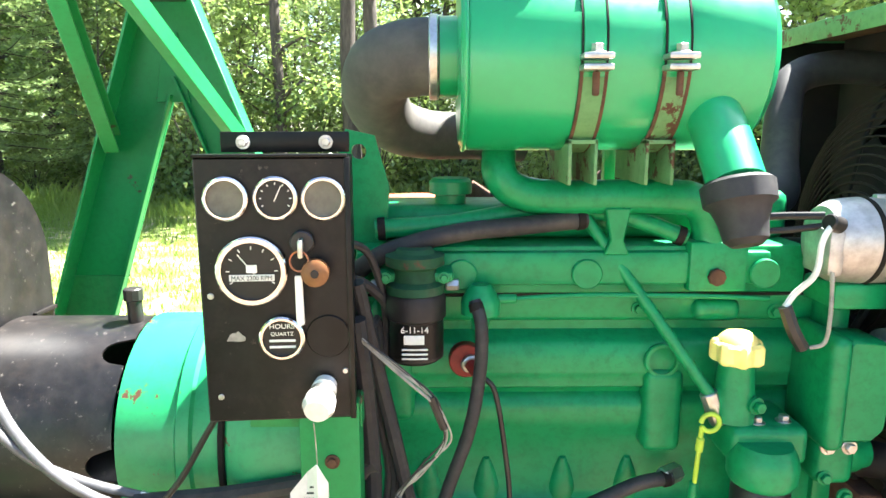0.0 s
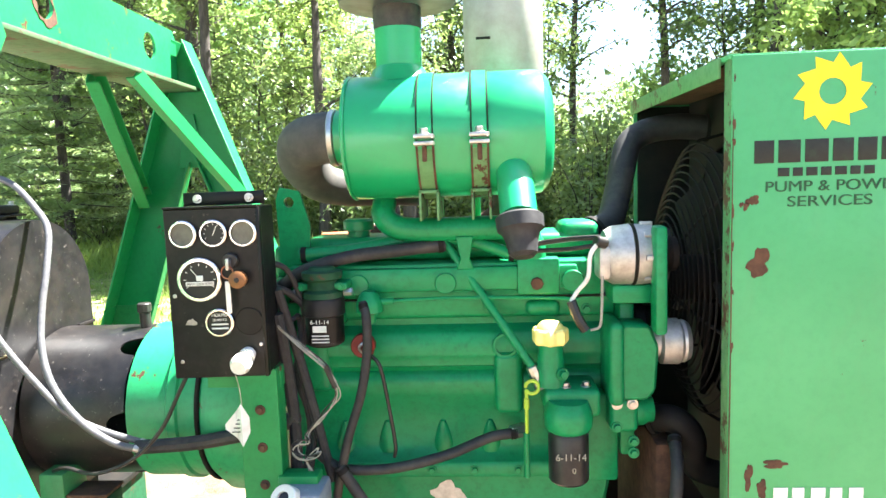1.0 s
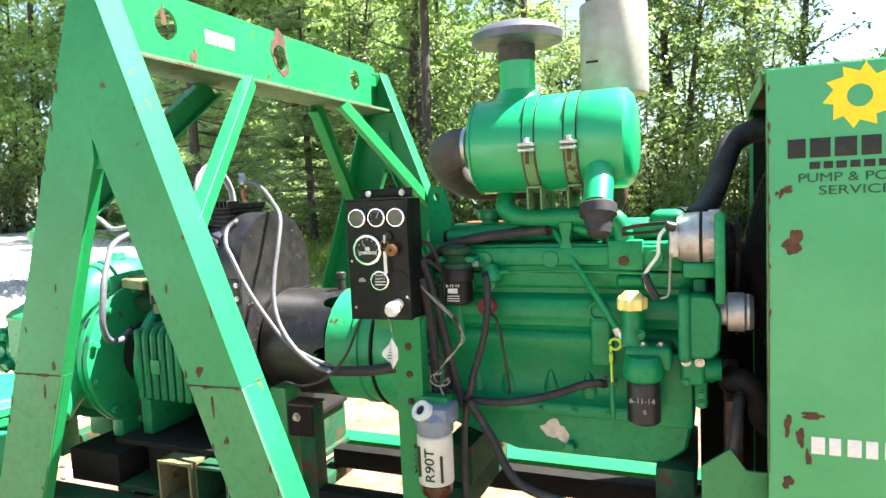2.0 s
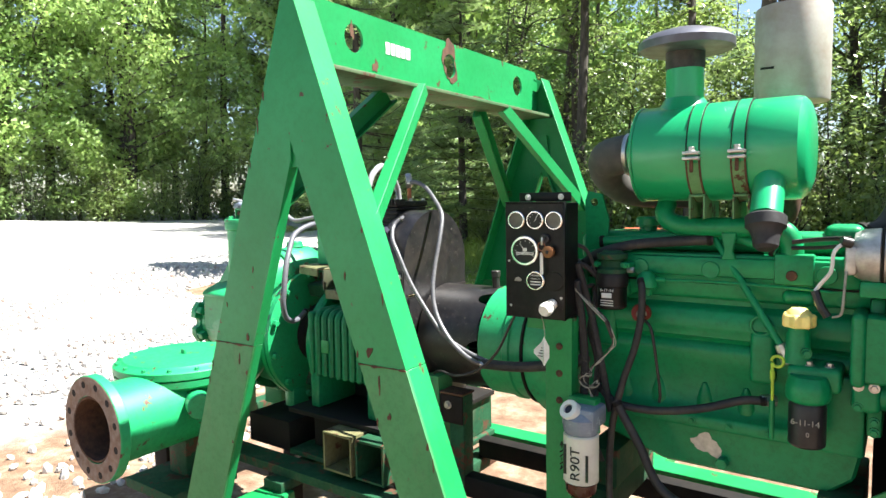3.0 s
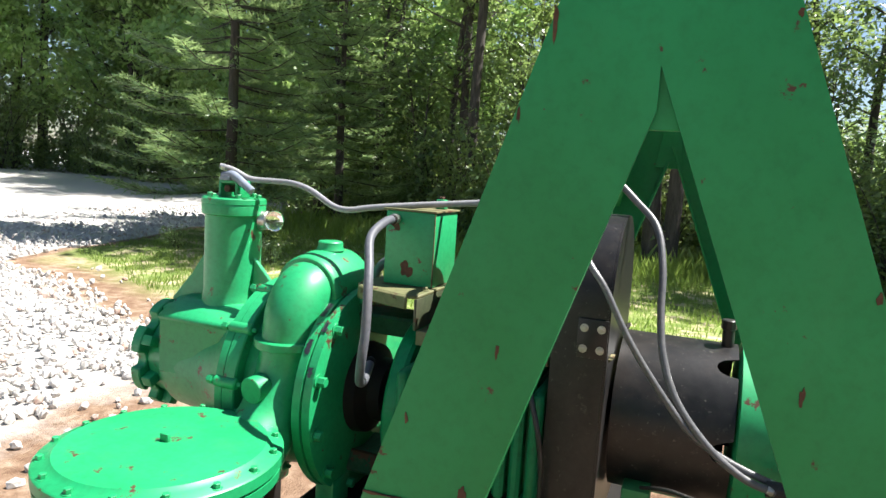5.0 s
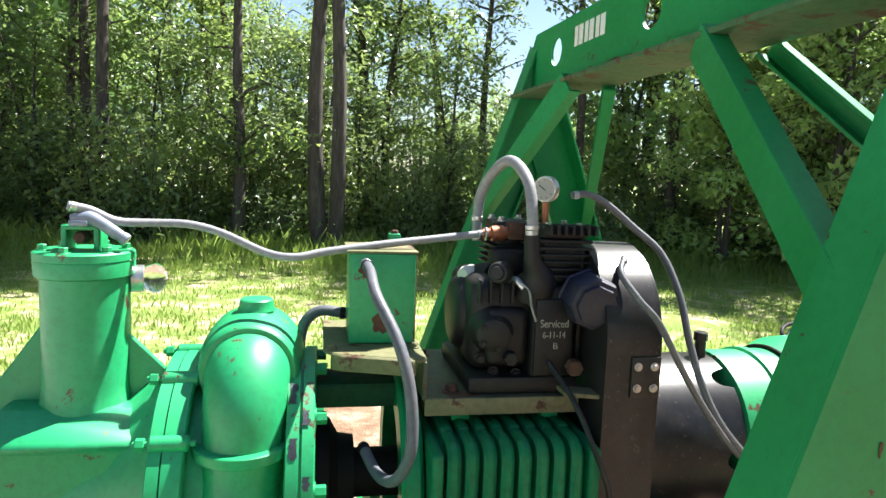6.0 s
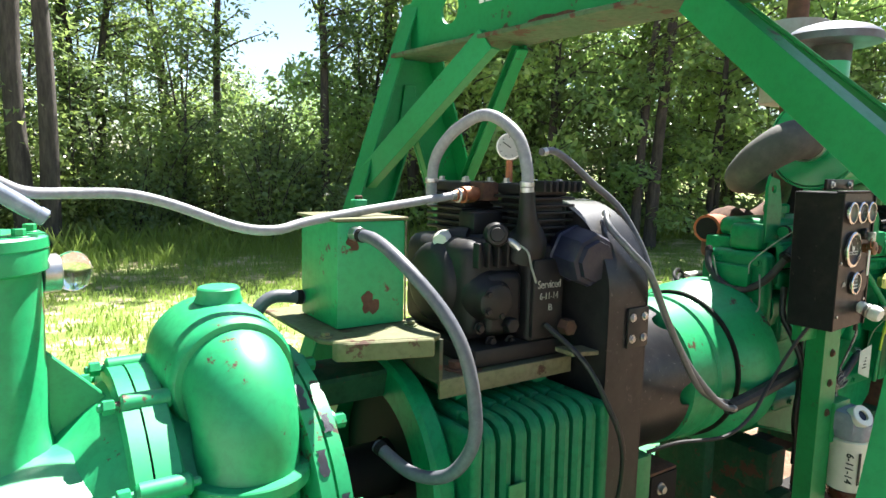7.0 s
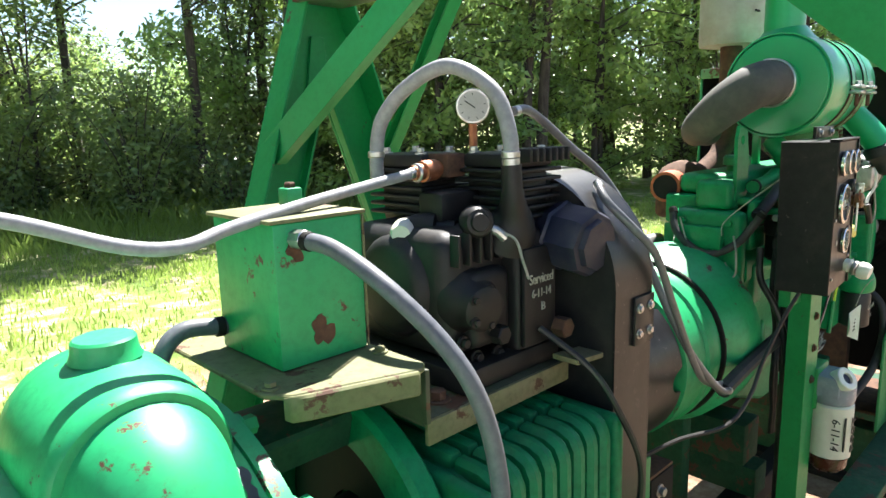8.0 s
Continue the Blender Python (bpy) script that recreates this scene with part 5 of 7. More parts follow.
part("head_flange", box(-0.115, 0.0, -0.045, 0.035, 1.262, 1.278, 0.006), M_ENGINE, fhead)
for x in (-0.10, -0.057, -0.014):
    part("bolt", bolt((x, -0.0455, 1.270), (0, -1, 0), 0.006, 0.007), M_ENGINE, fhead)
for s in (-1, 1):
    part("banjo_bolt", cyl((-0.057 + s * 0.045, -0.03, 1.256), (-0.057 + s * 0.066, -0.03, 1.256), 0.009, seg=6), M_STEEL, ff)
part("label_band", lathe((-0.057, -0.03, 1.150), (-0.057, -0.03, 1.205), [(0, 0.0415), (0.0005, 0.0424), (0.0545, 0.0424), (0.055, 0.0415)], 32), M_PANEL, fcan, "black printed label band")
part("badge", box(-0.073, -0.043, -0.0737, -0.0715, 1.176, 1.190, 0.0005), M_WINK, fcan, "plain white badge")
for z in (1.153, 1.160, 1.167):
    part("print_bar", box(-0.076, -0.038, -0.0733, -0.0705, z, z + 0.0025, 0.0003), M_WINK, fcan)
lettering("6-11-14", 0.013, facing_front(-0.057, -0.0733, 1.194), M_WINK, fcan)
ff.location.z += 0.024
ff.location.x += 0.001
lp = thing("lift_pump", (0.03, 0.0, 1.18), "small green fuel lift pump with hose", "lift pump")
b = lathe((0.035, -0.02, 1.175), (0.035, -0.02, 1.245), [(0, 0.012), (0.02, 0.016), (0.025, 0.03), (0.045, 0.03), (0.06, 0.022), (0.07, 0.014)], 22)
box(0.02, 0.05, -0.02, 0.035, 1.19, 1.23, 0.005, bm=b)
part("body", b, M_ENGINE, lp)
part("outlet", cyl((0.06, -0.02, 1.222), (0.09, -0.02, 1.222), 0.007, seg=10), M_ENGINE, lp)
lp.location.z += 0.033
lp.location.x += 0.008
single("fuel_line", hose([(0.098, -0.02, 1.255), (0.2, -0.005, 1.256), (0.32, 0.0, 1.254), (0.43, 0.005, 1.25), (0.5, 0.01, 1.245)], 0.0042, 6, 8), M_ENGINE, "thin green steel fuel line along the block", "fuel line")


# ---- control panel ----
PX0, PX1, PZ0, PZ1, PY = -0.312, -0.131, 1.136, 1.467, -0.215
panel = thing("control_panel", (-0.22, -0.16, 1.136), "black steel engine control panel with round gauges on a green post", "control panel")
b = prism([(PY, PZ0), (-0.108, PZ0), (-0.102, PZ1), (PY, PZ1)], PX1 - PX0, at_x(PX0), 0.002)
case = part("case", b, M_CASE, panel)
part("rim", box(PX1 - 0.004, PX1 + 0.003, PY - 0.004, PY + 0.012, PZ0, PZ1, 0.001), M_PANEL, case, "scuffed edge")
part("top_lip", box(PX0, PX1, PY - 0.004, PY + 0.02, PZ1 + 0.0005, PZ1 + 0.004, 0.001), M_PANEL, case)
hood = part("mounting_strip", box(PX0 + 0.022, PX1, -0.165, -0.158, PZ1 + 0.0045, PZ1 + 0.03, 0.001), M_PANEL, case)
for x in (-0.262, -0.16):
    part("bolt", bolt((x, -0.165, PZ1 + 0.017), (0, -1, 0), 0.006, 0.007), M_STEEL, hood)


def gauge(x, z, r, dial, needle=None, parent=panel):
    g = part("gauge", pipe((x, PY - 0.010, z), (x, PY - 0.0005, z), r, r * 0.83, 40), M_CHROME, parent, "chrome-rimmed gauge")
    part("dial", cyl((x, PY - 0.0005, z), (x, PY - 0.004, z), r * 0.84, seg=36, bev=0.0003), dial, g)
    if needle is not None:
        m = Matrix.Translation((x, PY - 0.005, z)) @ FRONT @ Matrix.Rotation(radians(needle), 4, "Z")
        part("needle", box(-0.0007, 0.0007, -r * 0.15, r * 0.62, 0, 0.0008, 0.0002, m=m), M_WHITE, g)
        for k in range(9):
            a = radians(-60 + 15 * k * 2)
            mm = Matrix.Translation((x, PY - 0.0046, z)) @ FRONT @ Matrix.Rotation(radians(120 - 30 * k), 4, "Z")
            part("tick", box(-0.0006, 0.0006, r * 0.62, r * 0.72, 0, 0.0004, 0, m=mm), M_WHITE, g)
    return g


gauge(-0.2745, 1.419, 0.0265, M_FOGDIAL)
gauge(-0.2165, 1.419, 0.0265, M_DIAL, -25)
gauge(-0.1600, 1.418, 0.0265, M_FOGDIAL)
tach = gauge(-0.2485, 1.331, 0.043, M_DIAL, 38)
part("dial_plate", box(-0.2755, -0.2215, PY - 0.0068, PY - 0.005, 1.319, 1.327, 0.0004), M_WHITE, tach, "white strip with printing")
lettering("MAX 2200 RPM", 0.0078, facing_front(-0.2485, PY - 0.0072, 1.3203), M_INK, tach, thick=0.0002, width=0.048)
part("dial_mark", box(-0.255, -0.242, PY - 0.0066, PY - 0.005, 1.329, 1.339, 0.001), M_WINK, tach, "small plain maker's mark")
hour = gauge(-0.216, 1.246, 0.028, M_DIAL)
lettering("HOURS", 0.0085, facing_front(-0.216, PY - 0.0046, 1.258), M_WINK, hour, thick=0.0002, width=0.03)
lettering("QUARTZ", 0.0065, facing_front(-0.216, PY - 0.0046, 1.249), M_WINK, hour, thick=0.0002, width=0.028)
for z in (1.241, 1.233):
    part("print_bar", box(-0.232, -0.200, PY - 0.0052, PY - 0.0038, z, z + 0.003, 0.0002), M_WINK, hour)
part("blank_plug", cyl((-0.160, PY - 0.0005, 1.246), (-0.160, PY - 0.003, 1.246), 0.027, seg=32), M_PANEL, panel, "dull black blanking disc")
part("sticker", prism(blotch(-0.272, 1.247, 0.011, 0.009, 3, 14), 0.0008, at_y(PY - 0.0012)), M_CHALK, panel, "torn worn sticker")
part("key_switch", cyl((-0.187, PY - 0.0005, 1.366), (-0.187, PY - 0.012, 1.366), 0.0145, seg=28), M_BLACK, panel)
part("key", box(-0.190, -0.184, PY - 0.03, PY - 0.012, 1.35, 1.372, 0.002), M_STEEL, panel)
part("key_ring", hose([(-0.189 + 0.011 * math.cos(radians(a)), PY - 0.024, 1.346 + 0.012 * math.sin(radians(a))) for a in range(0, 361, 30)], 0.0012, 2, 6), M_BRASS, panel, "brass key ring")
part("key_tag", prism([(-0.1955, 1.328), (-0.1865, 1.328), (-0.1855, 1.268), (-0.1925, 1.264), (-0.1955, 1.27)], 0.003, at_y(PY - 0.022), 0.001), M_WHITE, panel, "long white key fob")
kn = part("push_knob", lathe((-0.171, PY - 0.0005, 1.331), (-0.171, PY - 0.028, 1.331), [(0, 0.012), (0.01, 0.012), (0.012, 0.0165), (0.025, 0.0165), (0.028, 0.012)], 20), M_BROWN, panel, "brown push button")
part("knob_insert", cyl((-0.171, PY - 0.028, 1.331), (-0.171, PY - 0.030, 1.331), 0.005), M_DIAL, kn)
th = part("throttle_cable_knob", lathe((-0.165, PY - 0.0005, 1.183), (-0.172, PY - 0.055, 1.168), [(0, 0.014), (0.012, 0.016), (0.016, 0.010), (0.03, 0.010), (0.032, 0.019), (0.045, 0.020), (0.055, 0.015)], 24), M_WHITE, panel, "white throttle knob")
part("lock_ring", pipe((-0.167, PY - 0.018, 1.178), (-0.169, PY - 0.028, 1.175), 0.017, 0.010, 20), M_STEEL, th)
for x, z in ((-0.295, 1.17), (-0.14, 1.20), (-0.30, 1.30)):
    part("screw", cyl((x, PY - 0.0005, z), (x, PY - 0.003, z), 0.004, seg=10), M_STEEL, panel)

panel.rotation_euler.z = radians(4)
panel.location += Vector((-0.003, 0.010, 0.010))

post = thing("panel_post", (-0.168, -0.12, 0.476), "green steel post that carries the control panel", "post")
b = prism([(-0.212, -0.152), (-0.130, -0.152), (-0.130, -0.105), (-0.136, -0.105), (-0.136, -0.146), (-0.206, -0.146), (-0.206, -0.105), (-0.212, -0.105)], 0.685, Matrix.Translation((0, 0, 0.46)), 0.001)
part("channel", b, M_FRAME, post)
part("top_bracket", box(-0.285, -0.128, -0.13, -0.104, 1.10, 1.143, 0.002), M_FRAME, post)
for z in (1.06, 0.98, 0.9):
    part("bolt", bolt((-0.168, -0.1525, z), (0, -1, 0), 0.007, 0.006), M_RUST, post)
part("foot", box(-0.24, -0.10, -0.17, -0.06, 0.46, 0.475, 0.002, m=Matrix.Translation((0, 0, 0.016))), M_FRAME, post)

tag = thing("paper_tag", (-0.175, -0.23, 1.05), "crumpled white paper tag hanging on a thin wire", "tag")
b = bmesh.new()
cols = []
for i, x in enumerate((-0.036, -0.016, 0.0, 0.012)):
    zt = (1.062, 1.085, 1.105, 1.075)[i]
    zb = (1.052, 1.03, 1.02, 1.045)[i]
    cols.append([b.verts.new((-0.172 + x, -0.235 + 0.01 * math.sin(i * 2.1) + d, z)) for d in (0, 0.0012) for z in (zt, zb)])
for p, q in zip(cols, cols[1:]):
    for f in ((p[0], p[1], q[1], q[0]), (p[2], q[2], q[3], p[3]), (p[0], q[0], q[2], p[2]), (p[1], p[3], q[3], q[1])):
        b.faces.new(f)
for p in (cols[0], cols[-1]):
    b.faces.new((p[0], p[2], p[3], p[1]))
bmesh.ops.recalc_face_normals(b, faces=b.faces)
part("paper", b, M_PAPER, tag)
part("wire", hose([(-0.170, -0.262, 1.168), (-0.172, -0.245, 1.14), (-0.173, -0.234, 1.10)], 0.0008, 4, 5), M_WIRE, tag)
for i in range(4):
    part("print_bar", box(-0.195 + 0.004 * i, -0.178 + 0.003 * i, -0.2375, -0.2362, 1.046 + 0.008 * i, 1.048 + 0.008 * i, 0.0002), M_INK, tag)

# fuel-water separator low on the post
sp = thing("water_separator", (-0.085, -0.14, 0.66), "cream fuel water separator with a clear bowl on the post", "fuel filter")
b = lathe((-0.09, -0.165, 0.685), (-0.09, -0.165, 0.815), [(0, 0.038), (0.004, 0.045), (0.126, 0.045), (0.13, 0.042)], 36)
shell = part("shell", b, M_CREAM, sp)
b = lathe((-0.09, -0.165, 0.816), (-0.09, -0.165, 0.875), [(0, 0.042), (0.01, 0.046), (0.04, 0.046), (0.055, 0.03), (0.059, 0.02)], 30)
box(-0.135, -0.045, -0.19, -0.10, 0.83, 0.885, 0.01, 2, bm=b)
part("head", b, M_SMOKE, sp, "cloudy grey cast head")
b = pipe((-0.105, -0.178, 0.868), (-0.112, -0.198, 0.884), 0.026, 0.013, 28)
part("port_ring", b, M_WHITE, sp, "white round port ring")
part("port", cyl((-0.105, -0.178, 0.868), (-0.111, -0.194, 0.881), 0.013), M_BLUE, sp)
part("bowl", lathe((-0.09, -0.165, 0.640), (-0.09, -0.165, 0.684), [(0, 0.015), (0.008, 0.03), (0.02, 0.039), (0.044, 0.041)], 30), M_AMBER, sp, "dark red settling bowl")
part("mount", box(-0.137, -0.06, -0.145, -0.106, 0.80, 0.90, 0.004), M_FRAME, sp)
mt = Matrix.Translation((-0.075, -0.2108, 0.745)) @ FRONT @ Matrix.Rotation(radians(90), 4, "Z")
lettering("R90T", 0.036, mt, M_INK, shell, width=0.085)
part("print_block", box(-0.122, -0.110, -0.2036, -0.2015, 0.71, 0.79, 0.0005), M_INK, shell, "dark printed block")
part("print_bar", box(-0.062, -0.055, -0.203, -0.2005, 0.70, 0.77, 0.0005), M_INK, shell)
mt = Matrix.Translation((-0.1345, -0.18, 0.75)) @ Matrix.Rotation(radians(-90), 4, "Z") @ FRONT @ Matrix.Rotation(radians(-90), 4, "Z")
lettering("6-11-14", 0.024, mt, M_INK, shell, width=0.075)

sp.location += Vector((0.003, -0.014, 0.001))
sp.scale = (1.1, 1.1, 1.08)

# loose wiring between panel and engine
for i in range(5):
    rnd = random.Random(40 + i)
    o = [rnd.uniform(-0.007, 0.007) for _ in range(12)]
    turn = [(-0.078 + o[9] + (0.017 + 0.004 * i % 3) * math.cos(radians(a)), -0.138 - 0.002 * i, 0.969 + o[10] + 0.018 * math.sin(radians(a))) for a in range(80, 80 + 260 + 50 * (i % 2), 40)]
    pts = [(-0.125, -0.138, 1.231 + o[0] * 0.4), (-0.073 + o[1] * 0.3, -0.142, 1.189 + o[1] * 0.3), (-0.027 + o[2] * 0.3, -0.14, 1.145 + o[2] * 0.3), (-0.012 + o[3] * 0.6, -0.138, 1.104 + o[4]), (-0.011 + o[3], -0.136, 1.08), (-0.029 + o[5], -0.136, 1.057), (-0.054 + o[6], -0.136, 1.028),
           (-0.075 + o[7], -0.136, 1.0), *turn, (-0.085 + o[11], -0.134, 0.945), (-0.072 + o[8], -0.132, 0.914)]
    run("wire", pts, 0.0015, M_WIRE if i % 4 else M_BLACK, "thin pale wire in a loose tangle beside the panel", 6, 6, "wire")
run("wire", [(-0.124, -0.136, 1.226), (-0.075, -0.145, 1.183), (-0.03, -0.143, 1.142)], 0.0022, M_WIRE, "thin cream sleeved wire beside the panel", 6, 6, "wire")
run("wire_connector", [(-0.032, -0.14, 1.148), (-0.022, -0.138, 1.122), (-0.014, -0.136, 1.10)], 0.006, M_BLACK, "small black wire connector", 4, 8, "connector")
for i in range(3):
    o = 0.012 * math.sin(2.3 * i)
    run("cable", [(-0.16, -0.10, 1.36 - 0.05 * i), (-0.12, -0.06 + o, 1.33 - 0.05 * i), (-0.10 + o, -0.03, 1.22), (-0.115 - o, -0.045 + o, 1.10), (-0.10 + 0.01 * i, -0.04, 0.98), (-0.115 + o, -0.05, 0.84), (-0.10 + 0.012 * i, -0.045, 0.70)], 0.006 + 0.002 * (i % 2), M_RUBBER, "black cable of the harness between panel and engine", 6, 8, "cable")
run("wire", [(-0.222, 0.154, 1.23), (-0.226, 0.135, 1.17), (-0.23, 0.115, 1.128), (-0.232, 0.07, 1.113), (-0.23, 0.021, 1.117), (-0.226, 0.046, 1.175)], 0.0016, M_WIRE, "thin pale wire on the back of the engine", 6, 6, "wire")
run("wire", [(-0.222, 0.06, 1.24), (-0.222, 0.055, 1.275), (-0.215, 0.0, 1.33), (-0.19, -0.06, 1.385)], 0.0016, M_WIRE, "thin pale wire from the engine to the panel", 6, 6, "wire")
run("fuel_hose", [(-0.205, 0.20, 1.30), (-0.235, 0.17, 1.24), (-0.225, 0.10, 1.19), (-0.20, 0.03, 1.22), (-0.17, -0.02, 1.30)], 0.010, M_RUBBER, "black hose across the back of the engine", 7, 10)
run("wiring_loom", [(-0.135, -0.11, 1.25), (-0.125, -0.09, 1.12), (-0.12, -0.08, 0.98), (-0.125, -0.08, 0.80), (-0.12, -0.08, 0.48)], 0.013, M_RUBBER, "black wiring loom beside the post", 7, 10, "cable")
run("wiring_loom", [(-0.135, -0.10, 1.30), (-0.11, -0.06, 1.15), (-0.085, -0.055, 1.03), (-0.06, -0.05, 0.90), (-0.05, -0.05, 0.86)], 0.011, M_RUBBER, "black cable running down to the engine", 7, 10, "cable")
run("battery_cable", [(-0.30, -0.16, 1.16), (-0.34, -0.14, 1.10), (-0.40, -0.12, 1.005), (-0.47, -0.12, 0.94), (-0.56, -0.11, 0.905), (-0.66, -0.06, 0.895), (-0.72, -0.02, 0.87)], 0.0045, M_BLACK, "thin black cable from the panel past the bell housing", 7, 8, "cable")
run("cable", [(-0.115, -0.08, 1.02), (-0.16, -0.075, 0.995), (-0.25, -0.065, 0.972), (-0.36, -0.06, 0.952), (-0.485, -0.070, 0.947)], 0.0165, M_RUBBER, "black sleeve gathering two hoses along the bell housing", 7, 10, "cable")


# ---- centrifugal pump ----
PZ = 0.90
pump = thing("water_pump", (-1.7, MY, 0.476), "large green self-priming centrifugal pump with chipped paint on the skid", "pump")
# suction end: blank flange, body, riser
rim = []
for k in range(8):
    a = 45 * k + 22.5
    rim += [(MY + r * math.cos(radians(a + d)), PZ + r * math.sin(radians(a + d))) for d, r in ((-20, 0.140), (-15, 0.146), (-14, 0.170), (-7, 0.174), (0, 0.175), (7, 0.174), (14, 0.170), (15, 0.146), (20, 0.140))]
b = prism(rim, 0.035, at_x(-2.222), 0.003)
sflange = part("suction_flange", b, M_GREEN, pump)
for k in range(8):
    a = 2 * math.pi * (k + 0.5) / 8
    q = box(-2.186, -2.15, 0.118, 0.172, -0.016, 0.016, 0.004, m=Matrix.Translation((0, MY, PZ)) @ Matrix.Rotation(a, 4, "X"))
    part("clamp_lug", q, M_GREEN, sflange)
    part("bolt", bolt((-2.226, MY + 0.135 * math.cos(a), PZ + 0.135 * math.sin(a)), (-1, 0, 0), 0.010, 0.012), M_GREEN, sflange)
part("suction_body", lathe((-2.185, MY, PZ), (-1.80, MY, PZ), [(0, 0.135), (0.04, 0.14), (0.08, 0.162), (0.20, 0.172), (0.29, 0.195), (0.34, 0.235), (0.385, 0.262)], 44), M_GREEN, pump)
b = prism([(0.014, 0.88), (0.346, 0.88), (0.346, 1.052), (0.27, 1.098), (0.09, 1.098), (0.010, 1.058), (0.006, 1.046), (0.014, 1.040)], 0.30, at_x(-2.115), 0.005)
part("shoulder", b, M_GREEN, pump)
rx, ry = -1.972, 0.162
b = lathe((rx, ry, 1.05), (rx, ry, 1.358), [(0, 0.105), (0.05, 0.088), (0.08, 0.083), (0.308, 0.083)], 40)
riser = part("riser", b, M_GREEN, pump)
part("riser_flange", lathe((rx, ry, 1.355), (rx, ry, 1.408), [(0, 0.086), (0.004, 0.093), (0.03, 0.094), (0.034, 0.093), (0.036, 0.095), (0.05, 0.094), (0.053, 0.09)], 40), M_GREEN, riser)
for k in range(6):
    a = 2 * math.pi * (k + 0.3) / 6
    part("bolt", bolt((rx + 0.075 * math.cos(a), ry + 0.075 * math.sin(a), 1.408), (0, 0, 1), 0.009, 0.012), M_GREEN, riser)
part("rib", prism([(rx + 0.075, 1.08), (rx + 0.19, 1.08), (rx + 0.19, 1.12), (rx + 0.08, 1.235)], 0.014, at_y(ry - 0.007), 0.002), M_GREEN, riser)
part("rib", prism([(rx - 0.07, 1.07), (rx - 0.215, 1.04), (rx - 0.225, 1.075), (rx - 0.15, 1.16), (rx - 0.078, 1.262)], 0.022, at_y(ry - 0.011), 0.004), M_GREEN, riser)
# linkage on top of the riser
link = thing("priming_valve", (rx, ry, 1.408), "green bracket and blue-grey lever valve on top of the riser", "valve")
b = box(rx - 0.035, rx - 0.025, ry - 0.03, ry + 0.03, 1.409, 1.455, 0.002)
box(rx + 0.025, rx + 0.035, ry - 0.03, ry + 0.03, 1.409, 1.455, 0.002, bm=b)
box(rx - 0.035, rx + 0.035, ry - 0.03, ry + 0.03, 1.45, 1.459, 0.002, bm=b)
part("bracket", b, M_GREEN, link)
part("nut", cyl((rx, ry - 0.036, 1.435), (rx, ry + 0.01, 1.435), 0.012, seg=6), M_RUST, link, "rusty nut")
b = hose([(rx - 0.012, 0.118, 1.474), (rx + 0.018, 0.126, 1.476), (rx + 0.042, 0.128, 1.464), (rx + 0.066, 0.130, 1.447), (rx + 0.086, 0.130, 1.434)], 0.012, 5, 14, radii=[0.008, 0.015, 0.0125, 0.0125, 0.0105])
box(rx - 0.014, rx + 0.022, 0.108, 0.150, 1.459, 1.472, 0.004, bm=b)
part("lever", b, M_SMOKE, link, "blue-grey plastic lever")
part("grip", cyl((rx + 0.078, 0.130, 1.439), (rx + 0.090, 0.130, 1.431), 0.0125, seg=16), M_SMOKE, link)
sg_thing = thing("sight_glass", (rx + 0.11, 0.19, 1.345), "small clear glass sight bowl on the riser", "sight glass")
part("bowl", lathe((rx + 0.104, 0.19, 1.345), (rx + 0.15, 0.20, 1.345), [(0, 0.018), (0.006, 0.026), (0.016, 0.031), (0.028, 0.031), (0.038, 0.025), (0.045, 0.014), (0.047, 0.005)], 28), M_GLASS, sg_thing)
part("collar", cyl((rx + 0.08, 0.185, 1.345), (rx + 0.106, 0.19, 1.345), 0.029), M_STEEL, sg_thing, "bright metal collar")
# split flange and volute
b = lathe((-1.808, MY, PZ), (-1.742, MY, PZ), [(0, 0.279), (0.003, 0.284), (0.0255, 0.284), (0.026, 0.277), (0.028, 0.277), (0.0285, 0.285), (0.063, 0.285), (0.066, 0.281)], 64)
spl = part("split_flange", b, M_GREEN, pump)
part("gasket", pipe((-1.7822, MY, PZ), (-1.7798, MY, PZ), 0.2815, 0.26, 64, bev=0.0003), M_DARK, spl, "dark joint line")
for k in range(12):
    a = 2 * math.pi * (k + 0.5) / 12 + 0.12
    y, z = MY + 0.281 * math.cos(a), PZ + 0.281 * math.sin(a)
    part("flange_ear", cyl((-1.806, y, z), (-1.734, y, z), 0.0155, seg=18, bev=0.004), M_GREEN, spl)
    part("stud", cyl((-1.836, y, z), (-1.722, y, z), 0.0065, seg=8), M_GREEN, spl)
    part("nut", cyl((-1.829, y, z), (-1.813, y, z), 0.012, seg=6, bev=0.001), M_GREEN, spl)
part("volute", lathe((-1.76, MY, PZ), (-1.56, MY, PZ), [(0, 0.25), (0.04, 0.252), (0.09, 0.25), (0.14, 0.24), (0.19, 0.215), (0.20, 0.2)], 48), M_GREEN, pump)
dx = -1.64
b = lathe((dx, 0.31, 1.182), (dx, 0.03, 1.174), [(0, 0.02), (0.008, 0.05), (0.03, 0.082), (0.06, 0.099), (0.10, 0.107), (0.17, 0.107), (0.235, 0.100), (0.248, 0.097), (0.252, 0.093), (0.252, 0.07)], 48)
dome = part("volute_dome", b, M_GREEN, pump)
part("dome_cap", lathe((dx + 0.005, 0.17, 1.282), (dx + 0.005, 0.17, 1.307), [(0, 0.040), (0.010, 0.036), (0.022, 0.035), (0.025, 0.032)], 24), M_GREEN, dome)
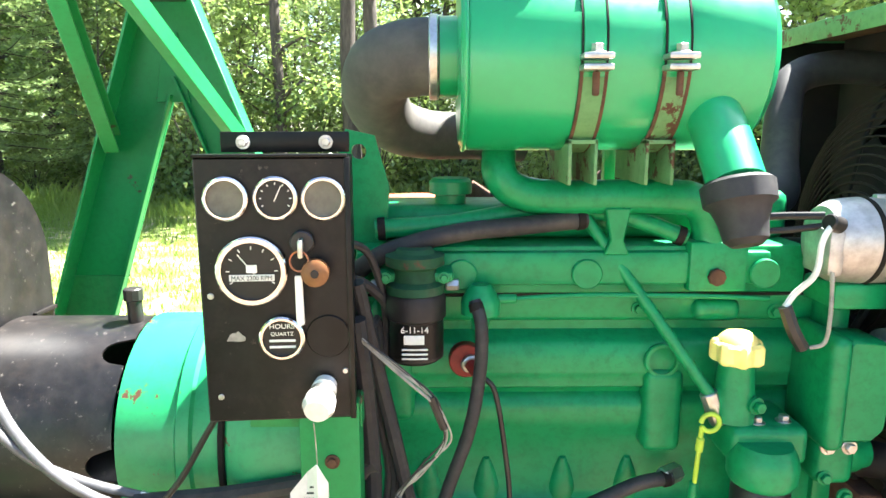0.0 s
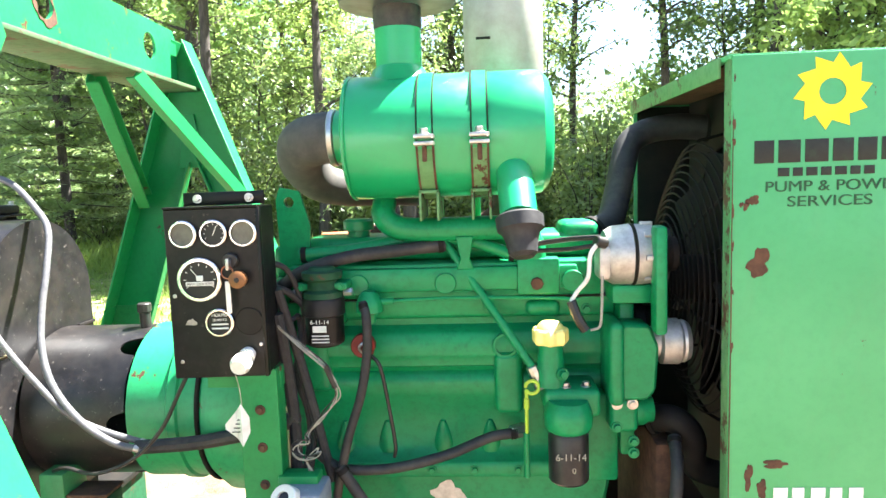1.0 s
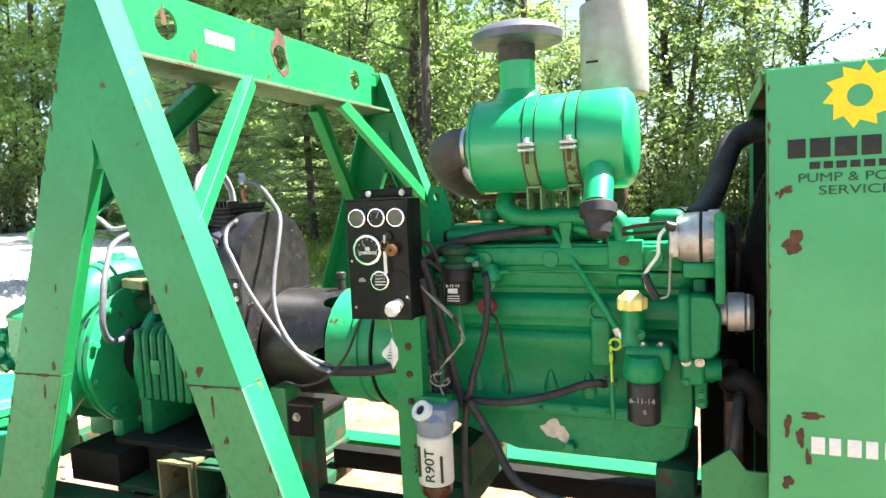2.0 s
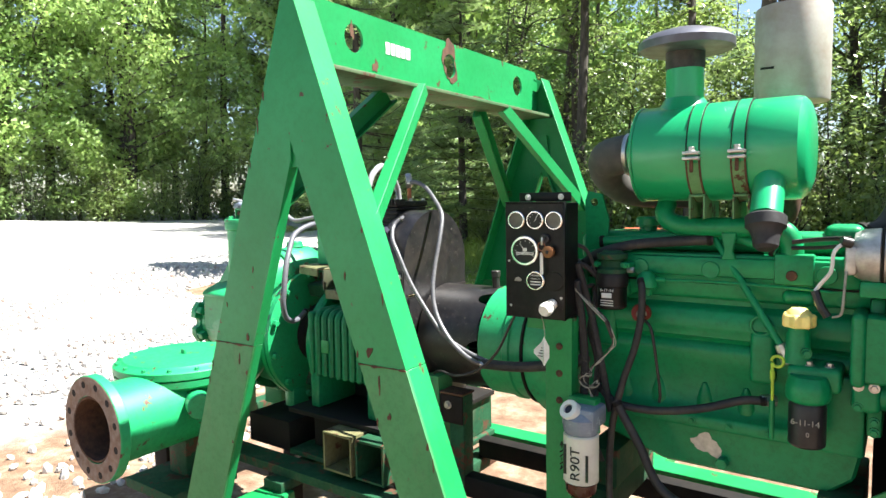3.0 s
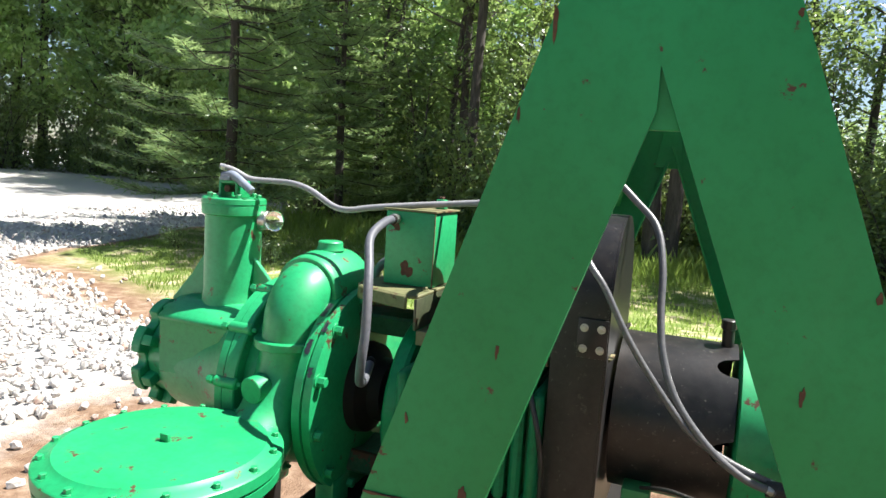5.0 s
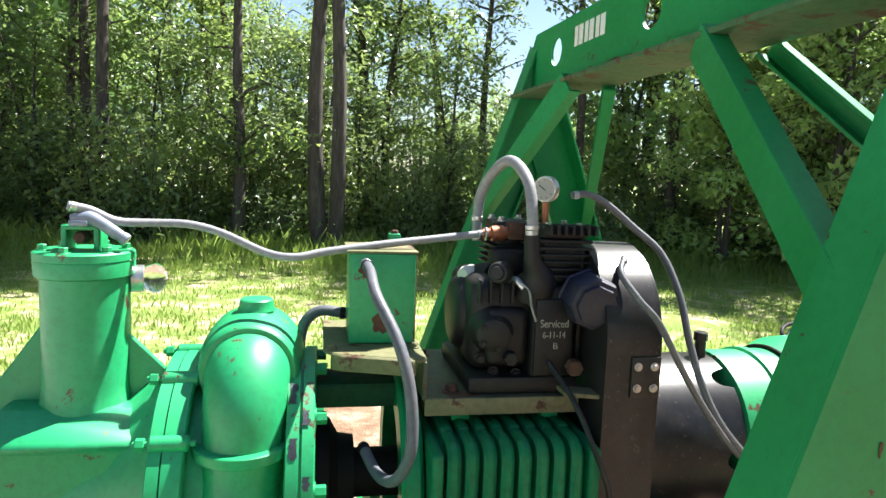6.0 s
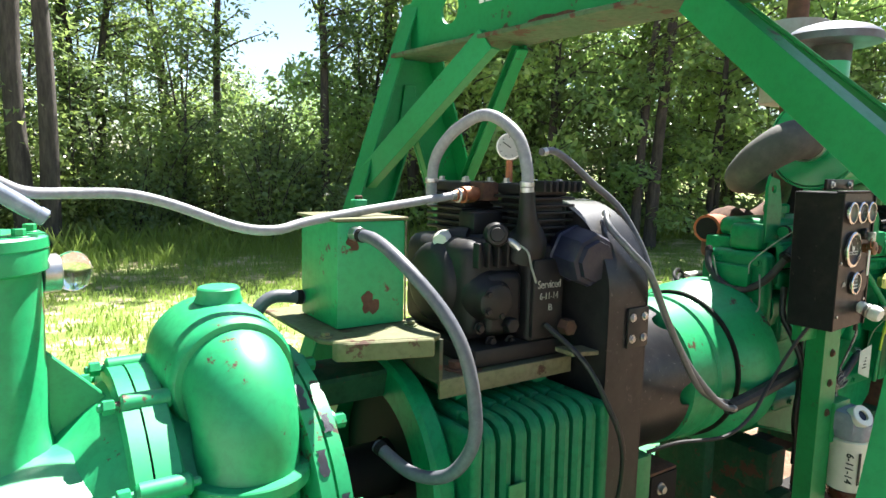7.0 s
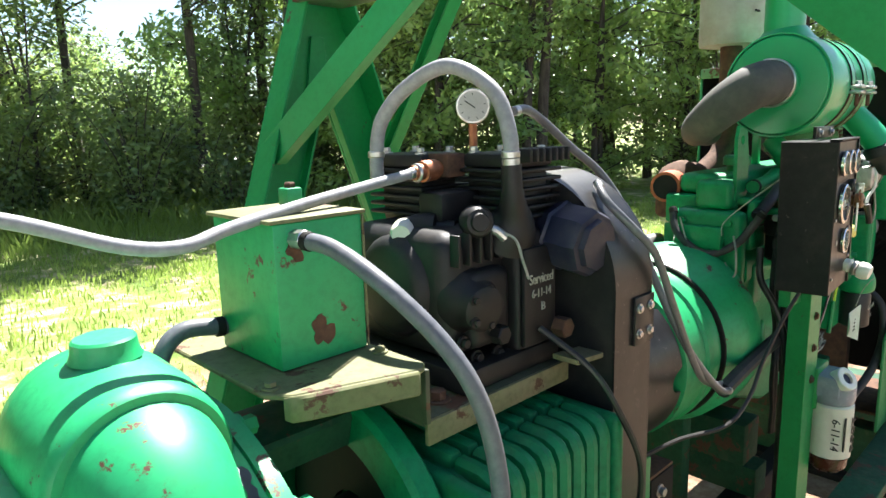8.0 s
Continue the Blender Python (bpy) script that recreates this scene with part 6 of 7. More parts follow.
disc = part("discharge_elbow", hose([(dx, 0.10, 1.18), (dx, 0.05, 1.168), (dx - 0.001, 0.014, 1.125), (dx - 0.003, 0.0, 1.05), (dx - 0.008, -0.018, 0.95), (dx - 0.013, -0.075, 0.85), (dx - 0.02, -0.17, 0.77)], 0.08, 7, 36, radii=[0.086, 0.083, 0.079, 0.077, 0.078, 0.084, 0.095]), M_GREEN, pump)
c = Vector((dx - 0.004, -0.002, 1.05))
part("elbow_flange", pipe(c - Vector((0, 0.002, -0.011)), c + Vector((0, -0.002, -0.011)), 0.092, 0.07, 40), M_GREEN, disc)
part("boss", cyl((dx - 0.02, -0.09, 0.95), (dx - 0.025, -0.135, 0.945), 0.034), M_GREEN, disc)
# back flange and bearing bracket
b = lathe((-1.562, MY, PZ), (-1.505, MY, PZ), [(0, 0.285), (0.003, 0.29), (0.026, 0.29), (0.027, 0.282), (0.031, 0.282), (0.032, 0.288), (0.054, 0.288), (0.057, 0.28)], 56)
bf = part("back_flange", b, M_GREEN, pump)
for k in range(12):
    a = 2 * math.pi * (k + 0.4) / 12
    y, z = MY + 0.268 * math.cos(a), PZ + 0.268 * math.sin(a)
    part("bolt", bolt((-1.505, y, z), (1, 0, 0), 0.013, 0.022), M_GREEN, bf)
# arms in the dark green: the bearing cavity's shade is in their colour
for a0, a1 in ((66, 106), (246, 294)):
    b = prism([(MY + 0.235 * math.cos(radians(a)), PZ + 0.235 * math.sin(radians(a))) for a in range(a0, a1 + 1, 4)] + [(MY + 0.175 * math.cos(radians(a)), PZ + 0.175 * math.sin(radians(a))) for a in range(a1, a0 - 1, -4)], 0.235, at_x(-1.508), 0.006)
    part("bearing_bracket", b, M_GRIMY_SHADED, pump, "bearing bracket arm darkened for the shade of the cavity")
for a0, a1, x0, x1, seed in ((118, 128, -1.558, -1.538, 3), (131, 137, -1.534, -1.512, 5), (142, 150, -1.556, -1.536, 8), (156, 161, -1.530, -1.512, 9)):
    rnd = random.Random(seed)
    n = 6
    q = bmesh.new()
    low = [q.verts.new((x0 + 0.006 * rnd.random(), MY + 0.2912 * math.cos(radians(a0 + (a1 - a0) * i / n)), PZ + 0.2912 * math.sin(radians(a0 + (a1 - a0) * i / n)))) for i in range(n + 1)]
    top = [q.verts.new((x1 - 0.008 * rnd.random(), v.co.y, v.co.z)) for v in low]
    for i in range(n):
        q.faces.new((low[i], low[i + 1], top[i + 1], top[i]))
    bmesh.ops.solidify(q, geom=q.faces[:], thickness=0.0008)
    part("bare_patch", q, M_GALV, bf, "bare grey patch where the paint has gone")
part("bracket_ring", pipe((-1.335, MY, PZ), (-1.29, MY, PZ), 0.245, 0.178, 56, bev=0.008), M_ENGINE, pump)
# black web closes the cavity with painted shade
part("bracket_web", pipe((-1.298, MY, PZ), (-1.278, MY, PZ), 0.1775, 0.06, 44), M_DARK, pump, "inner web blackened for the shade of the cavity")
part("shaft", cyl((-1.52, MY, PZ), (-1.27, MY, PZ), 0.055), M_DARK, pump, "greasy dark shaft")
part("seal_gland", lathe((-1.505, MY, PZ), (-1.42, MY, PZ), [(0, 0.13), (0.03, 0.125), (0.05, 0.09), (0.085, 0.085)], 30), M_DARK, pump, "greasy seal gland")
for y in (0.06, 0.30):
    part("pump_foot", box(-1.99, -1.86, y - 0.045, y + 0.045, 0.475, 0.78, 0.01), M_GREEN, pump)
    part("pump_foot", box(-1.56, -1.50, y - 0.045, y + 0.045, 0.475, 0.68, 0.01), M_GREEN, pump)

# finned gear case
fc = thing("gear_case", (-1.1, MY, 0.668), "green cast gear case with rounded vertical cooling fins", "gear case")
b = box(-1.275, -0.94, -0.055, 0.42, 0.80, 1.05, 0.035, 4)
part("case", b, M_GEAR, fc)
N = 8
for k in range(N):
    x = -1.252 + k * 0.0363
    q = prism([(-0.095, 0.80), (-0.0, 0.80), (0.0, 1.068), (-0.055, 1.068), (-0.08, 1.058), (-0.092, 1.035)], 0.026, at_x(x), 0.008)
    part("fin", q, M_GEAR, fc)
for k in range(N):
    x = -1.252 + k * 0.0363
    part("fin", box(x, x + 0.026, 0.0, 0.40, 1.04, 1.07, 0.008), M_GEAR, fc)
part("base_wall", box(-1.285, -1.235, -0.088, 0.42, 0.669, 0.815, 0.012, 2), M_GEAR, fc)
part("base_wall", box(-0.985, -0.935, -0.088, 0.42, 0.669, 0.815, 0.012, 2), M_GEAR, fc)
for x in (-1.285, -0.962):
    part("side_wall", box(x, x + 0.026, -0.095, 0.42, 0.80, 1.055, 0.012, 3), M_GEAR, fc)
# black wall paints the deep shade of the base opening
part("base_back", box(-1.24, -0.975, 0.12, 0.42, 0.669, 0.81, 0.005), M_DARK, fc, "inner wall blackened for the shade of the deep opening")
part("shaft_stub", cyl((-0.94, MY, MZ), (-0.80, MY, MZ), 0.05), M_DARK, fc)
part("nameplate", box(-1.205, -1.165, -0.1005, -0.096, 0.90, 0.95, 0.001), M_FADED, fc, "small painted plate on the fins")

# brackets above the gear case
br = thing("compressor_bracket", (-1.1, 0.16, 1.05), "worn olive steel bracket plates with rusty bolts above the gear case", "bracket")
b = box(-1.285, -0.95, 0.018, 0.40, 1.118, 1.128, 0.002)
part("plate", b, M_SHADED_PLATE, br, "rust-chipped plate, darkened for the shade it lies in")
# separate lip in the paler olive paints the light on the front edge
part("plate_lip", box(-1.285, -0.95, 0.010, 0.0178, 1.092, 1.128, 0.002), M_OLIVE, br, "worn olive front edge, kept paler to look lit")
b = prism([(-1.005, 1.146), (-0.935, 1.139), (-0.81, 1.139), (-0.80, 1.148), (-0.935, 1.148), (-1.005, 1.155)], 0.05, at_y(-0.045), 0.001)
part("edge_lip", b, M_OLIVE, br, "yellowed rolled edge")
part("riser_plate", box(-1.292, -1.284, 0.004, 0.36, 1.129, 1.2075, 0.001), M_SHADED_PLATE, br)
tray = part("tray", prism([(-1.492, 0.36), (-1.492, 0.082), (-1.468, 0.050), (-1.312, 0.0), (-1.297, 0.0), (-1.284, 0.014), (-1.284, 0.36)], 0.008, Matrix.Translation((0, 0, 1.208)), 0.002), M_OLIVE, br, "worn olive tray with lit edge")
part("tray_lip", prism([(-1.478, 0.060), (-1.474, 0.046), (-1.455, 0.036), (-1.312, -0.009), (-1.306, -0.001), (-1.466, 0.0495)], 0.034, Matrix.Translation((0, 0, 1.1815)), 0.003), M_OLIVE, tray)
for x, y in ((-1.222, 0.055), (-1.245, 0.33)):
    part("bolt", bolt((x, y, 1.129), (0, 0, 1), 0.013, 0.016), M_RUST, br, "rusty bolt head")
for x, y in ((-1.30, 0.09), (-1.475, 0.09), (-1.30, 0.33)):
    part("bolt", bolt((x, y, 1.217), (0, 0, 1), 0.008, 0.008), M_OLIVE, br)
part("post", box(-1.22, -1.18, 0.05, 0.30, 1.066, 1.117, 0.003), M_GREEN, br)
part("post", box(-1.02, -0.98, 0.05, 0.30, 1.066, 1.117, 0.003), M_GREEN, br)

# oil reservoir box
tank = thing("oil_tank", (-1.378, 0.205, 1.217), "square green sheet-metal oil tank with rust patches on a tray", "tank")
b = box(-1.438, -1.297, 0.122, 0.288, 1.2175, 1.414, 0.003)
body = part("body", b, M_GREEN, tank)
part("lid", box(-1.446, -1.292, 0.117, 0.293, 1.4145, 1.420, 0.0015), M_OLIVE, tank, "worn lid with rusty edge")
part("corner_edge", box(-1.2975, -1.2945, 0.119, 0.1225, 1.22, 1.413, 0.0008), M_OLIVE, body)
part("filler_plug", box(-1.345, -1.318, 0.235, 0.262, 1.4205, 1.447, 0.003), M_GREEN, tank)
part("plug_cap", cyl((-1.3315, 0.2485, 1.445), (-1.3315, 0.2485, 1.455), 0.009, seg=6), M_RUST, tank)
part("rust_patch", prism(blotch(-1.372, 1.260, 0.021, 0.026, 9), 0.0008, at_y(0.1206)), M_RUST, body, "dark rust patch")
part("rust_patch", prism(blotch(-1.408, 1.378, 0.013, 0.021, 12), 0.0008, at_y(0.1206)), M_RUST, body, "rust round the hose port")
part("port", cyl((-1.406, 0.123, 1.392), (-1.406, 0.095, 1.394), 0.013, seg=8), M_STEEL, body)
th = run("oil_hose", [(-1.406, 0.102, 1.393), (-1.402, 0.04, 1.387), (-1.396, -0.043, 1.355), (-1.364, -0.104, 1.292), (-1.345, -0.14, 1.231), (-1.336, -0.16, 1.154), (-1.340, -0.165, 1.085), (-1.36, -0.13, 1.025), (-1.385, -0.06, 1.005), (-1.41, 0.02, 1.03)], 0.0112, M_DARKHOSE, "grey hose looping from the oil tank into the gear case", 8, 14)
run("oil_hose", [(-1.436, 0.28, 1.25), (-1.50, 0.285, 1.255), (-1.535, 0.28, 1.225), (-1.545, 0.27, 1.17), (-1.54, 0.25, 1.12)], 0.013, M_DARKHOSE, "grey hose from the back of the oil tank", 7, 12)

# ---- compressor ----
cp = thing("air_compressor", (-1.03, 0.18, 1.128), "sooty black twin-cylinder air compressor with copper fitting and hoses", "compressor")
part("base", box(-1.19, -0.95, 0.03, 0.34, 1.129, 1.165, 0.005), M_SOOT, cp)
b = box(-1.185, -0.945, 0.07, 0.32, 1.166, 1.372, 0.035, 4)
lathe((-1.205, 0.19, 1.275), (-1.15, 0.19, 1.275), [(0, 0.06), (0.006, 0.075), (0.02, 0.085), (0.055, 0.09)], 26, b)
box(-1.15, -1.06, 0.045, 0.10, 1.185, 1.31, 0.016, 3, bm=b)
part("crankcase", b, M_SOOT, cp)
part("sump_nut", cyl((-1.10, 0.05, 1.205), (-1.10, 0.025, 1.205), 0.016, seg=6), M_SOOT, cp)
for k in range(5):
    part("case_rib", box(-1.17 + k * 0.024, -1.164 + k * 0.024, 0.055, 0.075, 1.32, 1.37, 0.002), M_SOOT, cp)
b = box(-1.055, -0.955, 0.035, 0.20, 1.155, 1.36, 0.014, 3)
side = part("side_box", b, M_SOOT, cp)
cov = part("cover", box(-1.052, -0.968, 0.024, 0.036, 1.17, 1.335, 0.006, 2), M_SOOT, side)
lettering("Serviced", 0.024, facing_front(-1.010, 0.0228, 1.275), M_CHALK, cov, width=0.062, label="white chalk writing")
lettering("6-11-14", 0.020, facing_front(-1.010, 0.0228, 1.252), M_CHALK, cov, width=0.05)
lettering("B", 0.02, facing_front(-1.006, 0.0228, 1.228), M_CHALK, cov)
part("lower_nut", cyl((-0.965, 0.03, 1.19), (-0.965, 0.0, 1.19), 0.018, seg=6), M_RUST, cp)
b = lathe((-0.938, 0.06, 1.345), (-0.945, -0.045, 1.333), [(0, 0.05), (0.02, 0.058), (0.03, 0.062), (0.034, 0.058), (0.085, 0.058), (0.094, 0.053), (0.096, 0.044), (0.106, 0.042)], 8)
part("filter_pot", b, M_BLUE, cp, "blue-black filter pot")
for cx, cy in ((-1.045, 0.275), (-0.985, 0.115)):
    cylb = part("cylinder", box(cx - 0.045, cx + 0.045, cy - 0.055, cy + 0.055, 1.36, 1.46, 0.012), M_SOOT, cp)
    for k in range(6):
        part("fin", box(cx - 0.06, cx + 0.06, cy - 0.07, cy + 0.07, 1.378 + k * 0.015, 1.384 + k * 0.015, 0.002), M_SOOT, cylb)
    part("head_cover", box(cx - 0.05, cx + 0.05, cy - 0.06, cy + 0.06, 1.46, 1.485, 0.008), M_SOOT, cylb)
    for sx in (-0.035, 0.035):
        for sy in (-0.045, 0.045):
            part("bolt", bolt((cx + sx, cy + sy, 1.485), (0, 0, 1), 0.007, 0.010), M_STEEL, cylb)
b = box(-1.12, -1.02, 0.14, 0.20, 1.372, 1.425, 0.01)
part("valve_chest", b, M_SOOT, cp)
for k in range(7):
    part("cover_rib", box(-1.03 + k * 0.017, -1.023 + k * 0.017, 0.03, 0.09, 1.47, 1.492, 0.002), M_SOOT, cp)
part("elbow_port", hose([(-1.04, 0.075, 1.345), (-1.045, 0.055, 1.38), (-1.062, 0.040, 1.42), (-1.066, 0.039, 1.47)], 0.02, 5, 18, radii=[0.05, 0.042, 0.024, 0.017, 0.016]), M_SOOT, cp, "cast intake elbow")
part("round_cap", lathe((-1.115, 0.075, 1.385), (-1.14, 0.035, 1.388), [(0, 0.024), (0.03, 0.024), (0.036, 0.02), (0.037, 0.015), (0.043, 0.013)], 22), M_SOOT, cp)
part("crank_boss", lathe((-1.13, 0.08, 1.26), (-1.14, 0.03, 1.255), [(0, 0.055), (0.02, 0.05), (0.03, 0.04), (0.05, 0.036), (0.055, 0.028)], 26), M_SOOT, cp)
for k in range(5):
    a = 2 * math.pi * k / 5
    part("bolt", bolt((-1.138 + 0.029 * math.cos(a), 0.032, 1.256 + 0.029 * math.sin(a)), (-0.1, -1, 0), 0.006, 0.008), M_SOOT, cp)
cf = part("copper_fitting", lathe((-1.135, 0.19, 1.456), (-1.04, 0.195, 1.462), [(0, 0.012), (0.02, 0.014), (0.021, 0.018), (0.05, 0.018), (0.051, 0.014), (0.08, 0.014), (0.095, 0.018)], 14), M_BRASS, cp, "tarnished copper fitting")
for x in (-1.13, -1.112):
    part("clamp", pipe((x, 0.19, 1.456), (x + 0.006, 0.19, 1.456), 0.016, 0.012, 18), M_STEEL, cf)
part("fitting_block", box(-1.075, -1.03, 0.17, 0.22, 1.445, 1.485, 0.004), M_RUST, cp)
part("oiler", lathe((-1.10, 0.13, 1.365), (-1.145, 0.20, 1.365), [(0, 0.014), (0.03, 0.014), (0.032, 0.026), (0.06, 0.026), (0.083, 0.02)], 18), M_SOOT, cp)
part("oiler_cap", lathe((-1.148, 0.20, 1.365), (-1.182, 0.172, 1.362), [(0, 0.012), (0.008, 0.020), (0.032, 0.020), (0.044, 0.015)], 18), M_CREAM, cp, "cream plastic cap")
part("nipple", hose([(-1.10, 0.10, 1.36), (-1.09, 0.06, 1.37), (-1.075, 0.045, 1.355)], 0.008, 4, 10), M_STEEL, cp)
part("capillary", hose([(-1.09, 0.06, 1.37), (-1.07, 0.03, 1.355), (-1.065, 0.018, 1.32), (-1.055, 0.014, 1.29)], 0.0025, 5, 6), M_WIRE, cp)
for x, z in ((-1.16, 1.20), (-1.13, 1.17), (-1.08, 1.165)):
    part("bolt", bolt((x, 0.06, z), (0, -1, 0), 0.008, 0.01), M_SOOT, cp)
part("flywheel_cover", box(-0.945, -0.932, 0.06, 0.32, 1.17, 1.44, 0.006), M_SOOT, cp)
gdir = Vector((-0.75, -0.62, -0.05)).normalized()
gc = Vector((-0.988, 0.19, 1.564))
pg = thing("pressure_gauge", (-0.988, 0.19, 1.487), "round white-faced pressure gauge on the compressor", "gauge")
part("stem", cyl((-0.984, 0.195, 1.48), (-0.984, 0.195, 1.538), 0.008, seg=8), M_BRASS, pg)
part("case", lathe(gc - gdir * 0.018, gc + gdir * 0.006, [(0, 0.024), (0.006, 0.030), (0.02, 0.031), (0.024, 0.029)], 30), M_STEEL, pg)
dial = part("dial", cyl(gc + gdir * 0.006, gc + gdir * 0.0075, 0.0265, seg=28, bev=0.0003), M_GREYDIAL, pg, "dulled pale dial")
m = aim(gc + gdir * 0.0078, gc + gdir * 0.02)
part("needle", box(-0.001, 0.001, -0.005, 0.017, 0, 0.0008, 0.0002, m=m @ Matrix.Rotation(radians(55), 4, "Z")), M_INK, dial)
for k in range(8):
    part("tick", box(-0.0006, 0.0006, 0.019, 0.023, 0, 0.0005, 0, m=m @ Matrix.Rotation(radians(40 * k), 4, "Z")), M_INK, dial)
run("air_hose", [(-1.066, 0.039, 1.463), (-1.067, 0.042, 1.52), (-1.072, 0.072, 1.585), (-1.088, 0.15, 1.625), (-1.108, 0.23, 1.595), (-1.12, 0.285, 1.54), (-1.122, 0.30, 1.475), (-1.12, 0.30, 1.43)], 0.0125, M_HOSE, "grey air hose arching over the compressor", 8, 14)
for p in ((-1.066, 0.040, 1.485), (-1.122, 0.30, 1.485)):
    single("hose_clamp", pipe((p[0], p[1], p[2] - 0.006), (p[0], p[1], p[2] + 0.006), 0.0150, 0.0120, 20), M_STEEL, "bright worm-drive hose clamp", "hose clamp", loc=p)
run("air_hose", [(-1.986, 0.112, 1.500), (-1.952, 0.13, 1.491), (-1.906, 0.15, 1.468), (-1.84, 0.17, 1.465), (-1.772, 0.172, 1.463), (-1.705, 0.168, 1.446), (-1.614, 0.135, 1.411), (-1.555, 0.12, 1.404), (-1.49, 0.135, 1.415), (-1.37, 0.16, 1.430), (-1.25, 0.18, 1.443), (-1.13, 0.19, 1.457)], 0.0085, M_HOSE, "long pale grey air hose from riser to compressor", 8, 14)
run("air_hose", [(-0.945, 0.135, 1.553), (-0.905, 0.137, 1.556), (-0.858, 0.135, 1.535), (-0.800, 0.115, 1.486), (-0.745, 0.08, 1.43), (-0.722, 0.03, 1.345), (-0.715, -0.01, 1.255), (-0.70, -0.045, 1.17), (-0.665, -0.07, 1.09), (-0.60, -0.085, 1.015), (-0.53, -0.085, 0.965), (-0.47, -0.078, 0.945)], 0.0080, M_BLACKHOSE, "weathered grey-black hose running over the belt guard", 8, 12)
run("air_hose", [(-0.868, 0.012, 1.428), (-0.888, -0.022, 1.398), (-0.865, -0.060, 1.352), (-0.826, -0.080, 1.305), (-0.768, -0.086, 1.205), (-0.70, -0.084, 1.11), (-0.63, -0.080, 1.03), (-0.555, -0.070, 0.985), (-0.465, -0.060, 0.952)], 0.0072, M_BLACKHOSE, "weathered grey-black hose hanging down the front of the belt guard", 8, 12)
run("cable", [(-1.02, 0.02, 1.20), (-0.99, -0.06, 1.14), (-0.96, -0.10, 1.06), (-0.93, -0.12, 0.97), (-0.92, -0.11, 0.86), (-0.93, -0.08, 0.70)], 0.006, M_BLACK, "thin black cable beside the fins", 7, 8, "cable")

# ---- discharge check valve ----
cv = thing("check_valve", (-1.68, -0.45, 0.476), "green check valve with a round bolted lid and open pipe flange", "check valve")
lx, ly, lz = -1.72, -0.36, 0.874
b = lathe((lx, ly, 0.62), (lx, ly, 0.834), [(0, 0.16), (0.03, 0.20), (0.10, 0.215), (0.17, 0.222), (0.19, 0.256), (0.214, 0.258)], 56)
part("body", b, M_GREEN, cv)
b = lathe((lx, ly, 0.838), (lx, ly, lz + 0.012), [(0, 0.256), (0.004, 0.26), (0.028, 0.26), (0.032, 0.256), (0.036, 0.234), (0.046, 0.222), (0.048, 0.0001)], 64)
lid = part("lid", b, M_GREEN, cv)
for k in range(16):
    a = 2 * math.pi * k / 16
    part("bolt", bolt((lx + 0.243 * math.cos(a), ly + 0.243 * math.sin(a), lz - 0.004), (0, 0, 1), 0.008, 0.012), M_GREEN, lid)
part("lifting_lug", box(lx - 0.012, lx + 0.012, ly - 0.005, ly + 0.005, lz + 0.01, lz + 0.03, 0.003), M_GREEN, lid)
fy, fz = -0.78, 0.715
fx = -1.63
b = pipe((fx, fy, fz), (fx, fy + 0.035, fz), 0.188, 0.118, 56)
fl = part("outlet_flange", b, M_GREEN, cv)
part("flange_face", pipe((fx, fy - 0.0015, fz), (fx, fy - 0.0003, fz), 0.184, 0.119, 56, bev=0.0003), M_FLANGE, fl, "bare rusty flange face")
for k in range(12):
    a = 2 * math.pi * (k + 0.5) / 12
    part("bolt_hole", cyl((fx + 0.158 * math.cos(a), fy - 0.0022, fz + 0.158 * math.sin(a)), (fx + 0.158 * math.cos(a), fy - 0.0008, fz + 0.158 * math.sin(a)), 0.0125, seg=14, bev=0.0002), M_DARK, fl, "dark bolt hole")
b = pipe((fx, fy + 0.03, fz), (fx - 0.03, ly - 0.03, fz - 0.005), 0.145, 0.117, 44)
part("neck", b, M_GREEN, cv)
part("bore", pipe((fx, fy + 0.001, fz), (fx - 0.03, ly - 0.03, fz - 0.005), 0.1165, 0.108, 40), M_RUST, cv, "rusty bore")
part("bore_end", cyl((fx - 0.03, ly - 0.05, fz - 0.005), (fx - 0.03, ly - 0.03, fz - 0.005), 0.115), M_DARK, cv)
part("hinge_boss", cyl((lx + 0.19, ly - 0.08, 0.75), (lx + 0.29, ly - 0.13, 0.75), 0.045), M_GREEN, cv)
part("back_neck", hose([(lx + 0.02, ly + 0.1, 0.74), (lx + 0.03, ly + 0.18, 0.76)], 0.11, 4, 30), M_GREEN, cv)
part("valve_stand", box(lx - 0.06, lx + 0.06, ly - 0.05, ly + 0.17, 0.40, 0.63, 0.01), M_GRIMY_SHADED, cv)
part("skid_arm", box(lx - 0.16, lx + 0.16, ly - 0.18, ly + 0.115, 0.36, 0.40, 0.005), M_GRIMY_SHADED, cv)


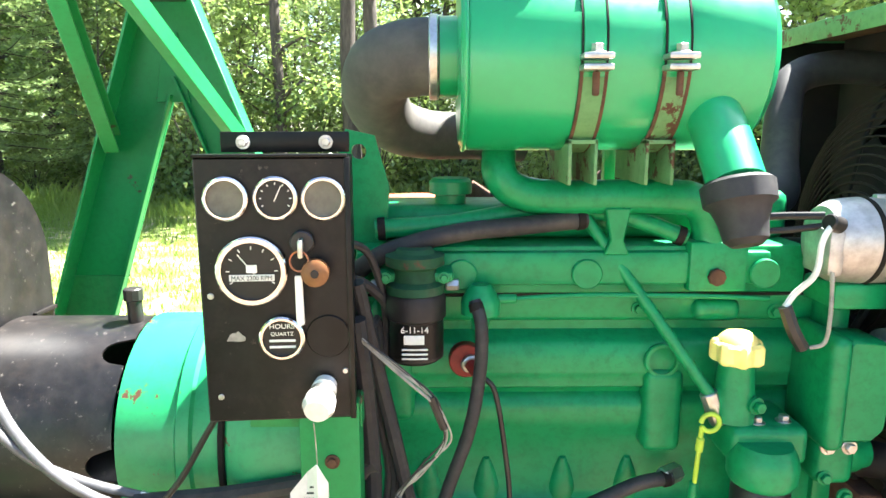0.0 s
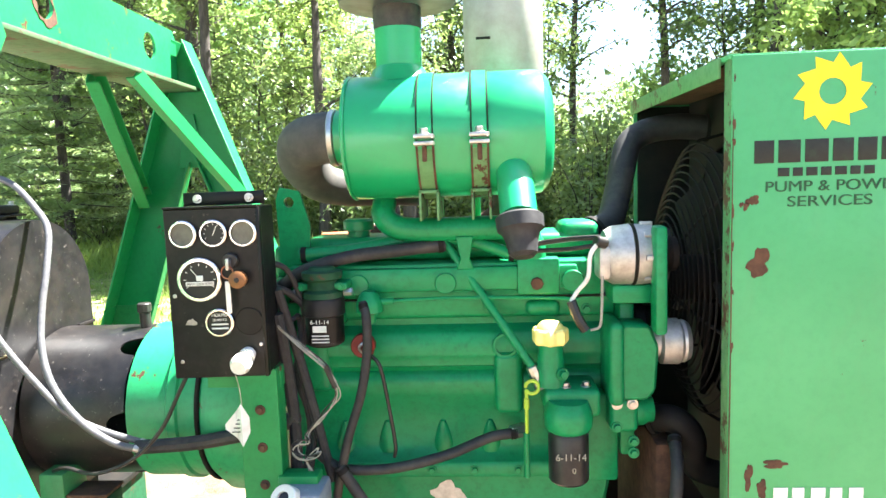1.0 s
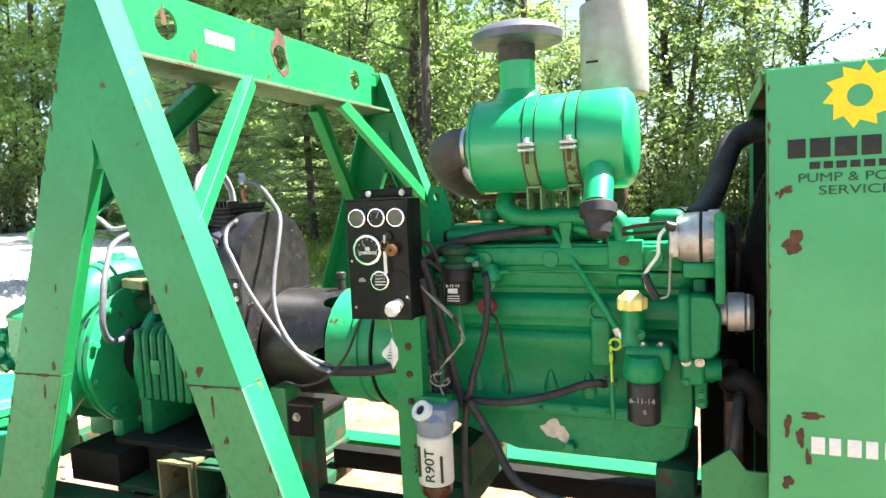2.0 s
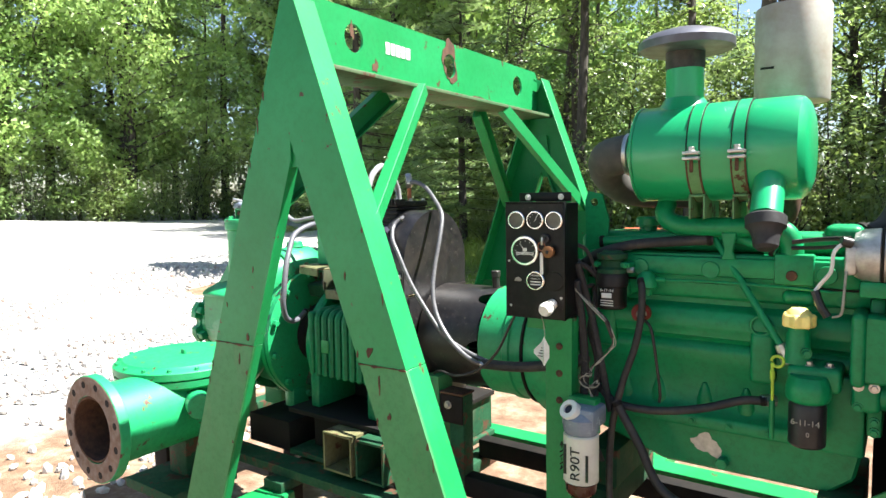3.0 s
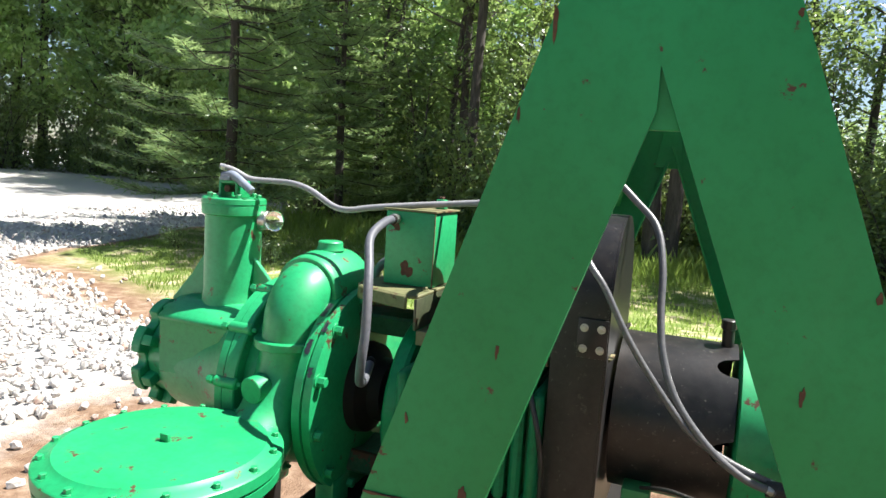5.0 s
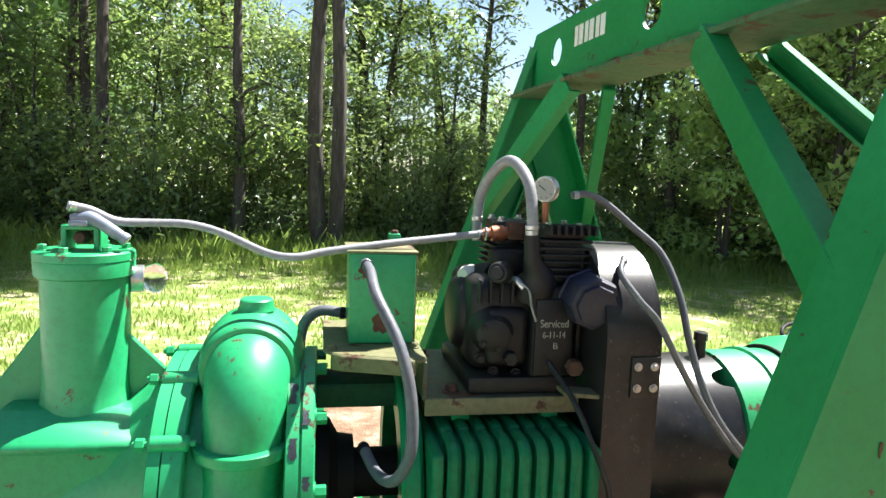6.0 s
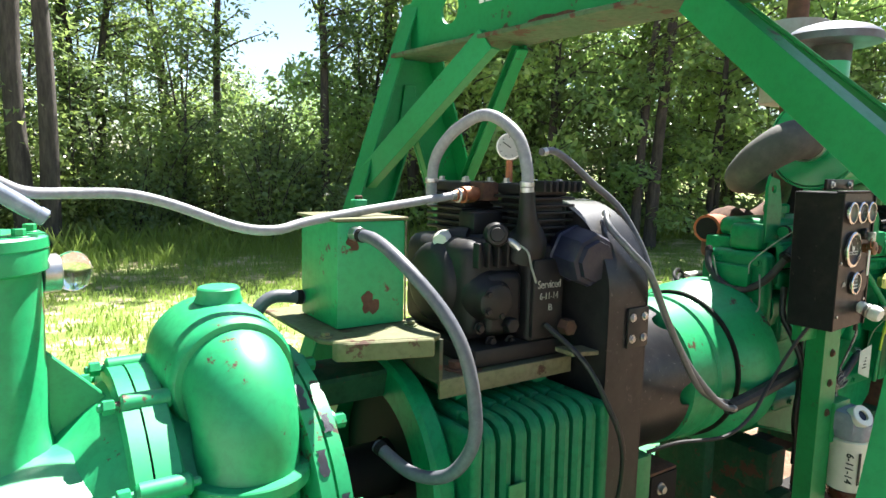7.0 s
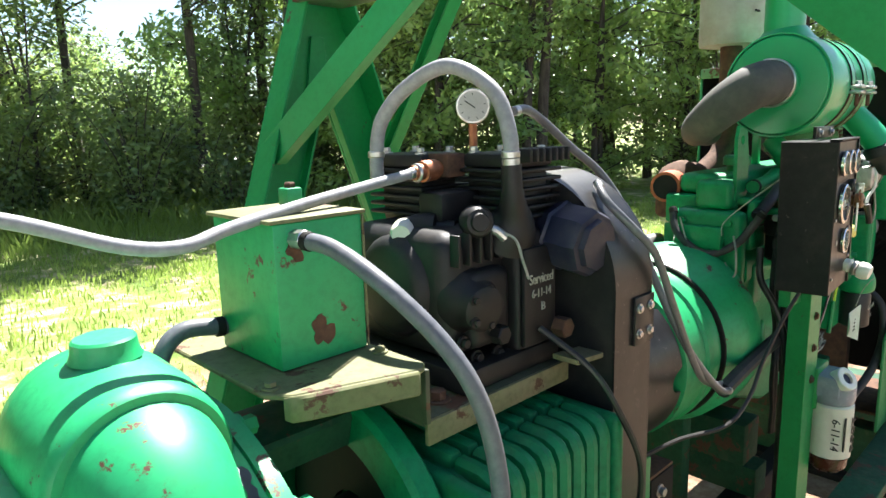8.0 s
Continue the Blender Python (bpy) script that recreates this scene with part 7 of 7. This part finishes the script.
# ---- woods, shrubs, grass and gravel ----
def leaf_mesh(centres, radius, count, size, rng, flat=0.75, name="crown", mat=None, squash=0.8, fine=False):
    """Many small folded leaves scattered in clumps round the given centres; fine ones are single triangles."""
    c = np.asarray(centres)
    idx = rng.integers(0, len(c), count)
    d = rng.normal(size=(count, 3))
    d /= np.linalg.norm(d, axis=1)[:, None]
    r = radius * rng.random(count) ** 0.3
    p = c[idx] + d * r[:, None] * np.array((1, 1, squash))
    n = rng.normal(size=(count, 3)) * 0.45 + d * 0.6 + np.array((0, 0, flat * 1.2))
    n /= np.linalg.norm(n, axis=1)[:, None]
    u = np.cross(n, rng.normal(size=(count, 3)))
    u /= np.linalg.norm(u, axis=1)[:, None]
    v = np.cross(n, u)
    s = size * (0.6 + 0.8 * rng.random(count))[:, None]
    k = 3 if fine else 4
    verts = np.empty((count, k, 3))
    verts[:, 0] = p - u * s
    verts[:, 1] = p - v * s * 0.55 + n * s * 0.12
    verts[:, 2] = p + u * s
    if not fine:
        verts[:, 3] = p + v * s * 0.55 + n * s * 0.12
    else:
        verts[:, 1] = p - v * s * 0.9
    faces = np.arange(count * k).reshape(-1, k)
    me = bpy.data.meshes.new(name)
    me.from_pydata(verts.reshape(-1, 3).tolist(), [], faces.tolist())
    me.materials.append(mat)
    return me


def make_tree(seed, height, base, spread, leaves, size, mat, lean=0.3, trunks=1, clump=0.235, flat=0.7, fine=False, girth=1.0):
    rng = np.random.default_rng(seed)
    rnd = random.Random(seed)
    tree = new("tree")
    bm = bmesh.new()
    tips = []
    for k in range(trunks):
        off = Vector((rnd.uniform(-0.5, 0.5) * k, rnd.uniform(-0.5, 0.5) * k, 0))
        a = rnd.uniform(0, 6.28)
        pts = [off + Vector((lean * math.sin(a) * t * t * height * 0.25 + rnd.uniform(-0.06, 0.06) * height * 0.1, lean * math.cos(a) * t * t * height * 0.25 + rnd.uniform(-0.06, 0.06) * height * 0.1, t * height - 0.1)) for t in (0, 0.2, 0.4, 0.6, 0.8, 1.0)]
        r0 = 0.012 * girth * height * rnd.uniform(0.7, 1.1) / (1 + 0.25 * k)
        hose(pts, r0, 3, 7, bm, radii=[r0 * 1.25, r0, r0 * 0.85, r0 * 0.6, r0 * 0.35, r0 * 0.1])
        line = spline(pts, 6)
        for i in range(int(16 + height)):
            t = rnd.uniform(base, 0.98)
            p = line[min(int(t * (len(line) - 1)), len(line) - 1)]
            a = rnd.uniform(0, 6.28)
            reach = spread * rnd.uniform(0.45, 1.0) * (1.15 - 0.75 * abs(t - 0.5))
            q1 = p + Vector((math.cos(a) * reach * 0.5, math.sin(a) * reach * 0.5, reach * rnd.uniform(0.1, 0.35)))
            q2 = p + Vector((math.cos(a + 0.3) * reach, math.sin(a + 0.3) * reach, reach * rnd.uniform(0.05, 0.55)))
            hose([p, q1, q2], 0.02, 2, 4, bm, radii=[r0 * 0.35, r0 * 0.22, r0 * 0.08])
            tips += [q2, q2 * 0.6 + q1 * 0.4, q1, q1 * 0.5 + p * 0.5]
        tips += [pts[-1], line[-4]]
    tr = new("trunk", finish(bm, M_BARK, "trunk", 60))
    tr.parent = tree
    cr = new("crown", leaf_mesh([tuple(t) for t in tips], clump * spread, leaves, size, rng, flat, "crown", mat, fine=fine))
    cr.parent = tree
    return tree


def make_shrub(seed, height, width, leaves, size, mat):
    rng = np.random.default_rng(seed)
    rnd = random.Random(seed)
    shrub = new("shrub")
    bm = bmesh.new()
    tips = []
    for i in range(16):
        a = rnd.uniform(0, 6.28)
        w = width * rnd.uniform(0.2, 1.0)
        h = height * rnd.uniform(0.35, 1.0)
        q = Vector((math.cos(a) * w, math.sin(a) * w, h))
        m = Vector((q.x * 0.4, q.y * 0.4, h * 0.6))
        hose([(0.05 * math.cos(a), 0.05 * math.sin(a), -0.05), m, q], 0.012, 2, 4, bm, radii=[0.016, 0.012, 0.004])
        tips += [q, m, q * 0.6 + m * 0.4, Vector((q.x * 0.8, q.y * 0.8, h * 0.25))]
    st = new("stem", finish(bm, M_BARK, "stem", 60))
    st.parent = shrub
    cr = new("foliage", leaf_mesh([tuple(t) for t in tips], 0.38 * height ** 0.5, leaves, size * 1.2, rng, 0.5, "foliage", mat, fine=True))
    cr.parent = shrub
    return shrub


def make_pine(seed, height):
    rng = np.random.default_rng(seed)
    rnd = random.Random(seed)
    pine = new("pine_tree")
    bm = bmesh.new()
    hose([(0, 0, -0.1), (0.03, 0, height * 0.5), (0, 0, height)], 0.1, 5, 8, bm, radii=[0.11, 0.07, 0.012])
    quads = []
    z = 0.85
    while z < height - 0.1:
        reach = 0.25 + 2.0 * (1 - z / height) ** 0.8
        for k in range(6):
            a = rnd.uniform(0, 6.28)
            L = reach * rnd.uniform(0.7, 1.08)
            d = Vector((math.cos(a), math.sin(a), 0))
            p0 = Vector((0, 0, z))
            p1 = p0 + d * L * 0.6 + Vector((0, 0, -0.05 * L))
            p2 = p0 + d * L + Vector((0, 0, 0.06 * L))
            hose([p0, p1, p2], 0.01, 3, 4, bm, radii=[0.016, 0.01, 0.004])
            n = int(26 * L + 8)
            side = Vector((-d.y, d.x, 0))
            for i in range(n):
                t = 0.15 + 0.85 * i / n
                c = p0.lerp(p1, t / 0.6) if t < 0.6 else p1.lerp(p2, (t - 0.6) / 0.4)
                for s in (-1, 1):
                    w = side * s * rnd.uniform(0.6, 1.0) + d * rnd.uniform(0.3, 0.9) + Vector((0, 0, rnd.uniform(-0.2, 0.3)))
                    tw = w.normalized() * 0.22 * L * (1.15 - t) + w.normalized() * 0.10
                    for j in range(3):
                        b0 = c + tw * (0.35 * j)
                        e = b0 + (w.normalized() + Vector((rnd.uniform(-0.5, 0.5), rnd.uniform(-0.5, 0.5), rnd.uniform(-0.3, 0.5)))).normalized() * 0.11
                        nv = (e - b0).cross(Vector((rnd.uniform(-1, 1), rnd.uniform(-1, 1), 1))).normalized() * 0.014
                        quads.append((b0 - nv, b0 + nv, e))
        z += 0.24
    tr = new("trunk", finish(bm, M_BARK, "trunk", 60))
    tr.parent = pine
    me = bpy.data.meshes.new("crown")
    me.from_pydata([tuple(v) for q in quads for v in q], [], [(3 * i, 3 * i + 1, 3 * i + 2) for i in range(len(quads))])
    me.materials.append(M_NEEDLE)
    cr = new("crown", me)
    cr.parent = pine
    return pine


FAR = [(-12, 17), (-22, 22.5), (-30, 21), (-36, 13), (-38, 0), (-36, -14)]      # wood's edge beyond the gravel


def far_edge(s):
    """A place along that edge (0 to 1) and the way into the wood."""
    f = s * (len(FAR) - 1)
    k = min(int(f), len(FAR) - 2)
    a, b = Vector((*FAR[k], 0)), Vector((*FAR[k + 1], 0))
    d = (b - a).normalized()
    return a.lerp(b, f - k), Vector((d.y, -d.x, 0))


rt = random.Random(11)
OAKS = ((-1.55, 11.3, 1.1), (-1.2, 11.2, 1.0), (-5.6, 12.6, 0.95), (5.7, 11.4, 0.9))
kinds = [make_tree(1, 11.0, 0.28, 1.7, 5600, 0.062, M_LEAF), make_tree(2, 9.0, 0.18, 1.5, 5200, 0.058, M_LEAF, 0.5), make_tree(3, 13.0, 0.35, 2.0, 5800, 0.064, M_LEAF, 0.2),
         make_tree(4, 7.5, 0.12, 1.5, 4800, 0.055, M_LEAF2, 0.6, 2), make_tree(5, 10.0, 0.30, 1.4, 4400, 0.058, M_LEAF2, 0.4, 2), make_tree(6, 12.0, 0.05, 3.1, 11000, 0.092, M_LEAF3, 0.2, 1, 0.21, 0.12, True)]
labels = ["slender broadleaf tree with a grey trunk at the wood's edge", "leaning young broadleaf tree at the wood's edge", "tall thin-trunked broadleaf tree in the wood", "two-stemmed young tree with light leaves", "pair of thin grey trunks with airy leaves", "dense leafy tree beyond the gravel yard"]
for k, lab in zip(kinds, labels):
    tagged(k, lab, "tree", "trees of the wood")
sapling = tagged(make_tree(8, 4.2, 0.05, 1.25, 2900, 0.060, M_LEAF2, 0.5, 2, fine=True), "leafy sapling with branches down to the ground", "sapling", "saplings")
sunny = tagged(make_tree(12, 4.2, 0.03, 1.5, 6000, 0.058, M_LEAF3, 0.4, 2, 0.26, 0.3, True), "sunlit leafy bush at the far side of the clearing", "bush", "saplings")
shrubs = [make_shrub(31, 1.5, 0.9, 1550, 0.044, M_SHRUB), make_shrub(32, 2.3, 1.1, 1800, 0.048, M_SHRUB), make_shrub(33, 1.0, 0.8, 1300, 0.038, M_LEAF2)]
for k, lab in zip(shrubs, ("dense green shrub at the wood's edge", "tall leafy shrub under the trees", "low bramble-like shrub at the edge of the grass")):
    tagged(k, lab, "shrub", "undergrowth")
used = set()


def plant(kind, x, y, s, turn):
    m = Matrix.Translation((x, y, rise(x) - 0.03)) @ Matrix.Rotation(turn, 4, "Z")
    if id(kind) not in used:
        used.add(id(kind))
        kind.scale = (s, s, s)
        kind.matrix_basis = m @ Matrix.Diagonal((s, s, s, 1))
        return kind
    c = copy_thing(kind, Matrix.Identity(4))
    c.matrix_basis = m @ Matrix.Diagonal((s, s, s * rt.uniform(0.9, 1.15), 1))
    return c


def near_edge(x):
    return float(np.interp(x, [-16, -9, -5, 0, 4, 12, 30], [18.5, 14, 12, 11.6, 10.8, 9.6, 9]))


def in_gap(x, y):
    """The clearing in the wood, through which the sky shows."""
    return 67 < math.degrees(math.atan2(y + 1.3, x + 0.9)) < 80


for i in range(30):          # wood close behind the machine
    x = -12 + 20 * (i + rt.random()) / 30
    y = near_edge(x) + 0.9 + 17 * rt.random() ** 1.2
    kind = kinds[rt.choice((0, 1, 2, 3, 4, 0, 4))]
    if in_gap(x, y):
        plant(sapling, x, y + 6, rt.uniform(0.75, 1.05), rt.uniform(0, 6.28))
    else:
        plant(kind, x, y, rt.uniform(0.65, 1.1), rt.uniform(0, 6.28))
for i in range(34):          # leafy saplings between them
    x = -12 + 20 * (i + rt.random()) / 34
    y = near_edge(x) + 0.5 + 7 * rt.random()
    plant(sapling, x, y, rt.uniform(0.4, 0.62) if in_gap(x, y) else rt.uniform(0.8, 1.5), rt.uniform(0, 6.28))
for i in range(14):          # low trees at the far side of the clearing
    a, d = radians(66 + 15 * (i + rt.random()) / 14), rt.uniform(22, 34)
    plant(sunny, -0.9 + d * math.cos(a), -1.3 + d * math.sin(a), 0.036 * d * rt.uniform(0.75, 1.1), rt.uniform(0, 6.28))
airy = tagged(make_tree(9, 12.5, 0.32, 1.5, 2600, 0.075, M_LEAF2, 0.35), "slender tree with thin airy leaves in the clearing", "tree", "trees of the wood")
plant(airy, 2.4, 14.4, 0.8, 0.7)
plant(airy, 3.9, 11.9, 0.8, 2.2)
plant(kinds[1], -3.0, 11.9, 0.95, 0.6)
plant(kinds[4], 8.9, 7.5, 1.0, 1.9)
oak = tagged(make_tree(10, 14.0, 0.42, 2.3, 5000, 0.102, M_LEAF, 0.12, girth=0.8), "tall tree with a thick dark trunk in the wood", "tree", "trees of the wood")
for x, y, k in OAKS:
    plant(oak, x, y, k, 6 * x)
for i in range(58):          # wood beyond the gravel
    e, out = far_edge((i + rt.random()) / 58)
    p = e + out * (1.2 + 4.5 * rt.random())
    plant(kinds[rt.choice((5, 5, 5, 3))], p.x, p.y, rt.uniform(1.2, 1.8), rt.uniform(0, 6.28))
SIDE = [(5.5, 10.8), (10, 8.2), (14, 4.0), (16, -3.0)]      # wood's edge beyond the engine end
for i in range(24):
    f = (i + rt.random()) / 24 * 3
    k = min(int(f), 2)
    a, b2 = Vector((*SIDE[k], 0)), Vector((*SIDE[k + 1], 0))
    out = Vector((-(b2 - a).y, (b2 - a).x, 0)).normalized()
    p = a.lerp(b2, f - k) + out * (2.5 + 8 * rt.random())
    plant(kinds[rt.choice((5, 3, 0, 1, 4))], p.x, p.y, rt.uniform(0.7, 1.05), rt.uniform(0, 6.28))
    p = a.lerp(b2, rt.random()) + out * (3.0 * rt.random() - 0.5)
    plant(sapling if i % 3 else shrubs[i % 2], p.x, p.y, rt.uniform(0.8, 1.4), rt.uniform(0, 6.28))
for i in range(9):          # wood that closes the yard round the other sides
    a = radians(-140 + 165 * i / 8)
    plant(kinds[rt.choice((0, 5, 5))], 30 * math.cos(a) + rt.uniform(-2, 2), 30 * math.sin(a) + rt.uniform(-2, 2), rt.uniform(0.9, 1.3), rt.uniform(0, 6.28))

for i in range(60):
    x = -13 + 21 * (i + rt.random()) / 60
    plant(shrubs[rt.choice((0, 1, 1, 2))], x, near_edge(x) - 0.8 + 4.5 * rt.random(), rt.uniform(0.8, 1.3), rt.uniform(0, 6.28))
for i in range(58):
    e, out = far_edge((i + rt.random()) / 58)
    p = e + out * (1.8 * rt.random() - 0.6)
    plant(shrubs[rt.choice((0, 1))], p.x, p.y, rt.uniform(1.1, 1.9), rt.uniform(0, 6.28))
for x, y, k in ((-8.6, 6.9, 0.4), (-6.5, 6.6, 0.4), (-7.4, 7.4, 0.5)):
    plant(shrubs[2], x, y, k, 3 * x)
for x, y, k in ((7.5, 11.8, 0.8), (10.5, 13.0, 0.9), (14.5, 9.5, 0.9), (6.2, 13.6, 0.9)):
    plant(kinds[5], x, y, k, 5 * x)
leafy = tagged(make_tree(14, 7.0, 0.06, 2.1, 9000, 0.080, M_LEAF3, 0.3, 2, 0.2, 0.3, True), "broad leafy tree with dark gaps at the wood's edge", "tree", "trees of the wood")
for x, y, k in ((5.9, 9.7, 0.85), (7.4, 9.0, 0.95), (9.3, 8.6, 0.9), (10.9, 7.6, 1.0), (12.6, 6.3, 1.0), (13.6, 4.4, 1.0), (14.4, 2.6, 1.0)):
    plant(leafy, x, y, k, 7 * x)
pine = tagged(make_pine(7, 6.5), "green pine with drooping needle branches beside the yard", "pine", "pines")
plant(pine, -8.8, 8.4, 1.15, 0.4)
plant(pine, -9.2, 13.0, 1.15, 4.0)


def is_turf(x, y):
    return y - gravel_line(x) + 0.7 * noise.noise((x * 0.45, y * 0.45, 1.0)) > 0.8 and y + 0.5 * noise.noise((x * 1.1, y * 1.1, 2.0)) > 3.2


rng = np.random.default_rng(5)
verts, faces = [], []
rg = random.Random(8)
while len(faces) < 170000:
    x, y = rg.uniform(-14, 12), rg.uniform(1.6, 13.0)
    if not is_turf(x, y):
        continue
    clump = noise.noise((x * 1.3, y * 1.3, 4.0)) * 0.5 + 0.5
    tall = min(max((y + 0.1 * x - 8.3) / 2.5, 0), 1)
    if rg.random() > 0.12 + 0.9 * clump ** 1.5 + 0.4 * tall:
        continue
    h = (0.025 + 0.06 * clump + 0.40 * tall * rg.random() ** 1.5) * rg.uniform(0.6, 1.3)
    a = rg.uniform(0, 6.28)
    w = 0.004 + 0.006 * rg.random()
    bx, by = math.cos(a) * w, math.sin(a) * w
    lx2, ly2 = rg.uniform(-0.5, 0.5) * h, rg.uniform(-0.5, 0.5) * h
    k = len(verts)
    verts += [(x - bx, y - by, -0.01), (x + bx, y + by, -0.01), (x + lx2 * 0.4 + bx * 0.7, y + ly2 * 0.4 + by * 0.7, h * 0.6), (x + lx2, y + ly2, h)]
    faces += [(k, k + 1, k + 2), (k, k + 2, k + 3)]
me = bpy.data.meshes.new("grass")
me.from_pydata(verts, [], faces)
me.materials.append(M_GRASS)
tagged(new("grass", me), "rough sunlit meadow grass growing taller towards the wood", "grass", kind="stuff")

base = [Vector(v) for v in ((0, 0, 1), (0.894, 0, 0.447), (0.276, 0.851, 0.447), (-0.724, 0.526, 0.447), (-0.724, -0.526, 0.447), (0.276, -0.851, 0.447), (0.724, 0.526, -0.447), (-0.276, 0.851, -0.447), (-0.894, 0, -0.447), (-0.276, -0.851, -0.447), (0.724, -0.526, -0.447), (0, 0, -1))]
TRI = ((0, 1, 2), (0, 2, 3), (0, 3, 4), (0, 4, 5), (0, 5, 1), (1, 6, 2), (2, 7, 3), (3, 8, 4), (4, 9, 5), (5, 10, 1), (2, 6, 7), (3, 7, 8), (4, 8, 9), (5, 9, 10), (1, 10, 6), (6, 11, 7), (7, 11, 8), (8, 11, 9), (9, 11, 10), (10, 11, 6))
verts, faces = [], []
for i in range(13500):
    t = rg.random() ** 1.7
    x = -2.7 - 12 * t
    y = rg.uniform(-2.5 - 3 * t, gravel_line(x) + 1)
    if -2.4 < x < 1.6 and -0.4 < y < 0.8:
        continue
    if y - gravel_line(x) + 0.7 * noise.noise((x * 0.45, y * 0.45, 1.0)) > (0.1 if rg.random() < 0.96 else 0.8):
        continue
    if x > -4.3 + 1.2 * noise.noise((x * 1.3, y * 1.3, 7.0)) and rg.random() < 0.85:
        continue
    s = rg.uniform(0.014, 0.042) * (1 + 0.4 * t)
    q = Euler((rg.uniform(0, 6.28), rg.uniform(0, 6.28), rg.uniform(0, 6.28))).to_matrix()
    sc = Vector((rg.uniform(0.7, 1.3), rg.uniform(0.6, 1.1), rg.uniform(0.45, 0.8)))
    k = len(verts)
    for v in base:
        w = q @ Vector((v.x * sc.x, v.y * sc.y, v.z * sc.z)) * s * rg.uniform(0.8, 1.15)
        verts.append((x + w.x, y + w.y, rise(x) + 0.012 + w.z))
    faces += [(a + k, b + k, c + k) for a, b, c in TRI]
me = bpy.data.meshes.new("gravel")
me.from_pydata(verts, [], faces)
me.materials.append(M_STONE)
tagged(new("gravel", me), "loose pale broken limestone gravel with some reddish stones", "gravel", kind="stuff")
